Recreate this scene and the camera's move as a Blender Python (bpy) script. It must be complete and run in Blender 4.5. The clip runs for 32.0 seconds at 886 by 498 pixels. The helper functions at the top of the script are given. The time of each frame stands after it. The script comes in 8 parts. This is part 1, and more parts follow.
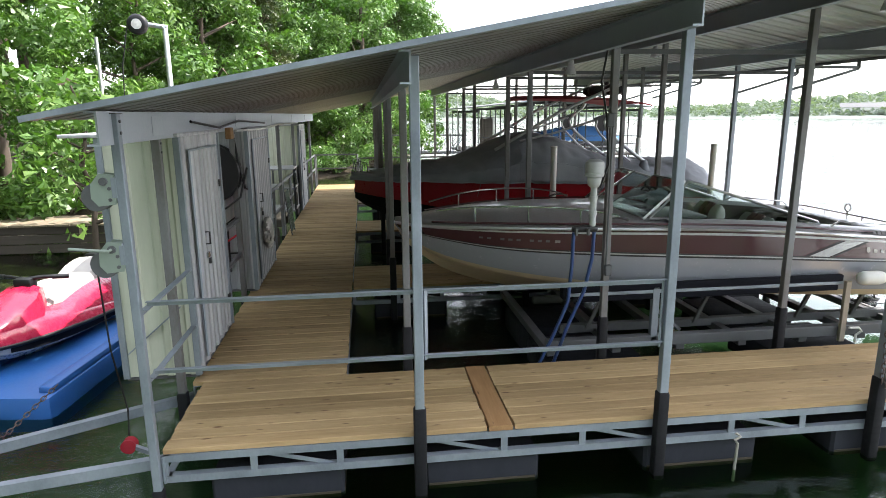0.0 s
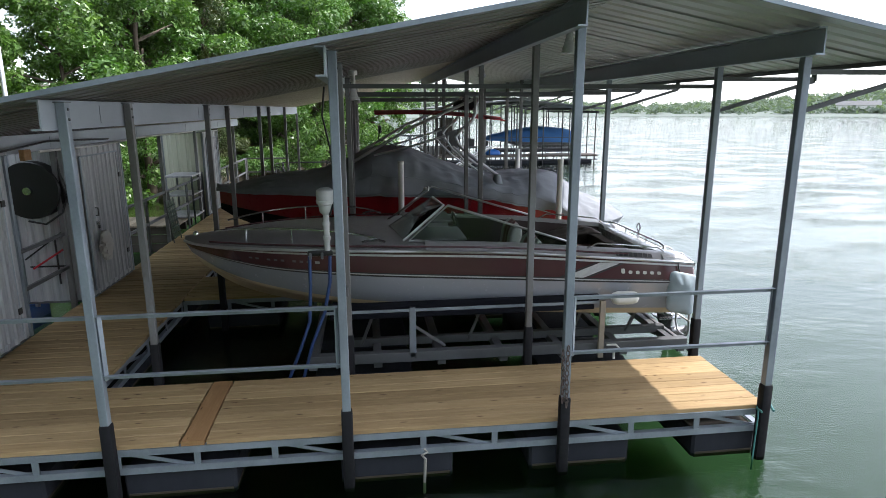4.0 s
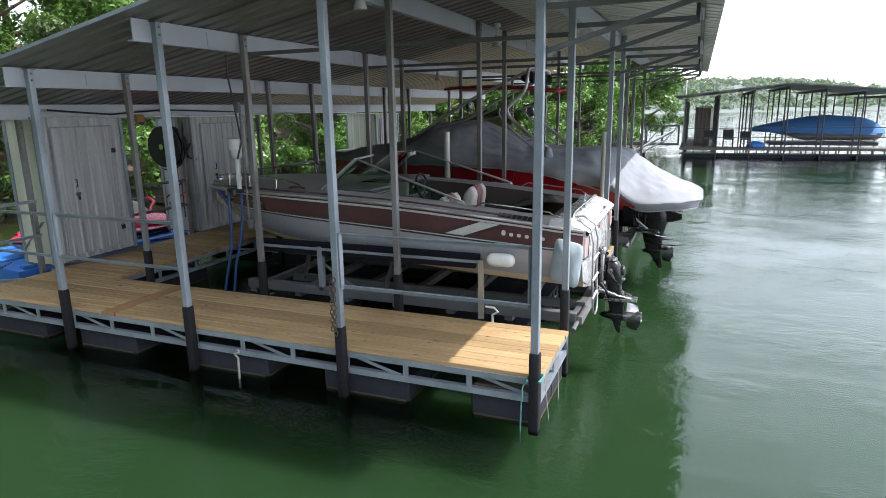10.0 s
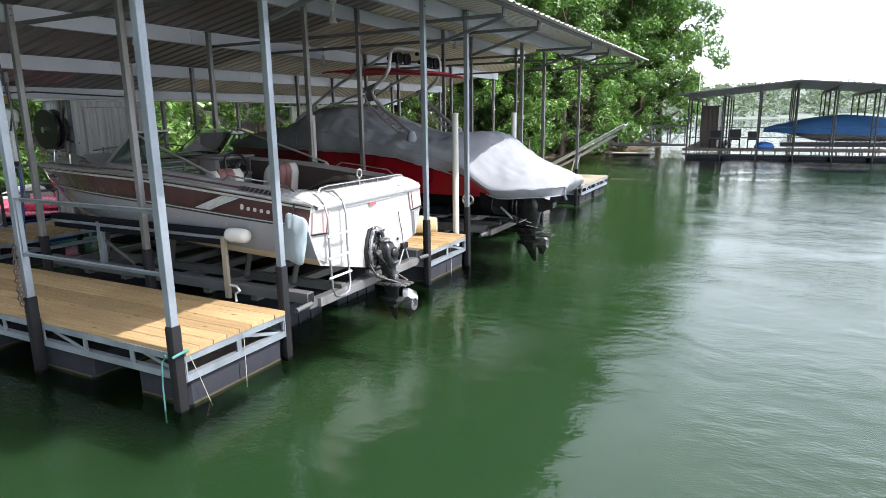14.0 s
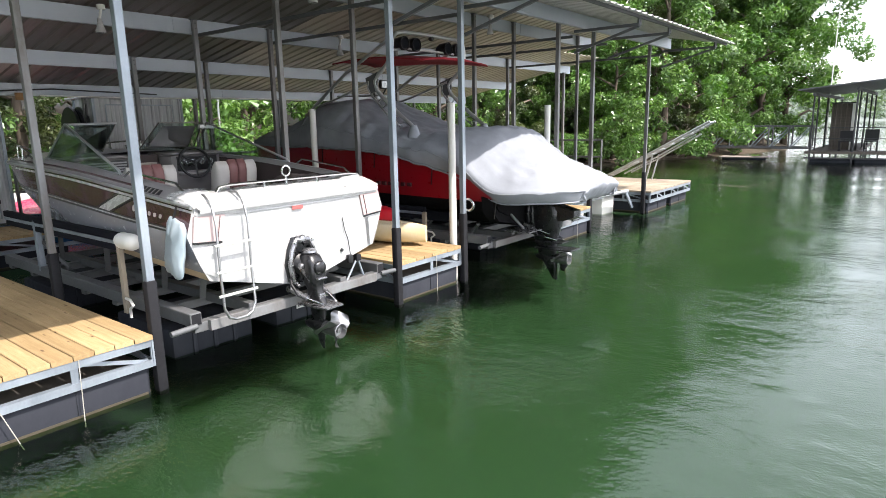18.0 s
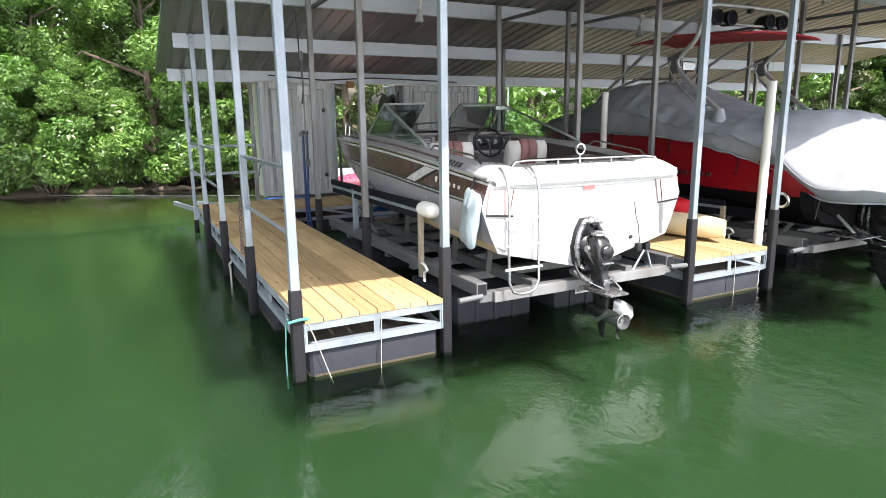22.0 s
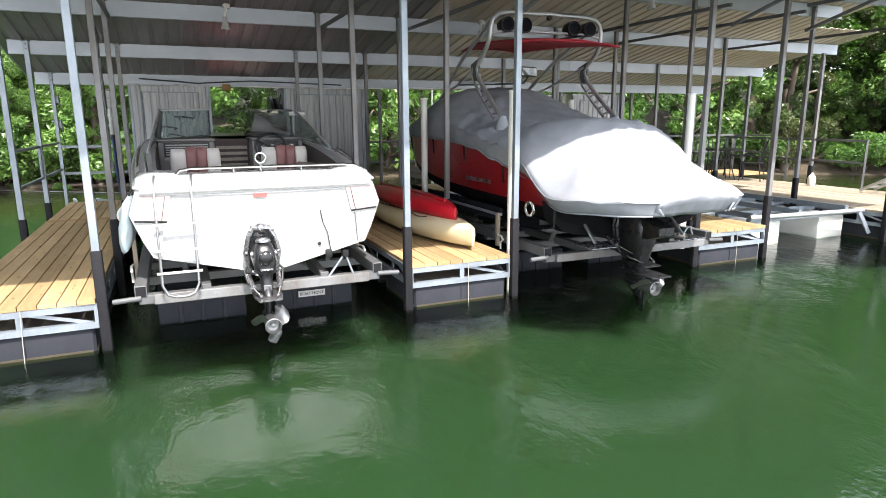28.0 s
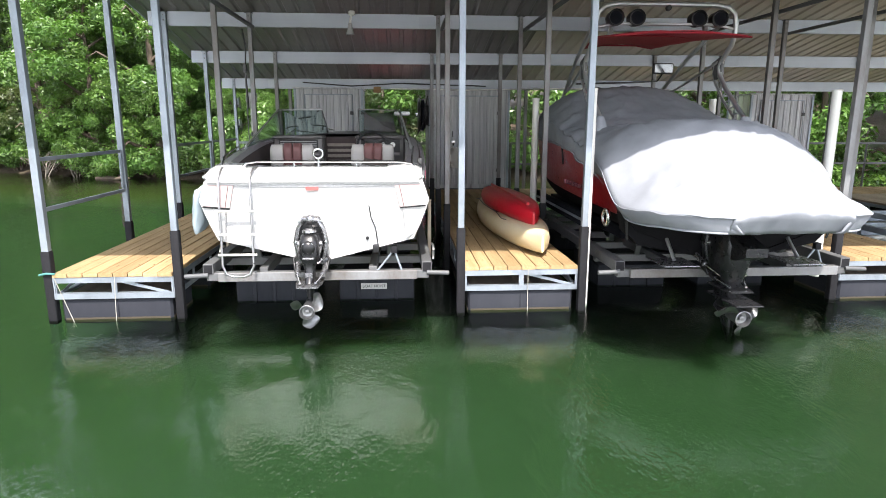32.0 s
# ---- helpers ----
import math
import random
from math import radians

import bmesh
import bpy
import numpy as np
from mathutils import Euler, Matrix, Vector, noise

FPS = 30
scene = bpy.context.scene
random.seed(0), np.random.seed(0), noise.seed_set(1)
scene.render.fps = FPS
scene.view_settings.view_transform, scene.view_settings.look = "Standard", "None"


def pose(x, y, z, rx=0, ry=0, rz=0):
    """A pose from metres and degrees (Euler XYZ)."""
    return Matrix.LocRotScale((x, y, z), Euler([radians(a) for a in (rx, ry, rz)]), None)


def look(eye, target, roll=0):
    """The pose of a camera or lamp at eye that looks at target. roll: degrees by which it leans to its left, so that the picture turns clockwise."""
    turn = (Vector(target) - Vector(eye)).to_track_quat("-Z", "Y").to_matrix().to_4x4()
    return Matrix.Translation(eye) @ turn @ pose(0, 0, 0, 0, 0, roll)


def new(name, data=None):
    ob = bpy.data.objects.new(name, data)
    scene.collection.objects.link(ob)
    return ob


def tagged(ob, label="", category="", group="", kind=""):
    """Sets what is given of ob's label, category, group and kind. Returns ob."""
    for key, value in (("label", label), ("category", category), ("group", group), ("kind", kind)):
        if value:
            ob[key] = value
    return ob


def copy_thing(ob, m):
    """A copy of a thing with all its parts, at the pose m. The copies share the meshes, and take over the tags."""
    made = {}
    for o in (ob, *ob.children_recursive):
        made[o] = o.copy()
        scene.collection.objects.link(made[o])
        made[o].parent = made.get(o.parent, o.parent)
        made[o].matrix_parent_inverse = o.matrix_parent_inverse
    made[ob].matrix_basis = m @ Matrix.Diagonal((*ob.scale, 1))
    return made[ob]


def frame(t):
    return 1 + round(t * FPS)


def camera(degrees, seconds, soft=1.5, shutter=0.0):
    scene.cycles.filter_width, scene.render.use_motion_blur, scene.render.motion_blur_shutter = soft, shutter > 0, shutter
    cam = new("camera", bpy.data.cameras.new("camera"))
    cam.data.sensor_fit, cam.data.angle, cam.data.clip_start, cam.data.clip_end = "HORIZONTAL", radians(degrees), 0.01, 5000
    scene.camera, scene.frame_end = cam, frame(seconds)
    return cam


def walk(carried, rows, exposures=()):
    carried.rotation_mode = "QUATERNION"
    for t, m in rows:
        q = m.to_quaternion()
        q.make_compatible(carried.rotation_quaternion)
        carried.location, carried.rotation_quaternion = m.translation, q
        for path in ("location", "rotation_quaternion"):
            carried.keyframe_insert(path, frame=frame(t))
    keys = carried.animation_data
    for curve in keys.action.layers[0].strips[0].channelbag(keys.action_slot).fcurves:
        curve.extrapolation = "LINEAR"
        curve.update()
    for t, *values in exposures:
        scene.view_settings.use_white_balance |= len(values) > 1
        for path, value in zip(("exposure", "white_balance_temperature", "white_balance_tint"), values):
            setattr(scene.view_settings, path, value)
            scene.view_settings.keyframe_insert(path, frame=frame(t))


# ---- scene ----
cam = camera(71.6, 32.0, soft=0.5)
PATH = [
    (0, (0.228, 0.132, 2.746), (0.472, 2.07, 2.316), -0.5),
    (0.5, (0.426, 0.154, 2.728), (0.649, 2.098, 2.312), -0.6),
    (1, (0.698, 0.226, 2.777), (0.918, 2.167, 2.35), -0.7),
    (1.5, (1.036, 0.28, 2.824), (1.256, 2.221, 2.394), -0.6),
    (2, (1.383, 0.262, 2.859), (1.617, 2.2, 2.424), -0.4),
    (2.5, (1.75, 0.126, 2.905), (1.982, 2.065, 2.47), -0.3),
    (3, (2.042, -0.069, 2.931), (2.285, 1.87, 2.504), -0.1),
    (3.5, (2.318, -0.267, 2.998), (2.559, 1.67, 2.561), -0.2),
    (4, (2.617, -0.424, 3.055), (2.857, 1.511, 2.61), -0.2),
    (4.5, (2.981, -0.572, 3.069), (3.226, 1.362, 2.623), -0.3),
    (6.5, (5.071, -0.883, 2.892), (5.044, 1.066, 2.446), -0.6),
    (7, (5.413, -0.922, 2.785), (5.17, 1.013, 2.341), -0.8),
    (7.5, (5.75, -0.959, 2.671), (5.297, 0.939, 2.232), -0.8),
    (8, (6.086, -0.934, 2.517), (5.473, 0.923, 2.097), -0.7),
    (8.5, (6.339, -0.876, 2.571), (5.668, 0.955, 2.126), -0.8),
    (9, (6.592, -0.783, 2.597), (5.886, 1.035, 2.152), -0.8),
    (9.5, (6.859, -0.611, 2.611), (6.134, 1.199, 2.168), -0.8),
    (10, (7.15, -0.401, 2.621), (6.407, 1.402, 2.177), -1.0),
    (10.5, (7.446, -0.206, 2.59), (6.691, 1.593, 2.148), -1.0),
    (11, (7.769, -0.018, 2.548), (7.002, 1.776, 2.109), -1.0),
    (11.5, (8.087, 0.156, 2.489), (7.312, 1.947, 2.051), -0.9),
    (12, (8.433, 0.314, 2.41), (7.634, 2.096, 1.976), -1.0),
    (12.5, (8.804, 0.467, 2.321), (7.971, 2.234, 1.892), -1.0),
    (13, (9.172, 0.641, 2.258), (8.309, 2.394, 1.83), -0.7),
    (13.5, (9.559, 0.867, 2.206), (8.674, 2.61, 1.782), -0.8),
    (14, (9.888, 1.227, 2.201), (8.988, 2.962, 1.777), -0.8),
    (14.5, (10.094, 1.788, 2.211), (9.184, 3.517, 1.788), -0.8),
    (16.5, (10.535, 3.315, 2.159), (9.457, 4.947, 1.742), -0.9),
    (17, (10.607, 3.294, 2.13), (9.499, 4.907, 1.716), -1.1),
    (17.5, (10.619, 3.267, 2.077), (9.475, 4.856, 1.668), -1.0),
    (18, (10.599, 3.241, 2.0), (9.384, 4.778, 1.597), -1.2),
    (18.5, (10.558, 3.212, 1.954), (9.256, 4.675, 1.55), -1.3),
    (19, (10.501, 3.209, 1.922), (9.114, 4.592, 1.516), -1.2),
    (19.5, (10.468, 3.197, 1.897), (9.004, 4.498, 1.491), -1.0),
    (20, (10.415, 3.211, 1.884), (8.884, 4.43, 1.472), -0.8),
    (20.5, (10.381, 3.257, 1.866), (8.788, 4.394, 1.454), -0.8),
    (21, (10.339, 3.259, 1.839), (8.671, 4.282, 1.428), -0.8),
    (21.5, (10.329, 3.224, 1.8), (8.604, 4.157, 1.405), -0.9),
    (22, (10.321, 3.227, 1.851), (8.573, 4.11, 1.445), -0.7),
    (22.5, (10.323, 3.227, 1.878), (8.564, 4.084, 1.465), -0.6),
    (23, (10.424, 3.309, 1.863), (8.655, 4.144, 1.449), -0.6),
    (23.5, (10.587, 3.48, 1.849), (8.813, 4.306, 1.436), -0.5),
    (24, (10.788, 3.733, 1.836), (9.013, 4.557, 1.424), -0.5),
    (24.5, (11.018, 4.049, 1.845), (9.242, 4.87, 1.431), -0.5),
    (25, (11.25, 4.361, 1.893), (9.477, 5.184, 1.468), -0.4),
    (25.5, (11.455, 4.616, 1.896), (9.68, 5.434, 1.471), -0.5),
    (27.5, (11.713, 5.655, 1.912), (9.919, 6.439, 1.503), -0.2),
    (28, (11.818, 6.065, 1.937), (10.023, 6.843, 1.523), -0.3),
    (28.5, (11.906, 6.378, 1.942), (10.097, 7.124, 1.527), -0.4),
    (29, (11.995, 6.612, 1.925), (10.159, 7.291, 1.514), -0.2),
    (29.5, (12.03, 6.796, 1.902), (10.161, 7.383, 1.497), -0.3),
    (30, (12.013, 6.991, 1.943), (10.113, 7.456, 1.528), -0.2),
    (30.5, (12.023, 7.184, 1.941), (10.1, 7.545, 1.524), -0.1),
    (31, (12.044, 7.318, 1.911), (10.105, 7.588, 1.504), -0.1),
    (31.5, (12.078, 7.453, 1.901), (10.128, 7.645, 1.5), -0.1),
    (32, (12.049, 7.567, 1.899), (10.096, 7.705, 1.495), 0.1),
]
STOPS = [
    (0.0, 1.52, 6500, 12), (2.0, 1.20, 6350, 12), (4.0, 0.80, 6150, 12), (6.5, 0.36, 6050, 12), (7.5, 0.40, 6050, 12), (9.0, 0.66, 6150, 13), (10.0, 0.90, 6170, 13), (11.0, 1.0, 6200, 13),
    (13.0, 1.00, 6250, 13), (17.0, 1.02, 6400, 13), (20.0, 1.50, 6550, 13), (23.0, 1.60, 6550, 12), (28.0, 1.42, 6500, 12), (32.0, 1.31, 6450, 13),
]
walk(cam, [(t, look(eye, target, roll)) for t, eye, target, roll in PATH], STOPS)


# ---- light ----
SUN_DIR = Vector((0.68, 0.03, 1.0)).normalized()
world = bpy.data.worlds.new("sky")
scene.world = world
world.use_nodes = True
wn = world.node_tree.nodes
wn.clear()
sky = wn.new("ShaderNodeTexSky")
sky.sky_type = "NISHITA"
sky.sun_disc = False
sky.sun_elevation = math.asin(SUN_DIR.z)
sky.sun_rotation = math.atan2(SUN_DIR.x, SUN_DIR.y)
sky.air_density, sky.dust_density, sky.ozone_density = 1.0, 2.0, 1.0
bg = wn.new("ShaderNodeBackground")
bg.inputs["Strength"].default_value = 0.11
wout = wn.new("ShaderNodeOutputWorld")
world.node_tree.links.new(sky.outputs[0], bg.inputs[0])
# thin bright overcast veil over the blue
veil = wn.new("ShaderNodeBackground")
veil.inputs["Color"].default_value = (0.97, 0.985, 1.0, 1)
up = wn.new("ShaderNodeTexCoord")
split = wn.new("ShaderNodeSeparateXYZ")
world.node_tree.links.new(up.outputs["Generated"], split.inputs[0])
haze = wn.new("ShaderNodeMapRange")
haze.inputs["From Min"].default_value, haze.inputs["From Max"].default_value = 0.0, 0.75
haze.inputs["To Min"].default_value, haze.inputs["To Max"].default_value = 1.35, 0.72
world.node_tree.links.new(split.outputs["Z"], haze.inputs["Value"])
world.node_tree.links.new(haze.outputs[0], veil.inputs["Strength"])
both = wn.new("ShaderNodeAddShader")
world.node_tree.links.new(bg.outputs[0], both.inputs[0])
world.node_tree.links.new(veil.outputs[0], both.inputs[1])
world.node_tree.links.new(both.outputs[0], wout.inputs[0])
sun_data = bpy.data.lights.new("sun", "SUN")
sun_data.energy, sun_data.angle, sun_data.color = 4.8, radians(0.53), (1.0, 0.95, 0.88)
sun = new("sun", sun_data)
sun.matrix_world = look(SUN_DIR * 60, (0, 0, 0))


# ---- materials ----
def nodes_of(name):
    m = bpy.data.materials.new(name)
    m.use_nodes = True
    nt = m.node_tree
    return m, nt, nt.nodes["Principled BSDF"]


def mixer(nt, fac, a, b, mode="MIX"):
    n = nt.nodes.new("ShaderNodeMix")
    n.data_type, n.blend_type = "RGBA", mode
    for sock, v in ((n.inputs[0], fac), (n.inputs[6], a), (n.inputs[7], b)):
        if hasattr(v, "is_linked"):
            nt.links.new(v, sock)
        elif isinstance(v, (int, float)):
            sock.default_value = v
        else:
            sock.default_value = (*v, 1) if len(v) == 3 else v
    return n.outputs[2]


def ramp(nt, fac, lo, hi, a=(0, 0, 0), b=(1, 1, 1)):
    n = nt.nodes.new("ShaderNodeValToRGB")
    n.color_ramp.elements[0].position, n.color_ramp.elements[1].position = lo, hi
    n.color_ramp.elements[0].color, n.color_ramp.elements[1].color = (*a, 1), (*b, 1)
    nt.links.new(fac, n.inputs[0])
    return n.outputs[0]


def coords(nt, stretch=(1, 1, 1), shuffle=True, world_space=False):
    tc = nt.nodes.new("ShaderNodeTexCoord")
    src = tc.outputs["Object"]
    if world_space:
        src = nt.nodes.new("ShaderNodeNewGeometry").outputs["Position"]
    mp = nt.nodes.new("ShaderNodeMapping")
    mp.inputs["Scale"].default_value = stretch
    nt.links.new(src, mp.inputs["Vector"])
    if shuffle and not world_space:
        oi = nt.nodes.new("ShaderNodeObjectInfo")
        mul = nt.nodes.new("ShaderNodeMath")
        mul.operation = "MULTIPLY"
        mul.inputs[1].default_value = 37.0
        nt.links.new(oi.outputs["Random"], mul.inputs[0])
        nt.links.new(mul.outputs[0], mp.inputs["Location"])
    return mp.outputs[0]


def noise_tex(nt, vec, scale, detail=4.0, rough=0.55):
    n = nt.nodes.new("ShaderNodeTexNoise")
    n.inputs["Scale"].default_value, n.inputs["Detail"].default_value = scale, detail
    n.inputs["Roughness"].default_value = rough
    nt.links.new(vec, n.inputs["Vector"])
    return n.outputs[0]


def bump(nt, bsdf, height, strength, distance=0.01):
    b = nt.nodes.new("ShaderNodeBump")
    b.inputs["Strength"].default_value, b.inputs["Distance"].default_value = strength, distance
    nt.links.new(height, b.inputs["Height"])
    nt.links.new(b.outputs[0], bsdf.inputs["Normal"])


def surf(name, base, dark, rough=0.5, metal=0.0, grain=30.0, stain=2.5, stretch=(1, 1, 1), relief=0.1, amount=0.6, coat=0.0, rough2=None, spec=0.5):
    """A plain surface with fine grain, larger stains and slight relief."""
    base, dark = tuple(v * 0.8 for v in base), tuple(v * 0.8 for v in dark)
    m, nt, p = nodes_of(name)
    vec = coords(nt, stretch)
    big = ramp(nt, noise_tex(nt, vec, stain, 5), 0.35, 0.72)
    fine = noise_tex(nt, vec, grain, 6, 0.65)
    c = mixer(nt, big, base, dark)
    c2 = mixer(nt, amount * 0.35, c, ramp(nt, fine, 0.3, 0.75, dark, base), "MIX")
    c3 = mixer(nt, amount, base, c2)
    nt.links.new(c3, p.inputs["Base Color"])
    p.inputs["Metallic"].default_value = metal
    p.inputs["Specular IOR Level"].default_value = spec
    r2 = rough2 if rough2 is not None else min(1.0, rough + 0.18)
    rr = ramp(nt, fine, 0.3, 0.75, (rough,) * 3, (r2,) * 3)
    nt.links.new(rr, p.inputs["Roughness"])
    p.inputs["Coat Weight"].default_value = coat
    if relief:
        bump(nt, p, fine, relief, 0.004)
    return m


def wood(name, light, dark, knot, along="x"):
    m, nt, p = nodes_of(name)
    st = (0.7, 9, 9) if along == "x" else (9, 0.7, 9)
    vec = coords(nt, st)
    g1 = noise_tex(nt, vec, 3.0, 6, 0.6)
    g2 = noise_tex(nt, vec, 14.0, 4, 0.7)
    oi = nt.nodes.new("ShaderNodeObjectInfo")
    c = ramp(nt, g1, 0.3, 0.75, light, dark)
    c = mixer(nt, ramp(nt, g2, 0.5, 0.8), c, dark)
    tint = ramp(nt, oi.outputs["Random"], 0.0, 1.0, (0.70, 0.67, 0.62), (1.1, 1.08, 1.04))
    c = mixer(nt, 1.0, c, tint, "MULTIPLY")
    kv = coords(nt, (1.5, 6.0, 0.3) if along == "x" else (6.0, 1.5, 0.3))
    vo = nt.nodes.new("ShaderNodeTexVoronoi")
    vo.voronoi_dimensions = "2D"
    vo.inputs["Scale"].default_value = 1.25
    nt.links.new(kv, vo.inputs["Vector"])
    wob = nt.nodes.new("ShaderNodeMath")
    wob.operation = "MULTIPLY_ADD"
    wob.inputs[1].default_value = 0.16
    nt.links.new(noise_tex(nt, kv, 2.2, 2), wob.inputs[0])
    nt.links.new(vo.outputs["Distance"], wob.inputs[2])
    k = ramp(nt, wob.outputs[0], 0.10, 0.155, (0.95, 0.95, 0.95), (0, 0, 0))
    some = ramp(nt, vo.outputs["Color"], 0.36, 0.38)
    k = mixer(nt, 1.0, k, some, "MULTIPLY")
    c = mixer(nt, k, c, knot)
    dirt = ramp(nt, noise_tex(nt, coords(nt, (1, 1, 1), False, True), 1.3, 5), 0.45, 0.8)
    dm = nt.nodes.new("ShaderNodeMath")
    dm.operation = "MULTIPLY"
    dm.inputs[1].default_value = 0.5
    nt.links.new(dirt, dm.inputs[0])
    c = mixer(nt, dm.outputs[0], c, tuple(v * 0.55 for v in dark))
    nt.links.new(c, p.inputs["Base Color"])
    p.inputs["Roughness"].default_value = 0.72
    p.inputs["Specular IOR Level"].default_value = 0.25
    bump(nt, p, g2, 0.25, 0.003)
    return m


GALV = surf("galvanised_steel", (0.34, 0.385, 0.43), (0.15, 0.175, 0.205), 0.42, 0.45, 55, 3.0, (1, 1, 0.6), 0.08, 0.9)
GALV_BEAM = surf("galvanised_girder", (0.44, 0.48, 0.53), (0.31, 0.345, 0.385), 0.45, 0.45, 40, 1.2, (1, 1, 1), 0.06)
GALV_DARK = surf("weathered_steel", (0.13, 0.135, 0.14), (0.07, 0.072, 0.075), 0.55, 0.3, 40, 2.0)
# redder tone for a few sheets of the west slope
ROOF_RED = surf("reddened_roof_sheet", (0.27, 0.235, 0.225), (0.19, 0.13, 0.115), 0.32, 0.6, 12, 0.5, (0.35, 3.0, 1), 0.05, 0.8)
# tan colour stands in for sunlight bounced up from the pine decks
ROOF_WARM_LIT = surf("tan_roof_sheet", (0.74, 0.68, 0.56), (0.50, 0.44, 0.34), 0.36, 0.35, 12, 0.5, (0.35, 3.0, 1), 0.05, 0.8)
# same sheet painted paler for the light the lake throws up
ROOF_EAST = surf("newer_roof_sheet", (0.66, 0.655, 0.63), (0.46, 0.45, 0.43), 0.36, 0.35, 12, 0.5, (0.35, 3.0, 1), 0.05, 0.8)
MIRROR = surf("dim_mirror", (0.20, 0.21, 0.22), (0.15, 0.16, 0.17), 0.08, 1.0, 30, 3, relief=0)
# grey dock steel painted near-black so it reads as backlit
BACKLIT_STEEL = surf("dark_far_steel", (0.06, 0.062, 0.065), (0.03, 0.03, 0.032), 0.7, 0.1, 20, 1.0)
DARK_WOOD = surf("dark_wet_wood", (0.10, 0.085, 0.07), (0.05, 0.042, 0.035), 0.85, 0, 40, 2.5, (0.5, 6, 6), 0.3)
ROOF = surf("roof_sheet", (0.315, 0.305, 0.29), (0.175, 0.15, 0.12), 0.32, 0.6, 12, 0.5, (0.35, 3.0, 1), 0.05, 0.8)
SLEEVE = surf("black_rubber_sleeve", (0.012, 0.012, 0.014), (0.024, 0.024, 0.027), 0.6, 0, 30, 4, spec=0.15)
ALGAE = surf("dried_algae", (0.060, 0.047, 0.028), (0.028, 0.028, 0.015), 0.8, 0, 30, 4, relief=0.2)
FLOAT = surf("black_float", (0.028, 0.030, 0.037), (0.050, 0.053, 0.062), 0.55, 0, 18, 2.2, (1, 1, 0.5), 0.08, spec=0.04)
PINE = wood("deck_pine", (0.41, 0.30, 0.165), (0.265, 0.180, 0.088), (0.07, 0.03, 0.012))
PINE_GREY = wood("weathered_deck_pine", (0.36, 0.315, 0.25), (0.27, 0.225, 0.17), (0.10, 0.07, 0.05))
PINE_RED = wood("deck_pine_red", (0.34, 0.205, 0.10), (0.25, 0.14, 0.06), (0.10, 0.05, 0.02), "y")
WHITE_STEEL = surf("shed_white_sheet", (0.52, 0.525, 0.535), (0.20, 0.21, 0.22), 0.42, 0.1, 25, 3.0, (4, 4, 0.16), 0.05, 0.9)
GREEN_STEEL = surf("shed_pale_sheet", (0.60, 0.62, 0.50), (0.40, 0.43, 0.33), 0.45, 0.05, 25, 2.0, (3, 3, 0.3), 0.05, 0.8)
WHITE_GEL = surf("white_gelcoat", (0.46, 0.46, 0.458), (0.41, 0.405, 0.395), 0.18, 0, 20, 1.5, (1, 1, 1), 0.01, 0.3, 0.4)
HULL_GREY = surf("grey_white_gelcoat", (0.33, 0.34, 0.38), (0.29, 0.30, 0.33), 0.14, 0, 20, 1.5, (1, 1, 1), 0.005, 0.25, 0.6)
GREY_GEL = surf("grey_gelcoat", (0.42, 0.42, 0.44), (0.34, 0.34, 0.36), 0.2, 0, 20, 1.5, (1, 1, 1), 0.01, 0.5, 0.4)
DECK_GEL = surf("deck_gelcoat", (0.28, 0.268, 0.27), (0.22, 0.205, 0.20), 0.3, 0, 30, 2.0, (1, 1, 1), 0.02, 0.4, 0.2)
CREAM = surf("stained_bottom", (0.56, 0.45, 0.30), (0.36, 0.26, 0.15), 0.4, 0, 14, 2.0, (0.5, 1, 2), 0.05, 0.8)
MAROON = surf("maroon_gelcoat", (0.075, 0.030, 0.034), (0.095, 0.048, 0.05), 0.18, 0, 25, 1.2, (1, 1, 1), 0, 0.3, 0.5, rough2=0.2)
BLACK = surf("black_plastic", (0.008, 0.008, 0.009), (0.018, 0.018, 0.02), 0.35, 0, 30, 3, spec=0.4)
NAVY = surf("navy_carpet", (0.007, 0.008, 0.012), (0.014, 0.014, 0.018), 0.9, 0, 60, 3, relief=0.3, spec=0.1)
HULL_BLACK = surf("black_hull", (0.007, 0.007, 0.008), (0.010, 0.010, 0.011), 0.7, 0, 30, 3, spec=0.06)
GALV_OLD = surf("old_galvanised_post", (0.26, 0.272, 0.282), (0.105, 0.085, 0.07), 0.5, 0.4, 45, 2.6, (1, 1, 0.5), 0.1, 0.95)
# galvanised hoist steel with the deep shade of the slips in its colour
SHADED_HOIST_STEEL = surf("hoist_steel", (0.14, 0.145, 0.15), (0.07, 0.068, 0.066), 0.5, 0.3, 40, 2.5, (1, 1, 1), 0.08)
CUSHION = surf("pale_blue_white_vinyl", (0.36, 0.42, 0.45), (0.22, 0.29, 0.33), 0.4, 0, 20, 5, (1, 1, 1), 0.25, 0.8)
RED_GEL = surf("red_gelcoat", (0.27, 0.005, 0.012), (0.20, 0.004, 0.009), 0.25, 0, 15, 1.0, (1, 1, 1), 0.004, 0.3, 0.15, spec=0.35)


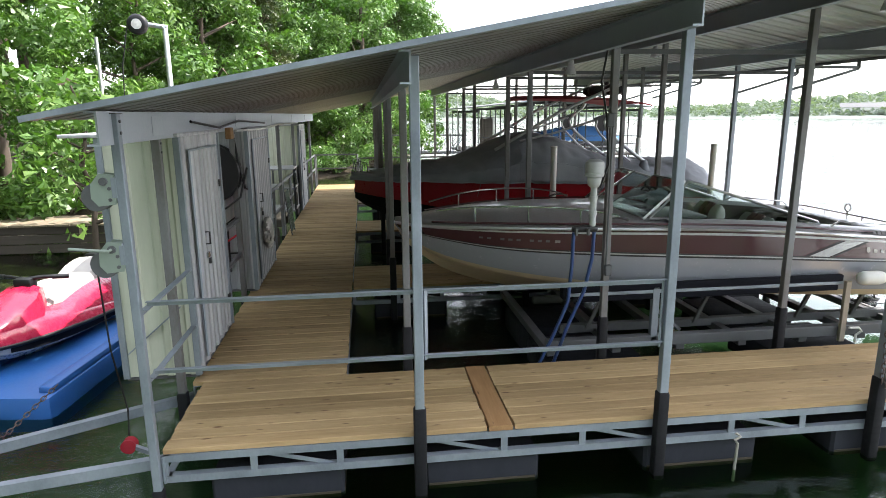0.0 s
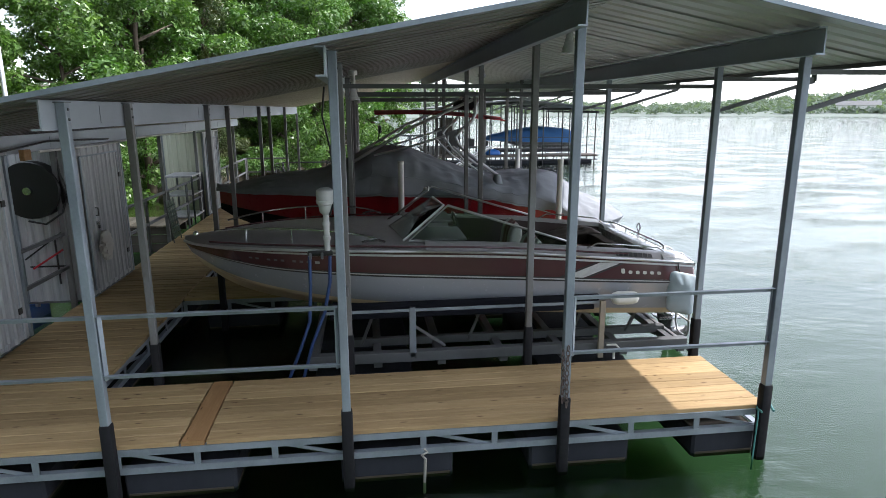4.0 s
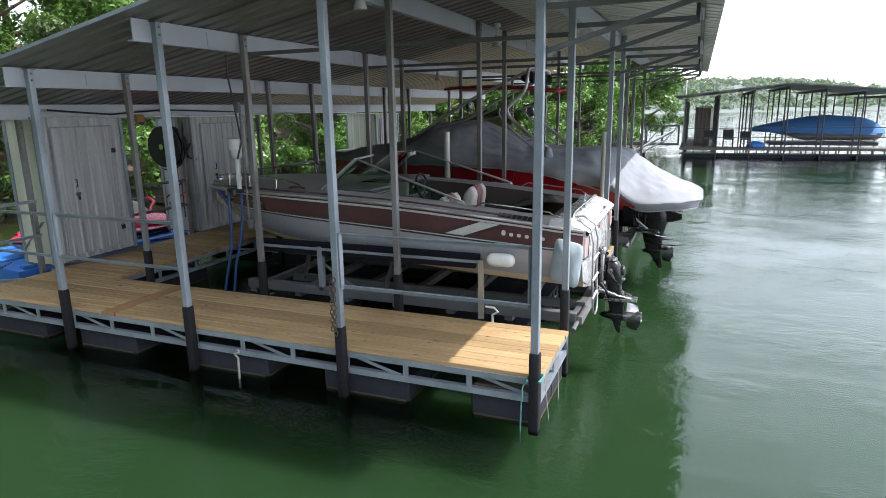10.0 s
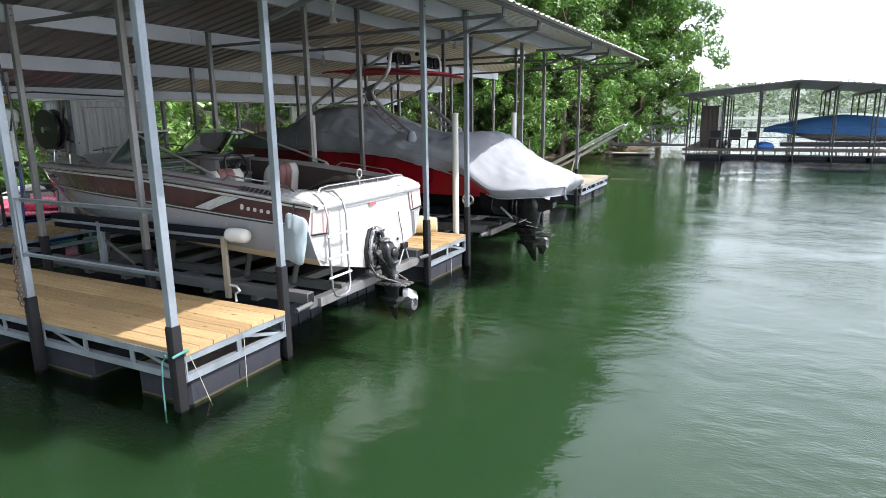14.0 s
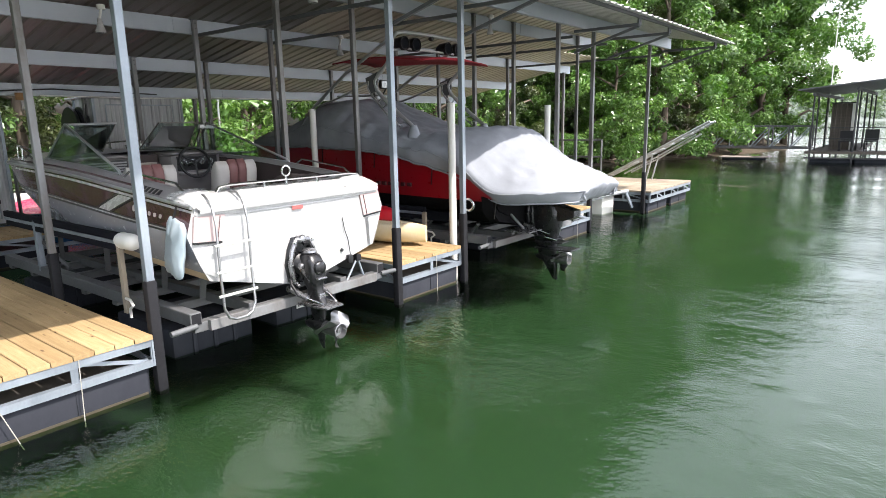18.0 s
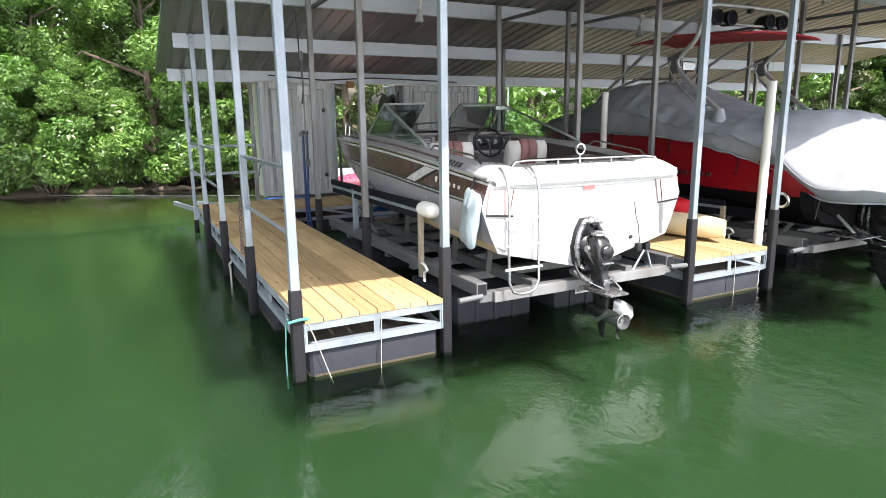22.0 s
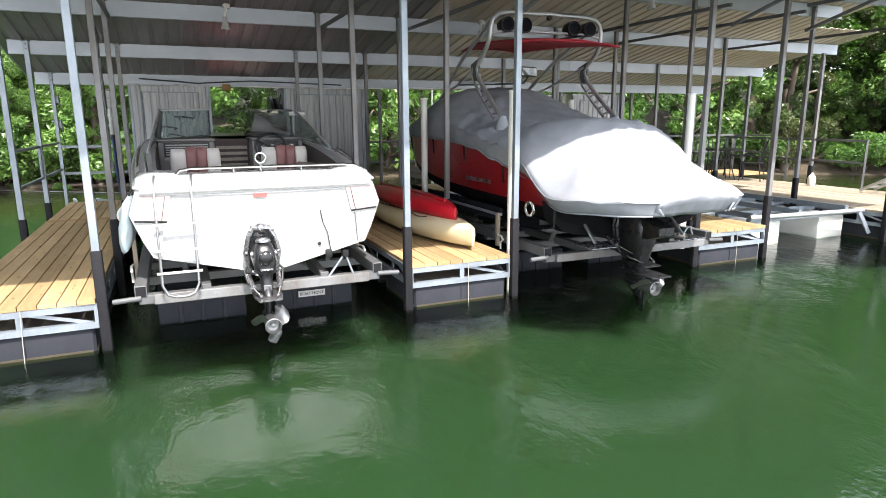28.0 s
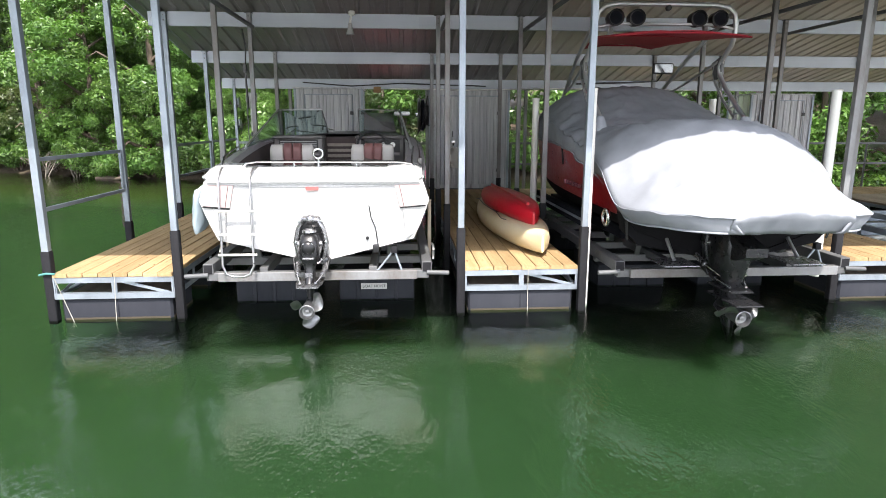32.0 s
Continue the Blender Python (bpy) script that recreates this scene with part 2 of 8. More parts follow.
def canvas(name, base, dark):
    """Heavy cloth: weave, faded patches and long pulled creases."""
    m, nt, p = nodes_of(name)
    vec = coords(nt, (1, 1, 1), False)
    weave = noise_tex(nt, vec, 90, 3, 0.6)
    big = ramp(nt, noise_tex(nt, vec, 1.6, 5), 0.35, 0.7)
    c = mixer(nt, big, base, dark)
    st = nt.nodes.new("ShaderNodeMapping")
    st.inputs["Rotation"].default_value = (0.2, 0.3, radians(24))
    st.inputs["Scale"].default_value = (1.0, 3.2, 2.2)
    nt.links.new(vec, st.inputs["Vector"])
    n = nt.nodes.new("ShaderNodeTexNoise")
    n.noise_type = "RIDGED_MULTIFRACTAL"
    n.inputs["Scale"].default_value, n.inputs["Detail"].default_value = 1.7, 3.0
    nt.links.new(st.outputs[0], n.inputs["Vector"])
    add = nt.nodes.new("ShaderNodeMath")
    add.operation = "MULTIPLY_ADD"
    add.inputs[1].default_value = 0.05
    nt.links.new(weave, add.inputs[0])
    nt.links.new(n.outputs[0], add.inputs[2])
    c = mixer(nt, ramp(nt, n.outputs[0], 0.75, 1.0, (0, 0, 0), (0.25, 0.25, 0.25)), c, tuple(v * 1.3 for v in base))
    nt.links.new(c, p.inputs["Base Color"])
    p.inputs["Roughness"].default_value = 0.85
    p.inputs["Specular IOR Level"].default_value = 0.25
    bump(nt, p, add.outputs[0], 0.8, 0.03)
    return m


COVER = canvas("grey_canvas", (0.235, 0.248, 0.27), (0.165, 0.175, 0.195))
RED_CLOTH = surf("red_canvas", (0.36, 0.01, 0.025), (0.25, 0.008, 0.018), 0.7, 0, 60, 2, relief=0.2)
CHROME = surf("polished_steel", (0.75, 0.76, 0.77), (0.6, 0.61, 0.62), 0.12, 1.0, 30, 3, relief=0.02, amount=0.4)
ALU = surf("brushed_aluminium", (0.66, 0.67, 0.68), (0.5, 0.51, 0.52), 0.32, 0.85, 50, 3, relief=0.05)
PVC = surf("white_pvc", (0.72, 0.72, 0.68), (0.55, 0.54, 0.48), 0.35, 0, 20, 2, (1, 1, 0.4))
KAYAK_RED = surf("red_polyethylene", (0.52, 0.008, 0.02), (0.38, 0.006, 0.015), 0.35, 0, 30, 2)
KAYAK_TAN = surf("tan_polyethylene", (0.66, 0.52, 0.26), (0.72, 0.68, 0.58), 0.38, 0, 30, 1.5)
BLUE_PLASTIC = surf("blue_polyethylene", (0.02, 0.13, 0.42), (0.015, 0.09, 0.30), 0.4, 0, 30, 1.5)
BLUE_HOSE = surf("blue_hose", (0.014, 0.045, 0.15), (0.010, 0.03, 0.10), 0.4, 0, 30, 3)
PINK_GEL = surf("pink_red_gelcoat", (0.50, 0.014, 0.060), (0.38, 0.020, 0.055), 0.2, 0, 20, 1.4, coat=0.5)
VINYL = surf("white_vinyl", (0.54, 0.51, 0.47), (0.40, 0.37, 0.34), 0.5, 0, 40, 2)
VINYL_RED = surf("maroon_vinyl", (0.20, 0.085, 0.08), (0.14, 0.06, 0.056), 0.5, 0, 40, 2)
CARPET = surf("dark_carpet", (0.07, 0.05, 0.048), (0.045, 0.035, 0.034), 0.95, 0, 80, 2, relief=0.4)
PVC_GREY = surf("weathered_plastic", (0.50, 0.51, 0.50), (0.36, 0.37, 0.36), 0.5, 0, 30, 5, (1, 1, 1), 0.1, 0.8)
GREEN_PAINT = surf("pale_green_paint", (0.27, 0.33, 0.28), (0.20, 0.24, 0.20), 0.4, 0.1, 30, 4)
ROPE_TEAL = surf("teal_rope", (0.06, 0.22, 0.20), (0.05, 0.13, 0.12), 0.8, 0, 120, 8)
STRING = surf("white_string", (0.4, 0.39, 0.35), (0.28, 0.27, 0.23), 0.8, 0, 120, 8)
ROCK = surf("chain_steel", (0.12, 0.09, 0.08), (0.2, 0.16, 0.14), 0.6, 0.6, 60, 8)
GREY_WOOD = surf("old_grey_wood", (0.33, 0.29, 0.25), (0.2, 0.16, 0.13), 0.85, 0, 40, 2.5, (0.5, 6, 6), 0.3)
BARK = surf("bark", (0.13, 0.10, 0.075), (0.06, 0.045, 0.035), 0.95, 0, 18, 3, (3, 3, 0.6), 0.6, 0.9)
BARK_PALE = surf("pale_bark", (0.28, 0.25, 0.21), (0.15, 0.13, 0.11), 0.9, 0, 18, 3, (3, 3, 0.8), 0.4, 0.9)


def glass(name, tint):
    m, nt, p = nodes_of(name)
    p.inputs["Base Color"].default_value = (*tint, 1)
    p.inputs["Roughness"].default_value = 0.03
    p.inputs["IOR"].default_value = 1.3
    p.inputs["Transmission Weight"].default_value = 1.0
    return m


FADED_MAROON = surf("faded_maroon", (0.48, 0.37, 0.36), (0.38, 0.28, 0.27), 0.3, 0, 20, 2, coat=0.3)
FADED_RED = surf("faded_red", (0.36, 0.10, 0.09), (0.28, 0.07, 0.065), 0.5)
DASH = surf("dash_vinyl", (0.20, 0.185, 0.18), (0.14, 0.125, 0.12), 0.5, 0, 40, 3, relief=0.1)
BROWN_CANVAS = surf("brown_canvas", (0.075, 0.058, 0.05), (0.05, 0.038, 0.033), 0.85, 0, 60, 3, relief=0.12)
LEAF_WEB = surf("green_webbing", (0.035, 0.07, 0.055), (0.02, 0.045, 0.035), 0.7, 0, 60, 4)
FRAME_BRONZE = surf("bronze_frame", (0.26, 0.25, 0.24), (0.12, 0.11, 0.105), 0.3, 0.85, 40, 4)
POST_WOOD = surf("weathered_stake", (0.36, 0.31, 0.24), (0.22, 0.18, 0.13), 0.75, 0, 40, 5, (3, 3, 0.4), 0.2, 0.8)
GLASS = glass("tinted_glass", (0.60, 0.71, 0.68))


def leaf_material(name, a, b, c, gloss=0.5):
    m, nt, p = nodes_of(name)
    geo = nt.nodes.new("ShaderNodeNewGeometry")
    rnd = geo.outputs["Random Per Island"]
    col = ramp(nt, rnd, 0.0, 1.0, a, b)
    big = ramp(nt, noise_tex(nt, coords(nt), 0.5, 3), 0.4, 0.65)
    col = mixer(nt, big, col, c)
    nt.links.new(col, p.inputs["Base Color"])
    p.inputs["Roughness"].default_value = 0.38
    p.inputs["Specular IOR Level"].default_value = gloss
    tr = nt.nodes.new("ShaderNodeBsdfTranslucent")
    nt.links.new(mixer(nt, 1.0, col, (1.25, 1.6, 0.55), "MULTIPLY"), tr.inputs["Color"])
    mx = nt.nodes.new("ShaderNodeMixShader")
    mx.inputs[0].default_value = 0.27
    nt.links.new(p.outputs[0], mx.inputs[1])
    nt.links.new(tr.outputs[0], mx.inputs[2])
    nt.links.new(mx.outputs[0], nt.nodes["Material Output"].inputs["Surface"])
    return m


LEAF = leaf_material("oak_leaves", (0.028, 0.068, 0.014), (0.150, 0.245, 0.058), (0.066, 0.145, 0.028))
LEAF_DARK = leaf_material("cedar_leaves", (0.028, 0.055, 0.018), (0.055, 0.088, 0.028), (0.07, 0.08, 0.025))
LEAF_LIGHT = leaf_material("sunny_leaves", (0.040, 0.092, 0.018), (0.165, 0.27, 0.062), (0.086, 0.175, 0.034))
# far foliage painted pale and greyed, the haze being in its colour
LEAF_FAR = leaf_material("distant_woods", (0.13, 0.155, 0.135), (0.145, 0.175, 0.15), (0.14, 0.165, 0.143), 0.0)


def water_material():
    """The clear, rippled skin of the lake: mirror by Fresnel, else tinted clear."""
    m, nt, p = nodes_of("lake_water")
    nt.nodes.remove(p)
    pos = coords(nt, (1, 1, 1), False, True)
    st = nt.nodes.new("ShaderNodeMapping")
    st.inputs["Rotation"].default_value = (0, 0, radians(35))
    st.inputs["Scale"].default_value = (1.0, 1.7, 1.0)
    nt.links.new(pos, st.inputs["Vector"])
    w1 = noise_tex(nt, st.outputs[0], 4.4, 1.0, 0.4)
    w2 = noise_tex(nt, st.outputs[0], 21.0, 1.5, 0.5)
    cross = nt.nodes.new("ShaderNodeMapping")
    cross.inputs["Rotation"].default_value = (0, 0, radians(-48))
    cross.inputs["Scale"].default_value = (0.42, 2.0, 1.0)
    nt.links.new(pos, cross.inputs["Vector"])
    w3 = noise_tex(nt, cross.outputs[0], 15.0, 1.0, 0.4)
    w0 = noise_tex(nt, st.outputs[0], 1.5, 1.0, 0.4)
    calm = ramp(nt, noise_tex(nt, st.outputs[0], 0.32, 3, 0.6), 0.40, 0.62, (0.25,) * 3, (1, 1, 1))
    gust = ramp(nt, noise_tex(nt, pos, 0.55, 2, 0.5), 0.46, 0.62)
    fine = nt.nodes.new("ShaderNodeMath")
    fine.operation = "MULTIPLY"
    nt.links.new(w3, fine.inputs[0])
    nt.links.new(gust, fine.inputs[1])
    heap = fine.outputs[0]
    for wave, share in ((w2, 0.42), (w1, 0.85)):
        mul = nt.nodes.new("ShaderNodeMath")
        mul.operation = "MULTIPLY_ADD"
        mul.inputs[1].default_value = share if wave is w1 else share / 0.30
        nt.links.new(wave, mul.inputs[0])
        nt.links.new(heap, mul.inputs[2])
        if wave is w2:
            low = nt.nodes.new("ShaderNodeMath")
            low.operation = "MULTIPLY"
            low.inputs[1].default_value = 0.30
            nt.links.new(mul.outputs[0], low.inputs[0])
            heap = low.outputs[0]
    swell = nt.nodes.new("ShaderNodeMath")
    swell.operation = "MULTIPLY_ADD"
    swell.inputs[1].default_value = 0.5
    nt.links.new(w0, swell.inputs[0])
    nt.links.new(mul.outputs[0], swell.inputs[2])
    add = nt.nodes.new("ShaderNodeMath")
    add.operation = "MULTIPLY"
    nt.links.new(swell.outputs[0], add.inputs[0])
    nt.links.new(calm, add.inputs[1])
    b = nt.nodes.new("ShaderNodeBump")
    b.inputs["Strength"].default_value, b.inputs["Distance"].default_value = 1.0, 0.027
    # sheltered beside the dock, livelier out on the open lake
    side = nt.nodes.new("ShaderNodeSeparateXYZ")
    nt.links.new(pos, side.inputs[0])
    shelter = nt.nodes.new("ShaderNodeMapRange")
    shelter.inputs["From Min"].default_value, shelter.inputs["From Max"].default_value = 8.5, 18.0
    shelter.inputs["To Min"].default_value, shelter.inputs["To Max"].default_value = 0.5, 0.85
    nt.links.new(side.outputs["X"], shelter.inputs["Value"])
    open_water = nt.nodes.new("ShaderNodeMath")
    open_water.operation = "MULTIPLY"
    nt.links.new(add.outputs[0], open_water.inputs[0])
    nt.links.new(shelter.outputs[0], open_water.inputs[1])
    nt.links.new(open_water.outputs[0], b.inputs["Height"])
    fr = nt.nodes.new("ShaderNodeFresnel")
    fr.inputs["IOR"].default_value = 1.46
    gl = nt.nodes.new("ShaderNodeBsdfGlossy")
    gl.inputs["Roughness"].default_value = 0.006
    tr = nt.nodes.new("ShaderNodeBsdfTransparent")
    tr.inputs["Color"].default_value = (0.50, 0.66, 0.46, 1)
    mx = nt.nodes.new("ShaderNodeMixShader")
    nt.links.new(b.outputs[0], fr.inputs["Normal"])
    nt.links.new(b.outputs[0], gl.inputs["Normal"])
    nt.links.new(fr.outputs[0], mx.inputs[0])
    nt.links.new(tr.outputs[0], mx.inputs[1])
    nt.links.new(gl.outputs[0], mx.inputs[2])
    nt.links.new(mx.outputs[0], nt.nodes["Material Output"].inputs["Surface"])
    return m


def murk_material():
    """The green cloudiness that light meets below the skin of the lake."""
    m, nt, p = nodes_of("green_murk")
    pos = coords(nt, (1, 1, 1), False, True)
    patch = ramp(nt, noise_tex(nt, pos, 0.12, 3), 0.35, 0.7)
    nt.links.new(mixer(nt, patch, (0.052, 0.080, 0.058), (0.060, 0.091, 0.067)), p.inputs["Base Color"])
    p.inputs["Roughness"].default_value = 1.0
    p.inputs["Specular IOR Level"].default_value = 0.0
    p.subsurface_method = "BURLEY"
    p.inputs["Subsurface Weight"].default_value = 1.0
    p.inputs["Subsurface Radius"].default_value = (0.8, 1.0, 0.7)
    p.inputs["Subsurface Scale"].default_value = 1.1
    return m


MURK = murk_material()
WATER = water_material()


def ground_material():
    m, nt, p = nodes_of("leaf_litter")
    pos = coords(nt, (1, 1, 1), False, True)
    n1, n2 = noise_tex(nt, pos, 0.8, 5), noise_tex(nt, pos, 9, 6, 0.7)
    c = ramp(nt, n2, 0.3, 0.75, (0.035, 0.026, 0.017), (0.11, 0.078, 0.048))
    c = mixer(nt, ramp(nt, n1, 0.5, 0.68), c, (0.05, 0.075, 0.025))
    sep = nt.nodes.new("ShaderNodeSeparateXYZ")
    nt.links.new(pos, sep.inputs[0])
    mr = nt.nodes.new("ShaderNodeMapRange")
    mr.inputs["From Min"].default_value, mr.inputs["From Max"].default_value = 0.4, 0.1
    nt.links.new(sep.outputs["Z"], mr.inputs["Value"])
    c = mixer(nt, mr.outputs[0], c, ramp(nt, n2, 0.35, 0.7, (0.036, 0.027, 0.016), (0.085, 0.062, 0.037)))
    # green-brown tint under the waterline, in place of absorption by the water
    wet = nt.nodes.new("ShaderNodeMapRange")
    wet.inputs["From Min"].default_value, wet.inputs["From Max"].default_value = -0.05, -0.30
    nt.links.new(sep.outputs["Z"], wet.inputs["Value"])
    c = mixer(nt, wet.outputs[0], c, (0.10, 0.085, 0.035))
    # deeper bed painted murk green, for the scatter of the water above
    depth_green = nt.nodes.new("ShaderNodeMapRange")
    depth_green.inputs["From Min"].default_value, depth_green.inputs["From Max"].default_value = -0.32, -0.52
    nt.links.new(sep.outputs["Z"], depth_green.inputs["Value"])
    c = mixer(nt, depth_green.outputs[0], c, (0.056, 0.086, 0.062))
    nt.links.new(c, p.inputs["Base Color"])
    p.inputs["Roughness"].default_value = 0.95
    bump(nt, p, n2, 0.6, 0.05)
    return m


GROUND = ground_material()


# ---- mesh tools ----
class Mesh:
    """Collects faces of one part, in metres."""

    def __init__(self):
        self.v, self.f = [], []

    def add(self, verts, faces):
        n = len(self.v)
        self.v += [tuple(p) for p in verts]
        self.f += [tuple(n + i for i in f) for f in faces]
        return self

    def box(self, x0, x1, y0, y1, z0, z1, c=0.0):
        if c <= 0:
            v = [(x, y, z) for x in (x0, x1) for y in (y0, y1) for z in (z0, z1)]
            return self.add(v, [(0, 1, 3, 2), (4, 6, 7, 5), (0, 4, 5, 1), (2, 3, 7, 6), (0, 2, 6, 4), (1, 5, 7, 3)])
        bm = bmesh.new()
        bmesh.ops.create_cube(bm, size=1.0, matrix=Matrix.Translation(((x0 + x1) / 2, (y0 + y1) / 2, (z0 + z1) / 2)) @ Matrix.Diagonal((x1 - x0, y1 - y0, z1 - z0, 1)))
        bmesh.ops.bevel(bm, geom=bm.edges[:], offset=c, segments=2, affect="EDGES", profile=0.5)
        bm.verts.index_update()
        self.add([p.co[:] for p in bm.verts], [[q.index for q in f.verts] for f in bm.faces])
        bm.free()
        return self

    def bar(self, p, q, w, h, up=(0, 0, 1)):
        """A straight bar of width w and height h from p to q."""
        p, q = Vector(p), Vector(q)
        d = (q - p).normalized()
        s = d.cross(Vector(up))
        s = s.normalized() if s.length > 1e-4 else d.orthogonal().normalized()
        u = s.cross(d)
        v = [e + s * a * w / 2 + u * b * h / 2 for e in (p, q) for a, b in ((-1, -1), (1, -1), (1, 1), (-1, 1))]
        return self.add(v, [(3, 2, 1, 0), (4, 5, 6, 7), (0, 1, 5, 4), (1, 2, 6, 5), (2, 3, 7, 6), (3, 0, 4, 7)])

    def angle(self, p, q, a, t, side, up=(0, 0, 1)):
        """An angle iron from p to q: legs of length a along side and down."""
        p, q, side, up = Vector(p), Vector(q), Vector(side).normalized(), Vector(up)
        prof = [(0, 0), (a, 0), (a, -t), (t, -t), (t, -a), (0, -a)]
        v = [e + side * i + up * j for e in (p, q) for i, j in prof]
        return self.add(v, [(0, 1, 2, 3), (0, 3, 4, 5), (9, 8, 7, 6), (11, 10, 9, 6)] + [(i, i + 6, (i + 1) % 6 + 6, (i + 1) % 6) for i in range(6)])

    def tube(self, pts, r, n=8, closed=False, caps=True):
        pts = [Vector(p) for p in pts]
        m = len(pts)
        rings, prev = [], None
        for i, p in enumerate(pts):
            a, b = (pts[i - 1] if i or closed else p), (pts[(i + 1) % m] if i < m - 1 or closed else p)
            d = (b - a).normalized()
            if prev is None:
                u = d.orthogonal().normalized()
            else:
                u = prev - d * prev.dot(d)
                u = u.normalized() if u.length > 1e-5 else d.orthogonal().normalized()
            prev = u
            w = d.cross(u)
            rr = r[i] if isinstance(r, (list, tuple)) else r
            rings.append([p + (u * math.cos(k * math.tau / n) + w * math.sin(k * math.tau / n)) * rr for k in range(n)])
        return self.loft(rings, True, caps and not closed, closed)

    def loft(self, rings, around=True, caps=False, closed=False):
        n, m = len(rings[0]), len(rings)
        v = [p for r in rings for p in r]
        f = []
        for i in range(m if closed else m - 1):
            j = (i + 1) % m
            for k in range(n if around else n - 1):
                l = (k + 1) % n
                f.append((i * n + k, i * n + l, j * n + l, j * n + k))
        if caps:
            f += [tuple(range(n - 1, -1, -1)), tuple((m - 1) * n + k for k in range(n))]
        return self.add(v, f)

    def lathe(self, prof, centre, axis="z", n=20):
        """Turns a profile of (radius, height) about an axis through centre."""
        c = Vector(centre)
        rings = []
        for r, h in prof:
            ring = []
            for k in range(n):
                a, b = r * math.cos(k * math.tau / n), r * math.sin(k * math.tau / n)
                ring.append(c + Vector({"z": (a, b, h), "y": (b, h, a), "x": (h, a, b)}[axis]))
            rings.append(ring)
        return self.loft(rings, True, True)

    def data(self, name, material, smooth=0.0):
        me = bpy.data.meshes.new(name)
        me.from_pydata(self.v, [], self.f)
        me.materials.append(material)
        if smooth:
            me.polygons.foreach_set("use_smooth", [True] * len(me.polygons))
            me.set_sharp_from_angle(angle=radians(smooth))
        me.update()
        return me


BASE = {}


def thing(name, at, label, category, group="", kind=""):
    ob = new(name)
    ob.location = at
    ob.empty_display_size = 0.2
    BASE[ob.name] = Vector(at)
    return tagged(ob, label, category, group, kind)


def part(name, mesh, material, parent, label="", smooth=0.0, kind=""):
    """One mesh under a thing or under a part; mesh is in world metres."""
    at = BASE[parent.name]
    mesh.v = [(p[0] - at.x, p[1] - at.y, p[2] - at.z) for p in mesh.v]
    ob = new(name, mesh.data(name, material, smooth))
    ob.parent = parent
    BASE[ob.name] = at
    return tagged(ob, label, kind=kind)


def piece(name, me, parent, at, turn=None):
    """One more piece on a shared mesh, at a place in the world."""
    ob = new(name, me)
    ob.parent = parent
    ob.matrix_basis = Matrix.Translation(Vector(at) - BASE[parent.name]) @ (turn or Matrix())
    BASE[ob.name] = BASE[parent.name]
    return ob


def single(name, mesh, material, label, category, group="", kind="", smooth=0.0):
    """A thing of one mesh, with its origin at its base."""
    c = Vector((sum(p[0] for p in mesh.v) / len(mesh.v), sum(p[1] for p in mesh.v) / len(mesh.v), min(p[2] for p in mesh.v)))
    mesh.v = [(p[0] - c.x, p[1] - c.y, p[2] - c.z) for p in mesh.v]
    ob = new(name, mesh.data(name, material, smooth))
    ob.location = c
    BASE[ob.name] = c
    return tagged(ob, label, category, group, kind)


def lerp(a, b, t):
    return a + (b - a) * t


def curve(table, x):
    """Smooth interpolation in a table of (x, value)."""
    if x <= table[0][0]:
        return table[0][1]
    for (a, va), (b, vb) in zip(table, table[1:]):
        if x <= b:
            t = (x - a) / (b - a)
            i = table.index((a, va))
            m0 = (vb - table[max(i - 1, 0)][1]) / (b - table[max(i - 1, 0)][0])
            nxt = table[min(i + 2, len(table) - 1)]
            m1 = (nxt[1] - va) / (nxt[0] - a)
            h = b - a
            return (2 * t**3 - 3 * t**2 + 1) * va + (t**3 - 2 * t**2 + t) * h * m0 + (-2 * t**3 + 3 * t**2) * vb + (t**3 - t**2) * h * m1
    return table[-1][1]


# ---- water, ground and far shore ----
def shore_distance(x, y):
    """Metres inland from the waterline; negative over the lake."""
    bend = curve([(-60, -34), (-30, -22), (-7, -12.4), (1, -9.3), (5, -9.9), (12, -8.6), (20, -6.5), (26, -2.8), (29, -0.8), (31, -0.4), (36, 1.2), (39.5, 2.5), (43.6, 3.4), (48, 3.6), (54, 1.0), (62, -8), (90, -30)], y)
    return (bend - x) * 0.93


def ground_height(x, y):
    d = shore_distance(x, y)
    n = noise.noise((x * 0.16, y * 0.16, 0.3)) * 0.55 + noise.noise((x * 0.7, y * 0.7, 4.0)) * 0.12
    if d < 0:
        return max(-2.5, 0.16 * d) + 0.25 * n * min(1, -d / 3)
    return min(0.45, 0.35 * d) + 0.20 * max(0, d - 1.2) + n * min(1.0, d / 2.5) - 0.0006 * d * d


def ground_sheet():
    me = Mesh()
    xs = [-400, -250, -160, -110, -80, -62] + [-50 + i * 1.0 for i in range(64)] + [16, 22, 40, 90, 200, 400]
    ys = [-400, -220, -120, -80, -55] + [-42 + i * 1.1 for i in range(100)] + [75, 90, 130, 200, 330, 450]
    verts = []
    for y in ys:
        for x in xs:
            d = shore_distance(x, y)
            if d > 60:
                z = ground_height(x, y) if d < 90 else 16.0
                z = min(z, 16.0)
            else:
                z = ground_height(x, y)
            verts.append((x, y, z))
    n = len(xs)
    me.add(verts, [(j * n + i, j * n + i + 1, (j + 1) * n + i + 1, (j + 1) * n + i) for j in range(len(ys) - 1) for i in range(n - 1)])
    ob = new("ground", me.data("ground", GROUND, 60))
    tagged(ob, "brown leaf-littered wooded bank sloping into the lake", "ground", kind="structure")


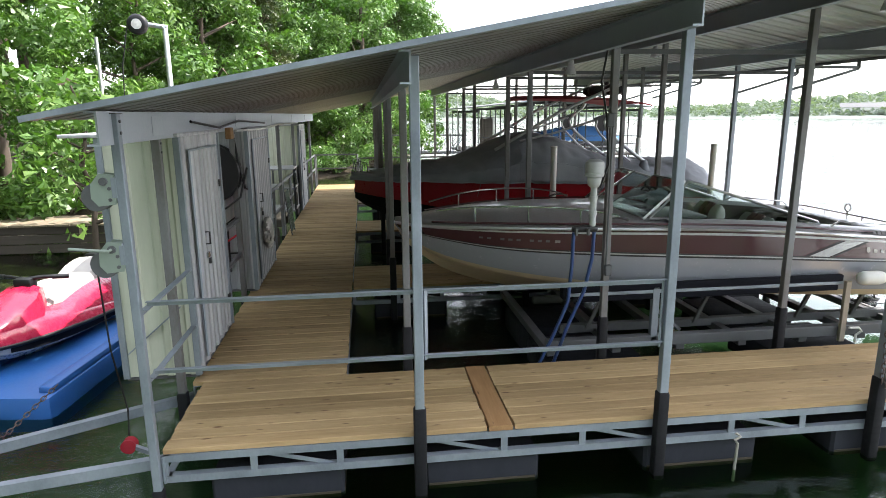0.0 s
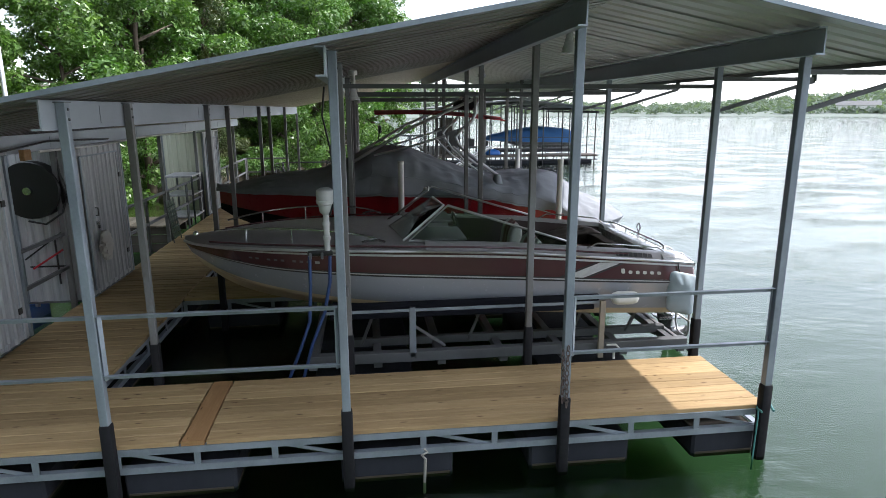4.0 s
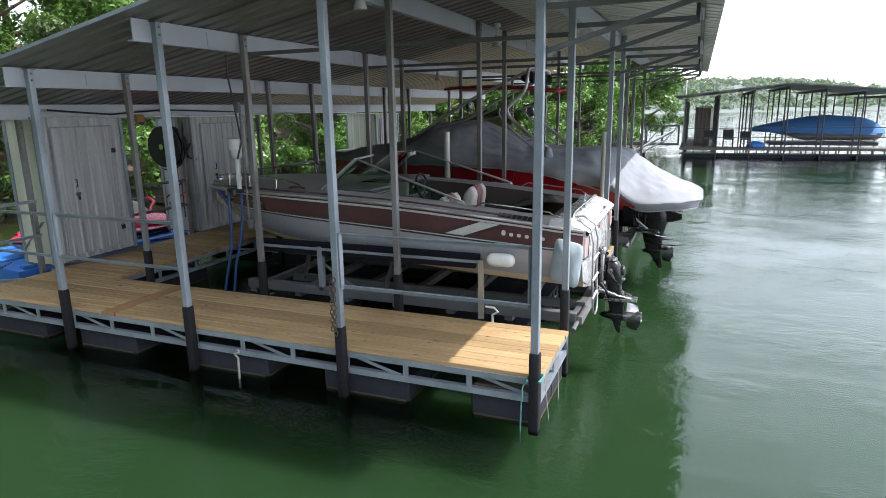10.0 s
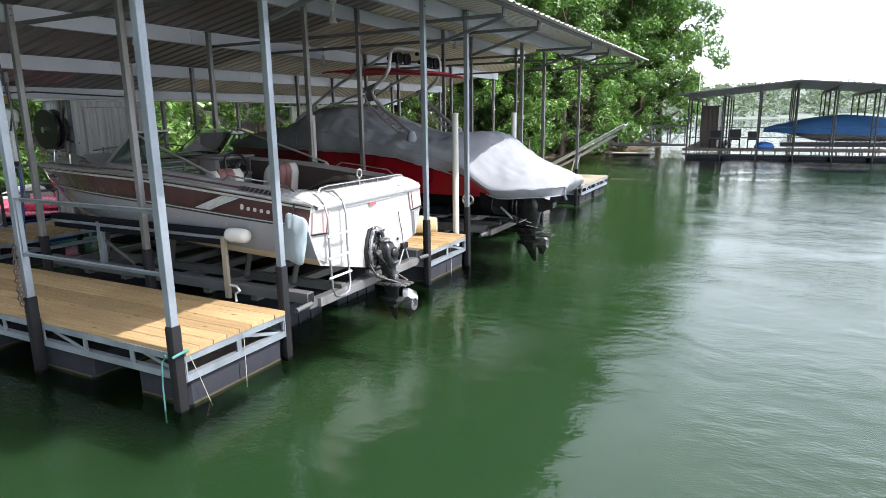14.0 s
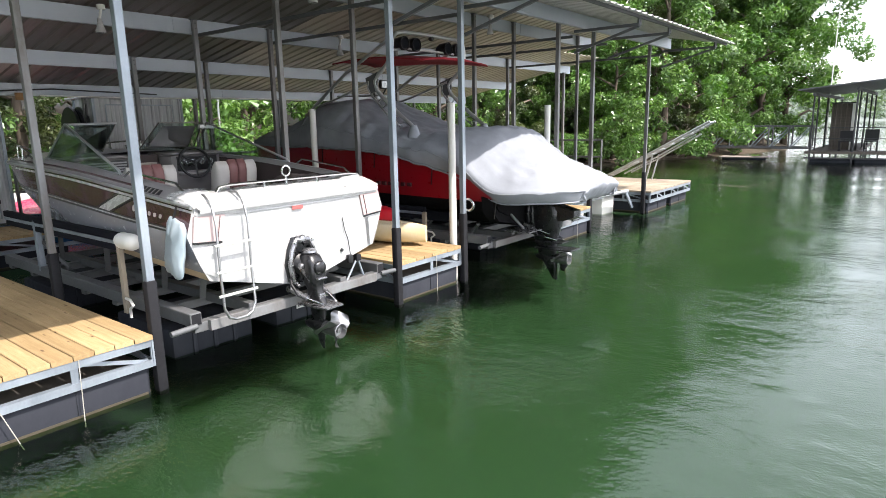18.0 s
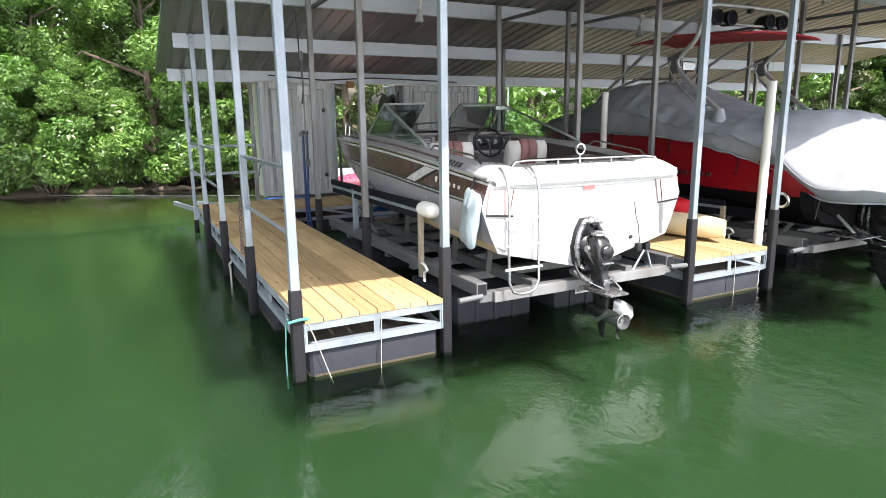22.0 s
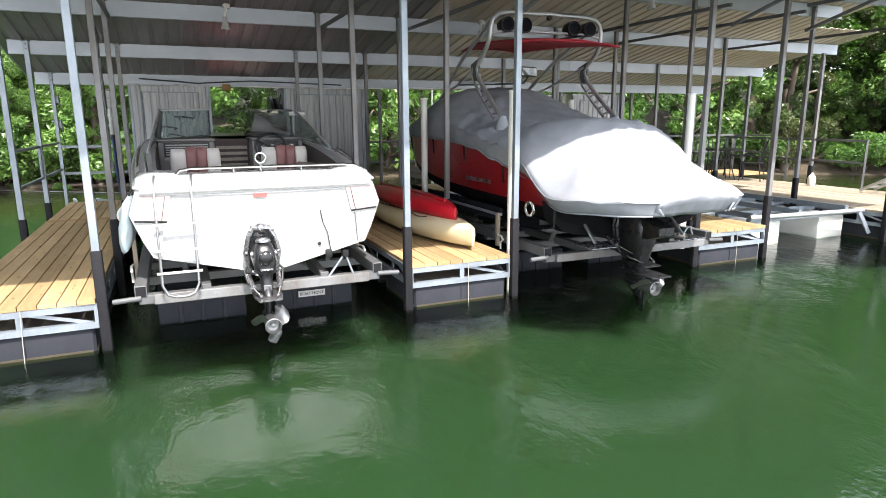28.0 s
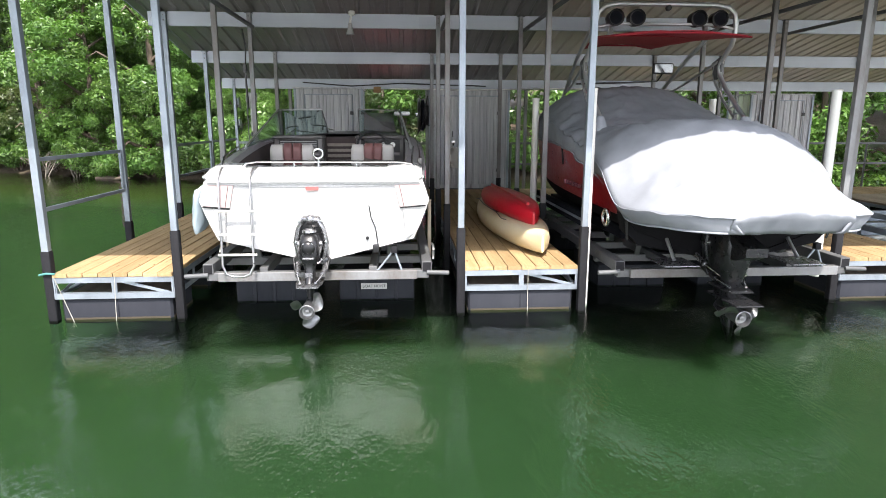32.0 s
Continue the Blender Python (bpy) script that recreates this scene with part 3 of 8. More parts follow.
ground_sheet()
LAKE = 0.0
lake = Mesh()
lake.add([(-60, -900, LAKE), (1500, -900, LAKE), (1500, 1500, LAKE), (-60, 1500, LAKE)], [(0, 1, 2, 3)])
murk = Mesh()
murk.add([(-60, -900, LAKE - 0.52), (1500, -900, LAKE - 0.52), (1500, 1500, LAKE - 0.52), (-60, 1500, LAKE - 0.52)], [(0, 1, 2, 3)])
tagged(new("water_body", murk.data("water_body", MURK)), "cloudy green body of the lake water", "water", kind="structure")
tagged(new("water", lake.data("water", WATER)), "calm green lake water with fine ripples", "water", kind="structure")


def leaf_cloud(rng, centres, radii, count, size, flat=0.75):
    """Leaf quads scattered through clumps; returns a Mesh."""
    me = Mesh()
    centres, radii = np.array(centres), np.array(radii)
    weight = radii**2 / (radii**2).sum()
    which = rng.choice(len(centres), count, p=weight)
    d = rng.normal(size=(count, 3))
    d /= np.linalg.norm(d, axis=1)[:, None]
    r = radii[which] * rng.uniform(0.35, 1.0, count) ** 0.5
    p = centres[which] + d * r[:, None] * np.array([1, 1, flat])
    up = d * 0.6 + rng.normal(size=(count, 3)) * 0.55 + np.array([0, 0, 0.55])
    up /= np.linalg.norm(up, axis=1)[:, None]
    a = np.cross(up, rng.normal(size=(count, 3)))
    a /= np.linalg.norm(a, axis=1)[:, None]
    b = np.cross(up, a)
    s = size * rng.uniform(0.6, 1.35, count)[:, None]
    v = np.stack([p - a * s + b * s * 0.45, p + a * s + up * s * 0.15, p - a * s - b * s * 0.45], 1).reshape(-1, 3)
    me.v = v.tolist()
    me.f = np.arange(count * 3).reshape(-1, 3).tolist()
    return me


def make_tree(name, seed, height, spread, leaves, leaf_size, bark, leaf, low=0.25, label="", lean=0.0):
    """A tapered trunk with limbs and a crown of small leaves, at the origin."""
    rng = np.random.default_rng(seed)
    root = thing(name, (0, 0, 0), label, "tree", "trees on the bank")
    trunk = Mesh()
    pts, rad = [], []
    for i in range(9):
        t = i / 8
        pts.append((lean * t * height + rng.normal() * 0.10 * t, rng.normal() * 0.12 * t, -0.5 + t * height * 0.92))
        rad.append(0.028 * height * (1 - 0.88 * t) * (1.25 if i == 0 else 1) * 0.55 + 0.012)
    trunk.tube(pts, rad, 8)
    centres, radii = [], []
    limbs = 15
    for i in range(limbs):
        t = low + (0.95 - low) * (i + rng.uniform(0, 0.7)) / limbs
        k = min(7, int(t * 8))
        base = np.array(pts[k]) + (np.array(pts[k + 1]) - np.array(pts[k])) * (t * 8 - k)
        az = i * 2.4 + rng.uniform(-0.5, 0.5)
        reach = spread * (1.0 - 0.62 * abs(t - 0.42) / 0.6) * rng.uniform(0.65, 1.1)
        tip = base + np.array([math.cos(az) * reach, math.sin(az) * reach, rng.uniform(0.05, 0.45) * reach])
        mid = (base + tip) / 2 + np.array([0, 0, 0.12 * reach])
        r0 = 0.010 * height * (1 - 0.75 * t) + 0.012
        trunk.tube([base, mid, base + (tip - base) * 0.62], [r0, r0 * 0.5, 0.006], 5)
        for s in range(6):
            u = rng.uniform(0.25, 1.1)
            c = base + (tip - base) * u + rng.normal(size=3) * 0.22 * reach
            centres.append(c)
            radii.append(spread * rng.uniform(0.09, 0.19))
    centres.append(np.array(pts[-1]))
    radii.append(spread * 0.3)
    part("trunk", trunk, bark, root, smooth=60)
    part("crown", leaf_cloud(rng, centres, radii, leaves, leaf_size), leaf, root)
    return root


def make_shrub(seed, size, leaves, leaf):
    rng = np.random.default_rng(seed)
    root = thing("shrub", (0, 0, 0), "leafy green shrub at the water's edge", "shrub", "shrubs on the bank")
    stems = Mesh()
    centres, radii = [], []
    for i in range(12):
        az, out = i * 2.4, size * rng.uniform(0.25, 0.95)
        tip = np.array([math.cos(az) * out, math.sin(az) * out, size * rng.uniform(0.35, 1.15)])
        stems.tube([(0, 0, -0.3), tip * 0.5 + np.array([0, 0, 0.1]), tip], [0.03, 0.02, 0.006], 5)
        centres += [tip, tip * 0.65]
        radii += [size * rng.uniform(0.22, 0.4), size * 0.25]
    part("stems", stems, BARK, root, smooth=60)
    part("leaves", leaf_cloud(rng, centres, radii, leaves, 0.068), leaf, root)
    return root


def plant_wood():
    rng = random.Random(5)
    kinds = [
        make_tree("tree", 11, 11.0, 3.6, 42000, 0.070, BARK, LEAF, 0.10, "tall leafy oak on the wooded bank"),
        make_tree("tree", 12, 13.0, 3.9, 20000, 0.12, BARK, LEAF, 0.18, "tall leafy tree with an open crown on the bank"),
        make_tree("tree", 13, 8.0, 3.2, 38000, 0.064, BARK, LEAF_LIGHT, 0.05, "bright green young tree near the water"),
        make_tree("tree", 14, 9.5, 2.3, 24000, 0.06, BARK, LEAF_DARK, 0.05, "dark green cedar on the wooded bank"),
        make_tree("tree", 15, 15.0, 4.6, 15000, 0.17, BARK, LEAF, 0.3, "very tall leafy tree further up the bank"),
        make_tree("tree", 16, 11.0, 3.8, 20000, 0.10, BARK, LEAF, 0.08, "leafy oak standing back in the woods"),
        make_tree("tree", 17, 8.0, 3.3, 18000, 0.09, BARK, LEAF_LIGHT, 0.05, "young leafy tree standing back in the woods"),
    ]
    shrubs = [make_shrub(21, 1.3, 6000, LEAF), make_shrub(22, 1.0, 5000, LEAF)]
    bright = make_shrub(23, 1.1, 5000, LEAF_LIGHT)
    used = set()

    def put(ob, x, y, s):
        m = pose(x, y, ground_height(x, y) - 0.05, 0, 0, rng.uniform(0, 360)) @ Matrix.Scale(s, 4)
        if ob.name in used:
            o = copy_thing(ob, m)
            o.matrix_basis = m
        else:
            used.add(ob.name)
            ob.matrix_basis = m

    def line_x(y, inland):
        lo, hi = -80.0, 60.0
        for _ in range(40):
            mid = (lo + hi) / 2
            if shore_distance(mid, y) > inland:
                lo = mid
            else:
                hi = mid
        return lo

    for i in range(15):
        y = -13 + i * 3.3 + rng.uniform(-0.8, 0.8)
        put(kinds[((2, 0, 3, 2, 0) if y < 5 else (6, 5, 3, 6, 5))[i % 5]], line_x(y, rng.uniform(0.0, 0.7)), y, rng.uniform(0.85, 1.1))
    for i in range(8):
        y = -13.5 + i * 2.5 + rng.uniform(-0.5, 0.5)
        put(kinds[((0, 3, 2, 0) if y < 3 else (5, 3, 6, 5))[i % 4]], line_x(y, rng.uniform(1.8, 3.2)), y, rng.uniform(0.7, 0.95))
    for i in range(13):
        y = -16 + i * 4.4 + rng.uniform(-1, 1)
        put(kinds[(5, 1, 4, 5)[i % 4]], line_x(y, rng.uniform(4.5, 7.0)), y, rng.uniform(0.9, 1.15))
    for i in range(12):
        y = -20 + i * 5.6 + rng.uniform(-1.5, 1.5)
        put(kinds[(4, 5, 4)[i % 3]], line_x(y, rng.uniform(9, 14)), y, rng.uniform(1.0, 1.25) * (1.45 if y < 8 else 1.0))
    for x, y, k, s in ((-0.6, 40.5, 5, 1.15), (1.8, 42.5, 5, 1.1), (2.4, 44.6, 5, 1.25), (3.2, 47.5, 5, 1.2), (1.4, 48.5, 1, 1.1), (0.4, 37.0, 3, 1.0), (-2.0, 35.0, 3, 1.0), (-0.4, 34.6, 3, 0.8), (-4.2, 31.6, 3, 0.9), (-6.5, 29.5, 5, 0.85), (-5.2, 33.0, 6, 1.0), (-8.0, 30.5, 3, 1.1), (-3.0, 37.0, 5, 1.0), (-7.0, 25.5, 3, 0.9), (0.5, 46.0, 4, 1.0), (-5, 40, 4, 1.0), (-9, 33, 5, 1.1), (-3, 46, 5, 1.1), (-20.0, 5.4, 6, 0.9), (-21.5, 8.2, 6, 0.9), (-19.0, 10.4, 6, 0.9), (-2.6, 33.0, 6, 0.75), (1.6, 38.6, 6, 0.7), (-4.6, 35.4, 5, 0.9)):
        put(kinds[k], x, y, s)
    for i in range(30):
        y = -12 + i * 1.65 + rng.uniform(-0.6, 0.6)
        put(shrubs[i % 2], line_x(y, rng.uniform(0.1, 0.9)), y, rng.uniform(0.7, 1.2))
    for x, y, k, s in ((-1.6, 34.6, 3, 0.42), (0.2, 36.8, 3, 0.36), (-2.8, 32.6, 3, 0.40), (-4.2, 29.6, 6, 0.36), (-10.1, 3.0, 2, 0.42), (-9.8, 1.9, 2, 0.48), (-9.9, 0.4, 0, 0.40), (-9.9, -0.9, 2, 0.5), (-10.2, -2.3, 2, 0.45), (-11.6, 0.6, 0, 0.36), (-12.6, -0.8, 2, 0.45), (-10.6, 4.9, 2, 0.40), (-14.2, 0.4, 0, 0.5), (-13.4, 2.4, 2, 0.5), (-14.0, -3.0, 0, 0.5)):
        put(kinds[k], x, y, s)
    for x, y, s in ((-10.3, 2.3, 0.9), (-11.2, 1.6, 0.8), (-11.9, 0.1, 1.0), (-10.0, 3.9, 0.9), (-12.8, -1.6, 1.0), (-9.3, 1.9, 0.22), (-9.1, 3.0, 0.2)):
        put(shrubs[0], x, y, s)
    for x, y, s in ((-3.6, 27.0, 0.7), (-1.5, 29.3, 0.6), (-0.9, 31.0, 0.45), (-0.1, 33.6, 0.45), (0.9, 35.9, 0.5)):
        put(bright, x, y, s)


plant_wood()


def bare_bush(x, y, seed, size, label):
    rng = random.Random(seed)
    me = Mesh()
    z = ground_height(x, y)

    def grow(p, d, length, r, depth):
        q = p + d * length
        me.tube([p, (p + q) / 2 + Vector((rng.uniform(-1, 1), rng.uniform(-1, 1), 0.3)) * length * 0.08, q], [r, r * 0.8, r * 0.6], 5)
        if depth:
            for _ in range(3):
                e = (d + Vector((rng.uniform(-0.8, 0.8), rng.uniform(-0.8, 0.8), rng.uniform(-0.35, 0.5)))).normalized()
                grow(p + d * length * rng.uniform(0.5, 1.0), e, length * rng.uniform(0.5, 0.75), r * 0.55, depth - 1)

    for _ in range(4):
        grow(Vector((x, y, z - 0.1)), Vector((rng.uniform(-0.6, 0.9), rng.uniform(-0.7, 0.7), 1)).normalized(), size * rng.uniform(0.35, 0.5), 0.022 * size / 1.5, 3)
    single("dead_bush", me, BARK_PALE, label, "bush", "dead bushes", smooth=60)


for k, (x, y, size) in enumerate(((-10.6, -4.9, 1.9), (-10.2, -3.6, 1.7), (-9.6, 1.0, 1.4), (-1.2, 30.4, 1.8), (-0.7, 32.2, 1.6), (0.7, 35.2, 2.2), (-2.2, 28.6, 1.5), (1.3, 37.2, 2.2))):
    bare_bush(x, y, 60 + k, size, "bare pale dead branches on the bank at the waterline")
for k, (x, y, a, n) in enumerate(((-9.3, -2.0, 70, 1.3), (-9.3, 2.6, 95, 1.8), (-9.0, 4.4, 60, 1.5), (-0.6, 31.4, 70, 2.2), (0.6, 34.6, 75, 2.6), (-1.0, 29.6, 60, 1.8), (-4.2, 26.0, 55, 2.0))):
    rng_l = random.Random(90 + k)
    d = Vector((math.cos(radians(a)), math.sin(radians(a)), 0.06))
    c = Vector((x, y, max(ground_height(x, y), -0.03) + 0.05))
    pts_l = [c + d * n * (t / 5 - 0.5) + Vector((rng_l.uniform(-0.06, 0.06), rng_l.uniform(-0.06, 0.06), rng_l.uniform(-0.02, 0.05))) for t in range(6)]
    single("driftwood_log", Mesh().tube(pts_l, [0.07, 0.085, 0.08, 0.07, 0.055, 0.03], 8), BARK, "weathered brown driftwood log lying on the bank", "log", "driftwood", smooth=60)


# far ground paled the same way for haze
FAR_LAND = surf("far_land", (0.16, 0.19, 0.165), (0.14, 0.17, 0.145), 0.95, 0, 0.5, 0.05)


def far_shore():
    """The wooded hills across the lake, as one mass of foliage over low ground."""
    rng = np.random.default_rng(8)
    land, cs = Mesh(), []
    n = 150
    rows = []
    for j in range(6):
        row = []
        for i in range(n + 1):
            az = radians(-75 + 250 * i / n)
            r0 = 255 + 45 * math.sin(az * 2.3 + 1.0) + 25 * math.sin(az * 6.1)
            h = curve([(-75, 11), (40, 9), (52, 8), (60, 5.8), (68, 4.6), (77, 6.5), (84, 11), (95, 11.5), (120, 12), (175, 11)], math.degrees(az)) + 1.4 * math.sin(az * 8.3 + 2)
            r = r0 + j * 22
            z = (-0.3, 1.5, 0.45 * h, 0.75 * h, 0.92 * h, h)[j]
            row.append((10 + r * math.cos(az), 5 + r * math.sin(az), z))
        rows.append(row)
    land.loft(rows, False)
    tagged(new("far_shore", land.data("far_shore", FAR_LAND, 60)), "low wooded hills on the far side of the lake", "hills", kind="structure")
    pts = []
    for _ in range(7000):
        i, j = rng.uniform(0, n - 1.01), rng.uniform(0.6, 4.9)
        a, b = int(i), int(j)
        p = np.array(rows[b][a]) * (1 - (j - b)) + np.array(rows[b + 1][a]) * (j - b)
        pts.append(p + rng.normal(size=3) * np.array([2, 2, 0.3]) + np.array([0, 0, rng.uniform(0.0, 0.8)]))
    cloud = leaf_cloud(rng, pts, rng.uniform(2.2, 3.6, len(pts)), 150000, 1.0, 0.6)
    tagged(new("far_woods", cloud.data("far_woods", LEAF_FAR)), "green woods covering the far hills, coloured pale for haze", "woods", kind="stuff")


far_shore()


def add_sky_block():
    """A steep wooded bank added out of view, closing the cove and blocking sky light."""
    rng = np.random.default_rng(9)
    rows, n = [], 60
    for j in range(5):
        row = []
        for i in range(n + 1):
            u = i / n
            az = radians(-176 + 126 * u)
            r0 = lerp(38, 19, min(1, u * 2.2)) + 2.5 * math.sin(az * 3.0) + 30 * max(0, u - 0.7)
            r = r0 + (0, 2.5, 9, 18, 30)[j]
            row.append((4 + r * math.cos(az), r * math.sin(az), (-0.5, 1.5, 8.0, 15.0, 20.0)[j]))
        rows.append(row[::-1])
    land = Mesh().loft(rows, False)
    tagged(new("cove_bank", land.data("cove_bank", GROUND, 60)), "unseen steep wooded bank added to block sky light", "bank", kind="structure")
    pts = []
    for _ in range(900):
        i, j = rng.integers(0, n), rng.uniform(0.4, 3.9)
        b = int(j)
        p = np.array(rows[b][i]) * (1 - (j - b)) + np.array(rows[b + 1][i]) * (j - b)
        pts.append(p + np.array([rng.normal(), rng.normal(), rng.uniform(1.0, 8.0)]))
    cloud = leaf_cloud(rng, pts, rng.uniform(1.2, 2.6, len(pts)), 70000, 0.4, 0.9)
    tagged(new("cove_woods", cloud.data("cove_woods", LEAF)), "dense green woods on the unseen added bank", "woods", kind="stuff")


add_sky_block()


def far_house(az, r, w):
    az = radians(az)
    at = Vector((10 + r * math.cos(az), 5 + r * math.sin(az), 1.2))
    turn = Matrix.Translation(at) @ Matrix.Rotation(az + math.pi / 2, 4, "Z")
    h = thing("lake_house", at, "small pale house on the far shore", "house", "far houses")
    m1 = Mesh().box(-w / 2, w / 2, -2.5, 2.5, -1.0, 2.6)
    m1.v = [tuple(turn @ Vector(p)) for p in m1.v]
    part("wall", m1, PVC, h)
    m2 = Mesh().loft([[(x, -3.0, 2.6), (x, 0, 4.2), (x, 3.0, 2.6)] for x in (-w / 2 - 0.4, w / 2 + 0.4)], True, True)
    m2.v = [tuple(turn @ Vector(p)) for p in m2.v]
    part("roof", m2, GALV_DARK, h)


far_house(50, 262, 13)
far_house(46.5, 268, 9)
far_house(31, 282, 10)

# ---- dock: plan ----
COLS = (-1.25, 0.56, 2.40, 4.22, 6.05)
DECK, THICK = 0.47, 0.038
FRONT, BACK = 3.80, 17.05
BACK_WEST = 19.60
RIDGE_X, RIDGE_Z, SLOPE = 4.66, 3.92, 0.19
FINGERS = [("finger_one", 4.23, 5.36, 6.09), ("finger_two", 8.21, 9.38, 6.04), ("finger_three", 12.33, 13.54, 5.87)]


def roof_z(x):
    return RIDGE_Z - SLOPE * abs(x - RIDGE_X)


def plank_mesh(length, width, along="x", material=PINE):
    me = Mesh()
    w, t, c = width / 2, THICK, 0.005
    prof = [(-w, -t), (w, -t), (w, -c), (w - c, 0), (-w + c, 0), (-w, -c)]
    rings = []
    for e in (-length / 2, length / 2):
        rings.append([(e, a, b) if along == "x" else (-a, e, b) for a, b in prof])
    me.loft(rings, True, True)
    return me.data("plank", material)


PLANKS = {}


def plank(parent, cx, cy, length, width, material=PINE):
    key = (round(length, 2), round(width, 3), material.name)
    if key not in PLANKS:
        PLANKS[key] = plank_mesh(length, width - 0.007, "x", material)
    rng = random.Random(int(cx * 131 + cy * 977))
    return piece("plank", PLANKS[key], parent, (cx + rng.uniform(-0.006, 0.006), cy, DECK + rng.uniform(-0.002, 0.002)), Matrix.Rotation(rng.choice((0, math.pi)), 4, "Z"))


def truss(parent, p, q, inward, panels):
    """A welded edge truss under a deck: two chords, uprights and some braces."""
    p, q, s = Vector(p), Vector(q), Vector(inward)
    top, low = DECK - THICK - 0.002, 0.215
    part("top_chord", Mesh().angle(p + Vector((0, 0, top)), q + Vector((0, 0, top)), 0.055, 0.006, s), GALV, parent)
    part("bottom_chord", Mesh().angle(p + Vector((0, 0, low + 0.055)), q + Vector((0, 0, low + 0.055)), 0.055, 0.006, s), GALV, parent)
    for i in range(panels + 1):
        a = p.lerp(q, i / panels) + s * 0.012
        part("upright", Mesh().bar(a + Vector((0, 0, low + 0.01)), a + Vector((0, 0, top - 0.008)), 0.05, 0.012, s), GALV, parent)
        if i < panels and i % 2 == 1:
            b = p.lerp(q, (i + 1) / panels) + s * 0.03
            part("brace", Mesh().bar(a + s * 0.02 + Vector((0, 0, top - 0.03)), b + Vector((0, 0, low + 0.03)), 0.03, 0.008, s), GALV, parent)


def pontoon(parent, x0, x1, y0, y1):
    me = Mesh()
    rows = []
    for z, d in ((-0.04, 0.012), (-0.03, 0.004), (0.19, 0.0), (0.205, 0.008), (0.21, 0.02)):
        c = 0.022
        rows.append([(x0 + d + c, y0 + d, z), (x1 - d - c, y0 + d, z), (x1 - d, y0 + d + c, z), (x1 - d, y1 - d - c, z), (x1 - d - c, y1 - d, z), (x0 + d + c, y1 - d, z), (x0 + d, y1 - d - c, z), (x0 + d, y0 + d + c, z)])
    me.loft(rows, True, True)
    fl = part("float", me, FLOAT, parent, "dark grey plastic-shelled float", smooth=30)
    band = Mesh()
    for xa, ya, xb, yb in ((x0 + 0.03, y0 - 0.003, x1 - 0.03, y0 + 0.002), (x0 + 0.03, y1 - 0.002, x1 - 0.03, y1 + 0.003), (x1 - 0.002, y0 + 0.03, x1 + 0.003, y1 - 0.03)):
        band.box(xa, xb, ya, yb, -0.03, 0.018)
    part("algae_line", band, ALGAE, fl, "brown algae line at the water")
    ym = (y0 + y1) / 2
    part("seam", Mesh().box(x1 - 0.001, x1 + 0.005, ym - 0.006, ym + 0.006, 0.02, 0.195), FLOAT, fl)
    return fl


def finger(name, y0, y1, x1, label):
    root = thing("finger_pier", (3.0, (y0 + y1) / 2, 0), label, "pier", "finger piers", "structure")
    x0 = COLS[0] if y0 < 5 else 0.02
    truss(root, (x0 + 0.01, y0, 0), (x1 - 0.02, y0, 0), (0, 1, 0), 12 if y0 < 5 else 10)
    truss(root, (x0 + 0.01, y1, 0), (x1 - 0.02, y1, 0), (0, -1, 0), 12 if y0 < 5 else 10)
    truss(root, (x1, y0 + 0.001, 0), (x1, y1 - 0.001, 0), (-1, 0, 0), 2)
    for i in range(1, 6):
        x = lerp(x0, x1, i / 6)
        part("cross_member", Mesh().bar((x, y0 + 0.06, 0.40), (x, y1 - 0.06, 0.40), 0.05, 0.04), GALV_DARK, root)
    spots = [(-0.95, 0.0), (0.60, 1.48), (2.33, 3.28), (3.95, 4.86), (5.46, x1 - 0.03)] if y0 < 5 else [(0.3, 1.3), (2.3, 3.3), (3.9, 4.8), (5.05, x1 - 0.03)]
    part("end_board", Mesh().box(x1 - 0.62, x1 - 0.05, y0 + 0.07, y1 - 0.07, 0.225, 0.243), DARK_WOOD, root, "dark brown board under the deck's end")
    for a, b in spots:
        pontoon(root, a, b, y0 + 0.04, y1 - 0.04)
    return root


fingers = [
    finger("one", *FINGERS[0][1:], "new yellow pine finger pier on galvanised trusses and black floats"),
    finger("two", *FINGERS[1][1:], "narrow pine finger pier between two boat slips"),
    finger("three", *FINGERS[2][1:], "pine finger pier beside the covered red boat"),
]
walkway = thing("main_walkway", (-0.66, 12.0, 0), "long new pine walkway running along the sheds", "walkway", "", "structure")
truss(walkway, (0.0, 5.37, 0), (0.0, 8.2, 0), (-1, 0, 0), 4)
truss(walkway, (0.0, 9.39, 0), (0.0, 12.32, 0), (-1, 0, 0), 4)
truss(walkway, (0.0, 13.55, 0), (0.0, 16.3, 0), (-1, 0, 0), 4)
truss(walkway, (-1.33, 5.37, 0), (-1.33, 21.0, 0), (1, 0, 0), 22)
truss(walkway, (COLS[0], 4.23, 0), (COLS[0], 5.36, 0), (1, 0, 0), 2)
for ya in (5.6, 8.4, 11.0, 13.8, 17.0, 19.3):
    pontoon(walkway, -1.25, -0.08, ya, ya + 1.5)
platform = thing("swim_platform", (3.0, 17.9, 0), "wide pine swim platform at the end of the dock", "platform", "", "structure")
truss(platform, (0.02, 16.32, 0), (5.95, 16.32, 0), (0, 1, 0), 10)
truss(platform, (5.97, 16.32, 0), (5.97, 19.1, 0), (-1, 0, 0), 6)
truss(platform, (0.02, 19.1, 0), (5.95, 19.1, 0), (0, -1, 0), 10)
for x in (0.4, 2.6, 4.6):
    pontoon(platform, x, x + 1.3, 16.38, 17.6)
    pontoon(platform, x, x + 1.3, 17.9, 19.04)


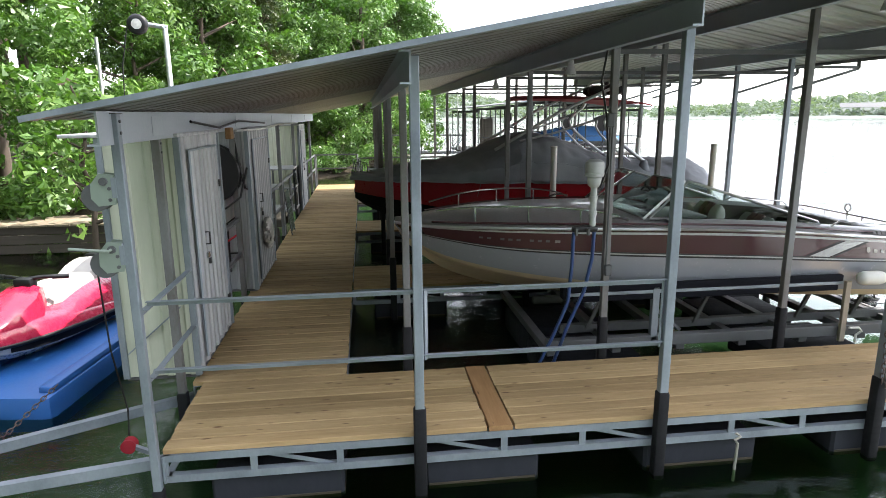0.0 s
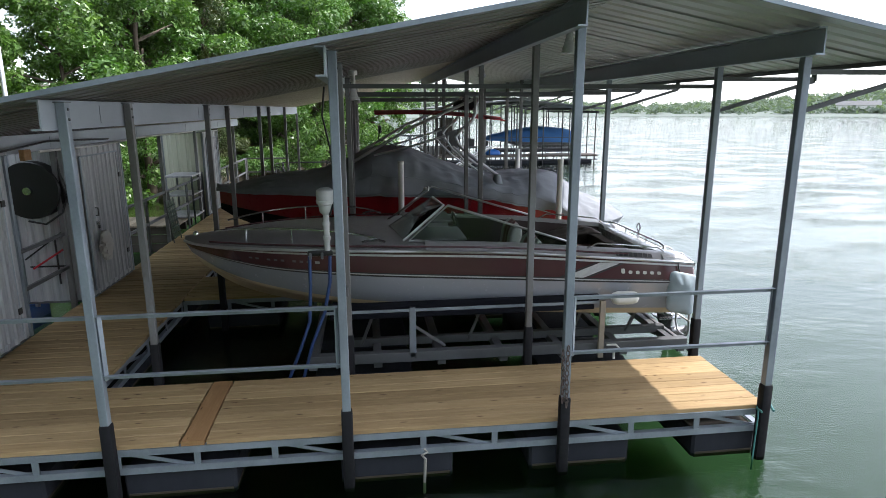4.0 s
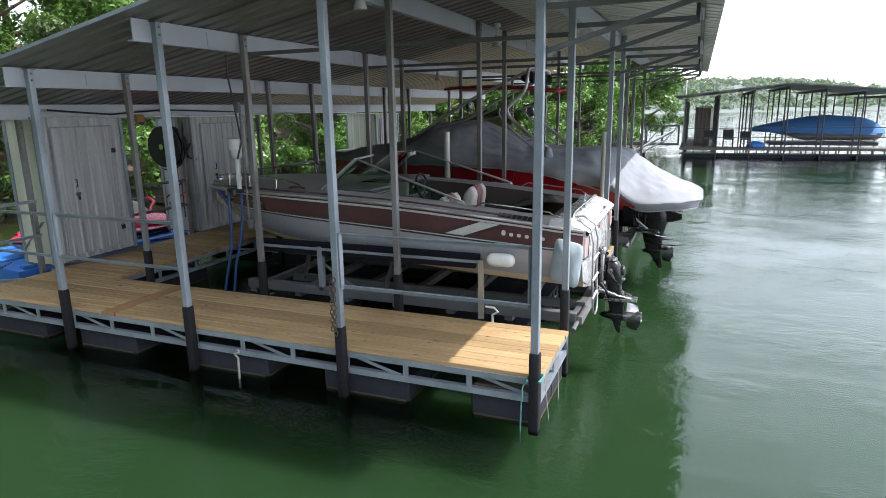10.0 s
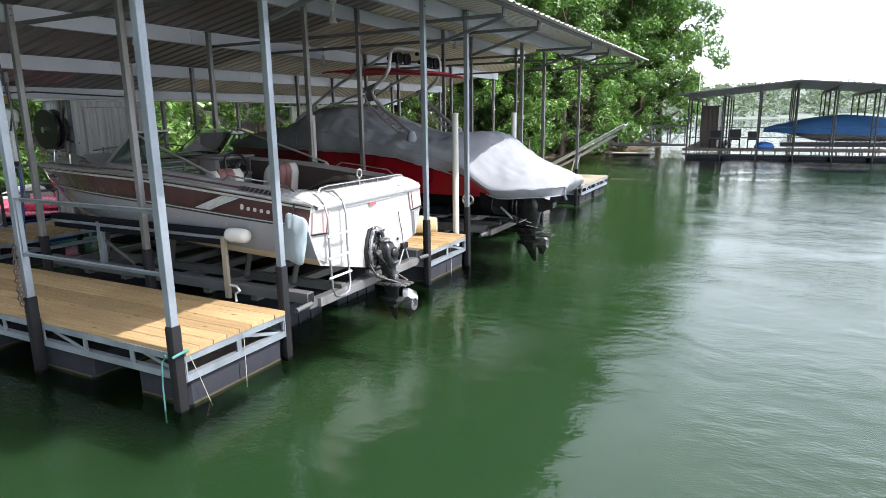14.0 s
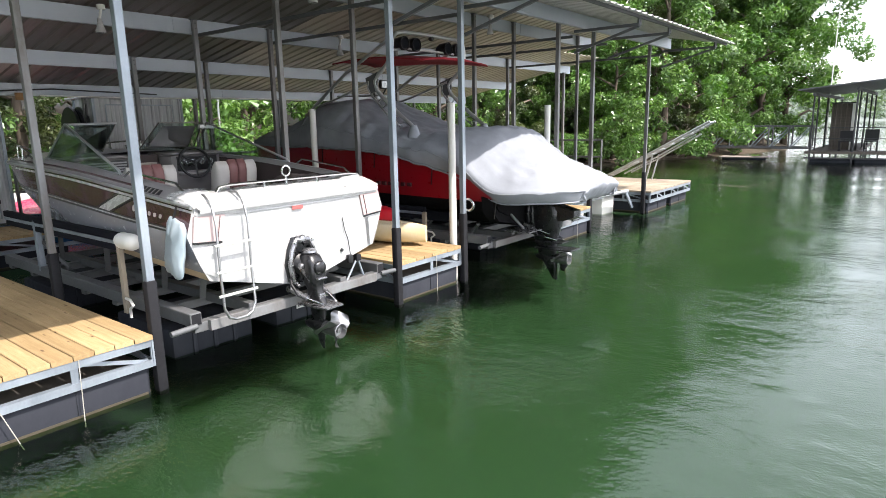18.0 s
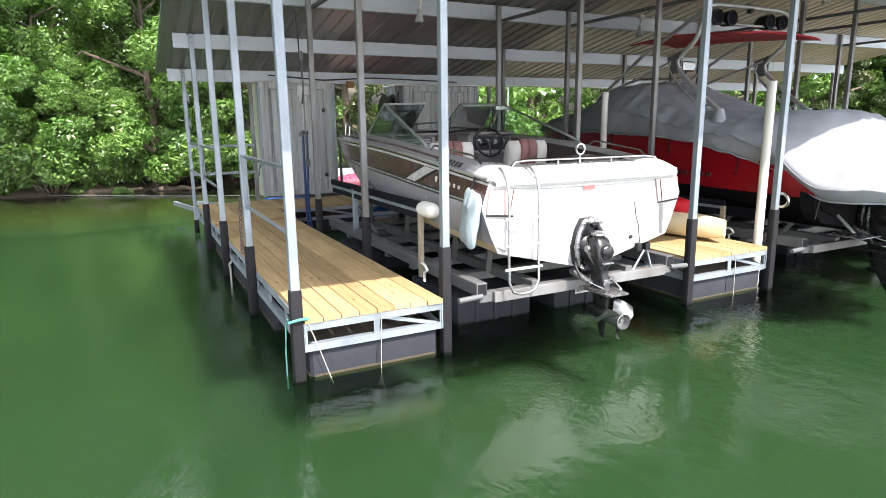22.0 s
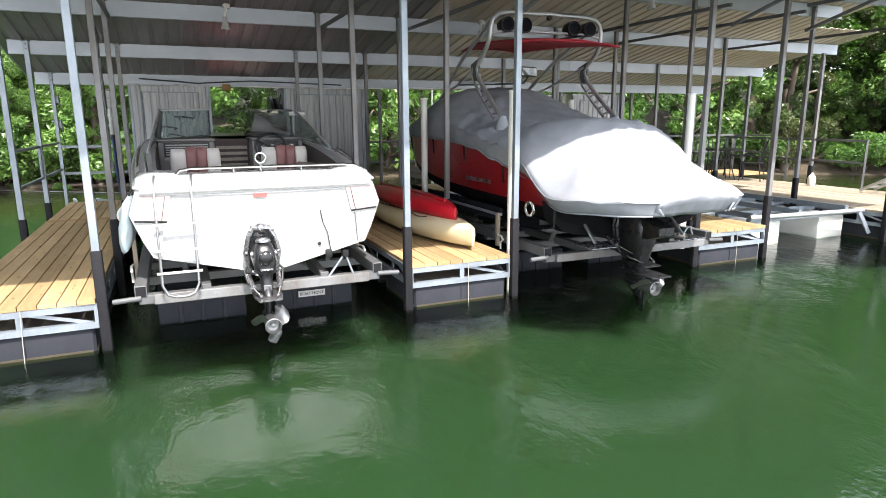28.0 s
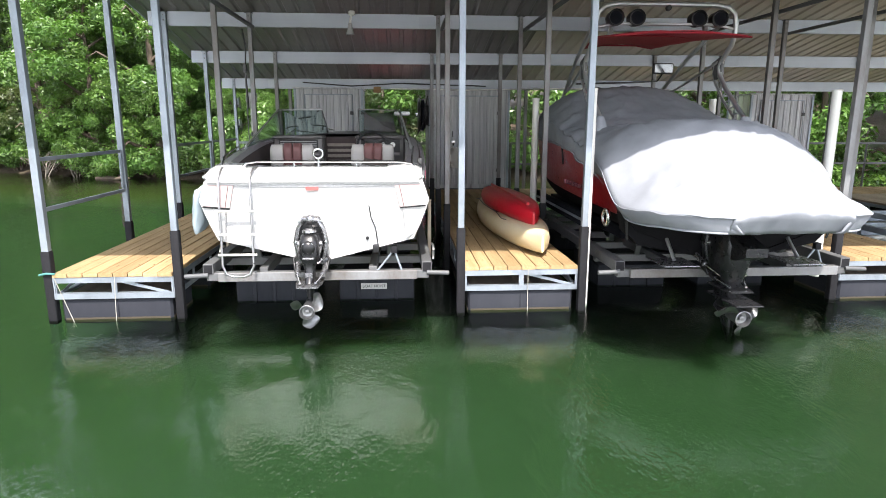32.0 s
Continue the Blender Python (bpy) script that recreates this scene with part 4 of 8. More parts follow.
# ---- dock: posts and roof ----
dock_roof = thing("dock_roof", (2.8, 10.0, 2.6), "low gable roof of ribbed steel sheets on galvanised girders", "roof", "", "structure")


def post(x, y, top, low=-0.04, w=0.066, sleeve=0.88):
    root = thing("roof_post", (x, y, low), "square galvanised roof post with a black rubber sleeve", "post", "roof posts", "structure")
    part("tube", Mesh().box(x - w / 2, x + w / 2, y - w / 2, y + w / 2, low + 0.02, top, 0.006), GALV if y < 5 or x > 6 else GALV_OLD, root)
    part("head_plate", Mesh().box(x - w / 2 - 0.006, x + w / 2 + 0.006, y - 0.055, y + 0.055, top - 0.006, top + 0.0, 0.002), GALV_DARK, root)
    for dz in (0.05, 0.12):
        part("bolt", Mesh().lathe([(0.011, 0), (0.011, 0.008), (0.0, 0.009)], (x + w / 2, y, top - dz), "x", 6), GALV_DARK, root)
    r = w / 2 + 0.012
    part("sleeve", Mesh().box(x - r, x + r, y - r, y + r, low, sleeve, 0.02), SLEEVE, root, "black rubber sleeve", smooth=40)
    return root


for i, x in enumerate(COLS):
    if i:
        post(x, 4.19, roof_z(x) - 0.03, sleeve=0.69)
    else:
        post(x - 0.03, 4.19, roof_z(x) - 0.03, sleeve=0.2, w=0.056)
    for y in (5.40, 8.17, 9.42, 12.29, 13.58, 16.26):
        if i == 0:
            continue
        post(x if y < 12 or i < 4 else x - 0.22, y, roof_z(x) - 0.03, w=0.062)
for y in (5.30, 8.17, 10.3, 12.4, 15.0, 17.2, 19.4):
    post(-1.40, y, roof_z(-1.25) - 0.21, sleeve=0.42, w=0.066)
for x in (0.56, 2.40):
    post(x, 19.14, roof_z(x) - 0.21, w=0.066)
for x in COLS:
    z = roof_z(x) - 0.012 - SLOPE * 0.04
    y1 = BACK_WEST if x < 3 else BACK - 0.05
    me = Mesh()
    # a C-shaped girder: web and two flanges
    prof = [(-0.035, 0), (0.035, 0), (0.035, -0.012), (-0.023, -0.012), (-0.023, -0.188), (0.035, -0.188), (0.035, -0.2), (-0.035, -0.2)]
    me.loft([[(x - 0.069 - a, e, z + b) for a, b in prof[::-1]] for e in (3.95, y1)], True, True)
    part("girder", me, GALV_BEAM, dock_roof, "galvanised C-section girder")
    for y in (5.0, 8.0, 11.0, 14.0, 17.0):
        if y < y1 - 0.5:
            part("splice_plate", Mesh().box(x - 0.0338, x - 0.029, y - 0.12, y + 0.12, z - 0.17, z - 0.03), GALV_BEAM, dock_roof)


def roof_sheet(x_low, x_high, y0, width):
    """One ribbed sheet from eave to ridge."""
    me = Mesh()
    prof, n = [], 4
    for k in range(n):
        a = width * k / n
        s = width / n
        prof += [(a, 0), (a + s * 0.62, 0), (a + s * 0.72, 0.022), (a + s * 0.9, 0.022)]
    prof.append((width + 0.03, 0.001))
    rings = []
    for x in (x_low, x_high):
        z = roof_z(x)
        rings.append([(x, y0 + a, z + b) for a, b in prof] + [(x, y0 + a, z + b - 0.004) for a, b in reversed(prof)])
    me.loft(rings, True, True)
    return me


y = FRONT
while y < BACK_WEST - 0.05:
    w = min(0.86, BACK_WEST - y)
    split = RIDGE_X if y < BACK - 0.3 else 3.2
    # sheets past y 9.3 take the tan painted for bounced sunlight
    part("roof_sheet", roof_sheet(-1.60, split, y, w), ROOF_RED if 5.9 < y < 8.0 else ROOF if y < 9.3 else ROOF_WARM_LIT, dock_roof)
    if y < BACK - 0.3:
        # east slope in the paler colour that holds the lake's bounce
        part("roof_sheet", roof_sheet(RIDGE_X, 7.28, y, min(w, BACK - y)), ROOF_EAST, dock_roof)
    y += 0.86
part("ridge_cap", Mesh().add([(RIDGE_X - 0.2, FRONT - 0.01, roof_z(RIDGE_X - 0.2) + 0.03), (RIDGE_X, FRONT - 0.01, RIDGE_Z + 0.035), (RIDGE_X + 0.2, FRONT - 0.01, roof_z(RIDGE_X + 0.2) + 0.03), (RIDGE_X - 0.2, BACK, roof_z(RIDGE_X - 0.2) + 0.03), (RIDGE_X, BACK, RIDGE_Z + 0.035), (RIDGE_X + 0.2, BACK, roof_z(RIDGE_X + 0.2) + 0.03)], [(0, 1, 4, 3), (1, 2, 5, 4)]), ROOF, dock_roof)
# trim along the front edge and the eaves
for xa, xb in ((-1.62, RIDGE_X), (RIDGE_X, 7.30)):
    part("edge_trim", Mesh().bar((xa, FRONT - 0.012, roof_z(xa) + 0.008), (xb, FRONT - 0.012, roof_z(xb) + 0.008), 0.014, 0.034), GALV, dock_roof)
# ties and outriggers along each row of posts
for y in (4.19, 5.40, 8.17, 9.42, 12.29, 13.58, 16.26):
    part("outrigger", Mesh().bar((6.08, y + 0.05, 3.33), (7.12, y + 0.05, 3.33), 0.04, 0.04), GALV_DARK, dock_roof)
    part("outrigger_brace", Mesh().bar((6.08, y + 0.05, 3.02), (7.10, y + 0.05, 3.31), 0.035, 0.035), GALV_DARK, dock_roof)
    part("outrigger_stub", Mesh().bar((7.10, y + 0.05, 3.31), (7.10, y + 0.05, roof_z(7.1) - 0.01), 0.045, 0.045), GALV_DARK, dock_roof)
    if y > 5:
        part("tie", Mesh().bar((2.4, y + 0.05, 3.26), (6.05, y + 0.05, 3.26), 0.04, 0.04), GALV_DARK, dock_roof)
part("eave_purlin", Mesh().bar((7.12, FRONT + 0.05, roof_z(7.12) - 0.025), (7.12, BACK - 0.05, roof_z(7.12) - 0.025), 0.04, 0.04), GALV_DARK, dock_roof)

# ---- rails ----
rail = thing("guard_rail", (2.4, 4.19, DECK), "two-bar galvanised guard rail along the front of the pier", "railing", "", "structure")
for xa, xb in ((COLS[0], COLS[1]), (COLS[1], COLS[2]), (COLS[3], COLS[4])):
    for z in (1.568, 1.092):
        part("rail_bar", Mesh().angle((xa + 0.034, 4.20, z), (xb - 0.034, 4.20, z), 0.036, 0.005, (0, -1, 0)), GALV, rail)
    if xa > 0:
        for x in (xa + 0.052, xb - 0.052):
            part("rail_upright", Mesh().bar((x, 4.19, 1.05), (x, 4.19, 1.566), 0.032, 0.012), GALV, rail)
side_rail = thing("side_rail", (-1.3, 4.7, DECK), "galvanised side rail between post and shed", "railing", "", "structure")
for z in (1.5, 1.02):
    part("rail_bar", Mesh().angle((-1.27, 4.22, z), (-1.27, 5.28, z), 0.045, 0.006, (1, 0, 0)), GALV, side_rail)


# ---- the maroon and white motor boat ----
B1Y = 6.765
SHEER_B = [(0.53, 0.0), (0.70, 0.24), (1.0, 0.49), (1.6, 0.80), (2.4, 1.0), (3.4, 1.06), (5.0, 1.06), (6.15, 1.01)]
SHEER_Z = [(0.53, 1.60), (1.5, 1.645), (2.5, 1.65), (4.0, 1.60), (5.2, 1.50), (6.15, 1.40)]
KNUCK_B = [(0.56, 0.0), (0.75, 0.18), (1.0, 0.38), (1.6, 0.70), (2.4, 0.95), (3.4, 1.05), (5.0, 1.09), (6.15, 1.085)]
KNUCK_Z = [(0.56, 1.52), (1.5, 1.40), (2.5, 1.36), (4.0, 1.29), (5.2, 1.22), (6.15, 1.17)]
CHINE_B = [(0.60, 0.0), (1.0, 0.20), (1.6, 0.46), (2.4, 0.72), (3.4, 0.87), (5.0, 0.93), (6.15, 0.93)]
CHINE_Z = [(0.60, 1.45), (1.0, 1.24), (1.6, 1.10), (2.4, 1.0), (3.4, 0.93), (5.0, 0.84), (6.15, 0.79)]
KEEL_Z = [(0.53, 1.585), (0.62, 1.42), (0.75, 1.28), (1.1, 1.04), (1.7, 0.85), (2.6, 0.71), (4.0, 0.62), (6.15, 0.56)]


def hull_point(x, f, side):
    """A point on the hull's side: f = 0 at the chine, 1 at the sheer."""
    kb, kz = max(0, curve(KNUCK_B, x)), curve(KNUCK_Z, x)
    if f < 0.55:
        t = f / 0.55
        b, z = lerp(max(0, curve(CHINE_B, x)), kb, t ** 0.85), lerp(curve(CHINE_Z, x), kz, t)
    else:
        t = (f - 0.55) / 0.45
        b, z = lerp(kb, max(0, curve(SHEER_B, x)), t), lerp(kz, curve(SHEER_Z, x), t)
    return (x, B1Y + side * b, max(z, curve(KEEL_Z, x)))


def hull_band(f0, f1, x0, x1, side, out=0.0, n=34, steps=4):
    me = Mesh()
    rings = []
    for i in range(n + 1):
        x = lerp(x0, x1, (i / n) ** 1.25 if x0 < 1 else i / n)
        ring = []
        for k in range(steps + 1):
            p = hull_point(x, lerp(f0, f1, k / steps), side)
            ring.append((p[0], p[1] + side * out, p[2]))
        rings.append(ring if side < 0 else ring[::-1])
    return me.loft(rings, False)


boat = thing("motor_boat", (3.4, B1Y, 0.56), "white and maroon runabout motor boat resting on a boat hoist", "boat")
XB, XS = 0.535, 6.15
bottom = Mesh()
rings = []
for i in range(35):
    x = lerp(XB, XS, (i / 34) ** 1.25)
    c = hull_point(x, 0, 1)
    hb, cz, kz = c[1] - B1Y, c[2], curve(KEEL_Z, x)
    row = []
    for k in range(-6, 7):
        t = abs(k) / 6
        row.append((x, B1Y + hb * k / 6, lerp(kz, cz, t ** 0.9) + (0.018 if abs(k) in (2, 4) else 0)))
    rings.append(row)
bottom.loft(rings, False)
hull = part("hull", bottom, CREAM, boat, "stained cream vee bottom", 30)
for side in (-1, 1):
    part("hull_side", hull_band(0.0, 0.10, XB, XS, side), CREAM, boat, "stained cream chine", smooth=40)
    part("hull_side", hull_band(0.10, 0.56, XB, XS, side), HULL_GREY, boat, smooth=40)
    part("pinstripe", hull_band(0.56, 0.585, XB, XS, side, 0.002, steps=1), BLACK, boat, "thin black pinstripe")
    part("hull_stripe", hull_band(0.585, 0.605, XB, XS, side, steps=1), WHITE_GEL, boat)
    part("pinstripe", hull_band(0.605, 0.625, XB, XS, side, 0.002, steps=1), BLACK, boat, "thin black pinstripe")
    part("maroon_band", hull_band(0.625, 0.90, XB, XS, side, 0.001), MAROON, boat, "faded maroon band", 40)
    part("hull_stripe", hull_band(0.90, 0.935, XB, XS, side, steps=1), WHITE_GEL, boat)
    part("pinstripe", hull_band(0.935, 0.965, XB, XS, side, 0.002, steps=1), MAROON, boat)
    part("hull_stripe", hull_band(0.965, 1.0, XB, XS, side, steps=1), WHITE_GEL, boat)
    rub = [hull_point(lerp(XB, XS, (i / 40) ** 1.25), 0.985, side) for i in range(41)]
    part("rub_rail", Mesh().tube([(p[0], p[1] + side * 0.012, p[2]) for p in rub], 0.016, 6), ALU, boat, "aluminium rub rail", 60)

    def on_band(x, f, side=side):
        p = hull_point(x, f, side)
        return (p[0], p[1] + side * 0.005, p[2])

    # slanted white flash with dark edges
    for xa, w, mat, o in ((4.62, 0.035, BLACK, 0.0), (4.67, 0.22, WHITE_GEL, 0.0), (4.905, 0.035, BLACK, 0.0)):
        v = []
        for k in range(5):
            f = lerp(0.63, 0.895, k / 4)
            v.append([on_band(xa + 0.40 * k / 4, f), on_band(xa + w + 0.40 * k / 4, f)])
        part("flash_stripe", Mesh().loft(v if side < 0 else [r[::-1] for r in v], False), mat, boat, "slanted white flash" if mat is WHITE_GEL else "")
    # the maker's mark as plain rounded pads
    for k in range(6):
        x, hi = 5.30 + 0.083 * k, 0.80 if k else 0.83
        ring = [on_band(x + 0.031 + 0.022 * math.cos(a) * abs(math.cos(a)) ** -0.4, lerp(0.72, hi - 0.02, 0.5 + 0.5 * math.sin(a) * abs(math.sin(a)) ** -0.4)) for a in [0.13 + j * math.tau / 12 for j in range(12)]]
        part("mark", Mesh().add([(p[0], p[1] + side * 0.002, p[2]) for p in ring], [tuple(range(12))]), VINYL, boat, "pale painted maker's mark")
    # registration bars
    for k in range(8):
        x = 1.35 + k * 0.075 + (0.05 if k > 1 else 0) + (0.05 if k > 4 else 0)
        a, b, c, d = on_band(x, 0.75), on_band(x + 0.038, 0.75), on_band(x + 0.038, 0.79), on_band(x, 0.79)
        part("registration_bar", Mesh().add([a, b, c, d], [(0, 1, 2, 3)]), GALV_DARK, boat)
    a, b, c, d = on_band(2.06, 0.745), on_band(2.11, 0.745), on_band(2.11, 0.79), on_band(2.06, 0.79)
    part("decal", Mesh().add([a, b, c, d], [(0, 1, 2, 3)]), DECK_GEL, boat, "small pale decal")
    # louvred vent on the side deck
    def on_deck(x, t, side=side):
        return (x, B1Y + side * (curve(SHEER_B, x) - lerp(0.004, 0.056, t) + 0.003), curve(SHEER_Z, x) + lerp(0.004, 0.051, t) + 0.004)

    slope = [[on_deck(5.26 + 0.42 * i / 6, t) for t in (0.12, 0.92)] for i in range(7)]
    ventp = part("vent", Mesh().loft(slope if side < 0 else [r[::-1] for r in slope], False), BLACK, boat, "black louvred vent")
    for i in range(7):
        x = 5.28 + 0.057 * i
        part("vent_slat", Mesh().tube([on_deck(x, 0.16), on_deck(x + 0.012, 0.88)], 0.006, 4), FRAME_BRONZE, ventp)

# deck, side decks and stern


def deck_point(x, t):
    b = max(0.001, curve(SHEER_B, x))
    return (x, B1Y + b * t, curve(SHEER_Z, x) + (0.055 + 0.05 * min(1, max(0, x - 0.6))) * (1 - abs(t) ** 2.2))


fore = Mesh()
fore.loft([[deck_point(lerp(XB, 3.2, i / 24), k / 8) for k in range(-8, 9)][::-1] for i in range(25)], False)
part("foredeck", fore, DECK_GEL, boat, "sun-faded grey foredeck", 50)
for side in (-1, 1):
    sd = Mesh()
    rows = []
    for i in range(18):
        x = lerp(3.2, 5.84, i / 17)
        b, z = curve(SHEER_B, x), curve(SHEER_Z, x)
        row = [(x, B1Y + side * b, z), (x, B1Y + side * (b - 0.06), z + 0.055), (x, B1Y + side * (b - 0.16), z + 0.07), (x, B1Y + side * (b - 0.19), z + 0.02)]
        rows.append(row if side < 0 else row[::-1])
    sd.loft(rows, False)
    part("side_deck", sd, DECK_GEL, boat, smooth=35)
    liner = [[(r[3 if side < 0 else 0][0], B1Y + side * (curve(SHEER_B, r[0][0]) - d), z) for d, z in ((0.188, r[3 if side < 0 else 0][2] - 0.002), (0.215, 1.28), (0.20, 1.0))] for r in rows]
    part("side_liner", Mesh().loft(liner if side < 0 else [r[::-1] for r in liner], False), CARPET, boat, "dark carpeted side liner", 40)
    part("deck_stripe", Mesh().tube([(lerp(0.9, 5.4, i / 20), B1Y + side * (max(0.02, curve(SHEER_B, lerp(0.9, 5.4, i / 20))) - 0.03), curve(SHEER_Z, lerp(0.9, 5.4, i / 20)) + 0.035) for i in range(21)], 0.012, 5), MAROON, boat)
aft = Mesh()
rows = []
for i, (x, dz) in enumerate(((5.77, -0.40), (5.785, 0.02), (5.83, 0.05), (5.92, 0.058), (6.0, 0.05), (6.10, 0.02), (6.15, -0.05), (6.17, -0.10))):
    b, z = curve(SHEER_B, min(x, 6.15)), curve(SHEER_Z, min(x, 6.15))
    rows.append([(x, B1Y + b * k / 8, z + dz * (1 - 0.35 * (abs(k) / 8) ** 3)) for k in range(-8, 9)][::-1])
aft.loft(rows, False)
aft_deck = part("aft_deck", aft, WHITE_GEL, boat, "glossy white aft deck", 45)
for side in (-1, 1):
    rows = []
    for x, f in ((5.795, 0.0), (5.80, 0.9), (5.84, 1.05), (5.95, 1.05), (6.05, 0.95), (6.11, 0.7), (6.15, 0.25), (6.172, -0.5)):
        b, z = curve(SHEER_B, min(x, 6.15)), curve(SHEER_Z, min(x, 6.15))
        row = [(x, B1Y + side * (b - o), z + h) for o, h in ((-0.006, -0.05), (-0.006, 0.02 * f), (0.02, 0.045 * f), (0.07, 0.064 * f), (0.16, 0.076 * f), (0.30, 0.066 * f), (0.40, 0.02 * f))]
        rows.append(row if side < 0 else row[::-1])
    part("corner_cap", Mesh().loft(rows, False), WHITE_GEL, aft_deck, "", 50)
trans = Mesh()
f_levels = [hull_point(6.15, f, 1) for f in (0, 0.2, 0.4, 0.55, 0.7, 0.85, 1.0)]
left = [(6.15, 2 * B1Y - p[1], p[2]) for p in f_levels]
ring = [(6.15, B1Y, 0.56)] + f_levels + left[::-1]
trans.add([(6.15 + 0.02, B1Y, 1.0)] + [(6.152, p[1], p[2]) for p in ring], [(0, i + 1, (i + 1) % len(ring) + 1) for i in range(len(ring))])
transom = part("transom", trans, WHITE_GEL, boat, "wide white transom")
part("transom_ridge", Mesh().bar((6.165, B1Y - 1.0, 1.335), (6.165, B1Y + 1.0, 1.335), 0.02, 0.03), WHITE_GEL, transom)
part("red_decal", Mesh().box(6.175, 6.180, 6.68, 6.80, 1.266, 1.300), FADED_RED, transom, "small dull red label")
for y0, y1 in ((5.72, 5.93), (7.60, 7.81)):
    d = 1 if y0 < B1Y else -1
    panel = [(B1Y + d * (p[0] - B1Y), p[1]) for p in ((5.745, 1.325), (6.01, 1.315), (5.965, 1.105), (5.715, 1.125))]
    bar_a, bar_b = [(B1Y + d * (p[0] - B1Y), p[1]) for p in ((5.965, 1.31), (5.925, 1.11))]
    part("corner_panel", Mesh().loft([[(x, p[0], p[1]) for p in (panel if d > 0 else panel[::-1])] for x in (6.175, 6.148)], True, True), FADED_MAROON, transom, "sun-faded maroon corner panel")
    part("corner_stripe", Mesh().bar((6.177, bar_a[0], bar_a[1]), (6.177, bar_b[0], bar_b[1]), 0.012, 0.004, (0, 1, 0)), MAROON, transom)
    part("corner_stripe", Mesh().bar((6.168, panel[3][0], panel[3][1] - 0.012), (6.172, panel[2][0], panel[2][1] - 0.012), 0.012, 0.012), BLACK, transom)
    inner, outer = (y1, y0) if y0 < B1Y else (y0, y1)
    low = Mesh().add([(6.153, outer, 1.075), (6.20, inner, 1.075), (6.19, inner + (outer - inner) * 0.1, 0.80), (6.153, inner + (outer - inner) * 0.6, 0.86), (6.140, outer, 1.075), (6.140, inner, 1.075), (6.140, inner + (outer - inner) * 0.1, 0.80), (6.140, inner + (outer - inner) * 0.6, 0.86)], [(0, 1, 2, 3), (7, 6, 5, 4), (0, 4, 5, 1), (1, 5, 6, 2), (2, 6, 7, 3), (3, 7, 4, 0)])
    part("corner_facet", low, WHITE_GEL, transom)
lip = Mesh()
lip.loft([[(6.12, B1Y + k * 1.0 / 8, 1.335 + 0.012 * (1 - (k / 8) ** 2)) for k in range(-8, 9)], [(6.20, B1Y + k * 0.985 / 8, 1.345) for k in range(-8, 9)], [(6.205, B1Y + k * 0.985 / 8, 1.375) for k in range(-8, 9)], [(6.16, B1Y + k * 1.0 / 8, 1.405) for k in range(-8, 9)]], False)
part("deck_lip", lip, WHITE_GEL, transom, "overhanging white deck lip", 30)
for y, z in ((7.25, 0.80),):
    part("drain_fitting", Mesh().lathe([(0.0, 0.0), (0.018, 0.0), (0.016, 0.012), (0.0, 0.014)], (6.165, y, z), "x", 12), BLACK, transom, "", 50)
part("transducer_wire", Mesh().tube([(6.175, 7.27, 1.12), (6.178, 7.29, 1.00), (6.176, 7.33, 0.90), (6.18, 7.35, 0.74)], 0.005, 5), BLACK, transom, "", 50)
part("transducer", Mesh().box(6.165, 6.21, 7.30, 7.36, 0.66, 0.74, 0.01), BLACK, transom, "", 40)
cock = Mesh().box(3.1, 5.77, B1Y - 0.86, B1Y + 0.86, 0.95, 1.0)
part("cockpit_floor", cock, CARPET, boat, "dark carpeted cockpit floor")
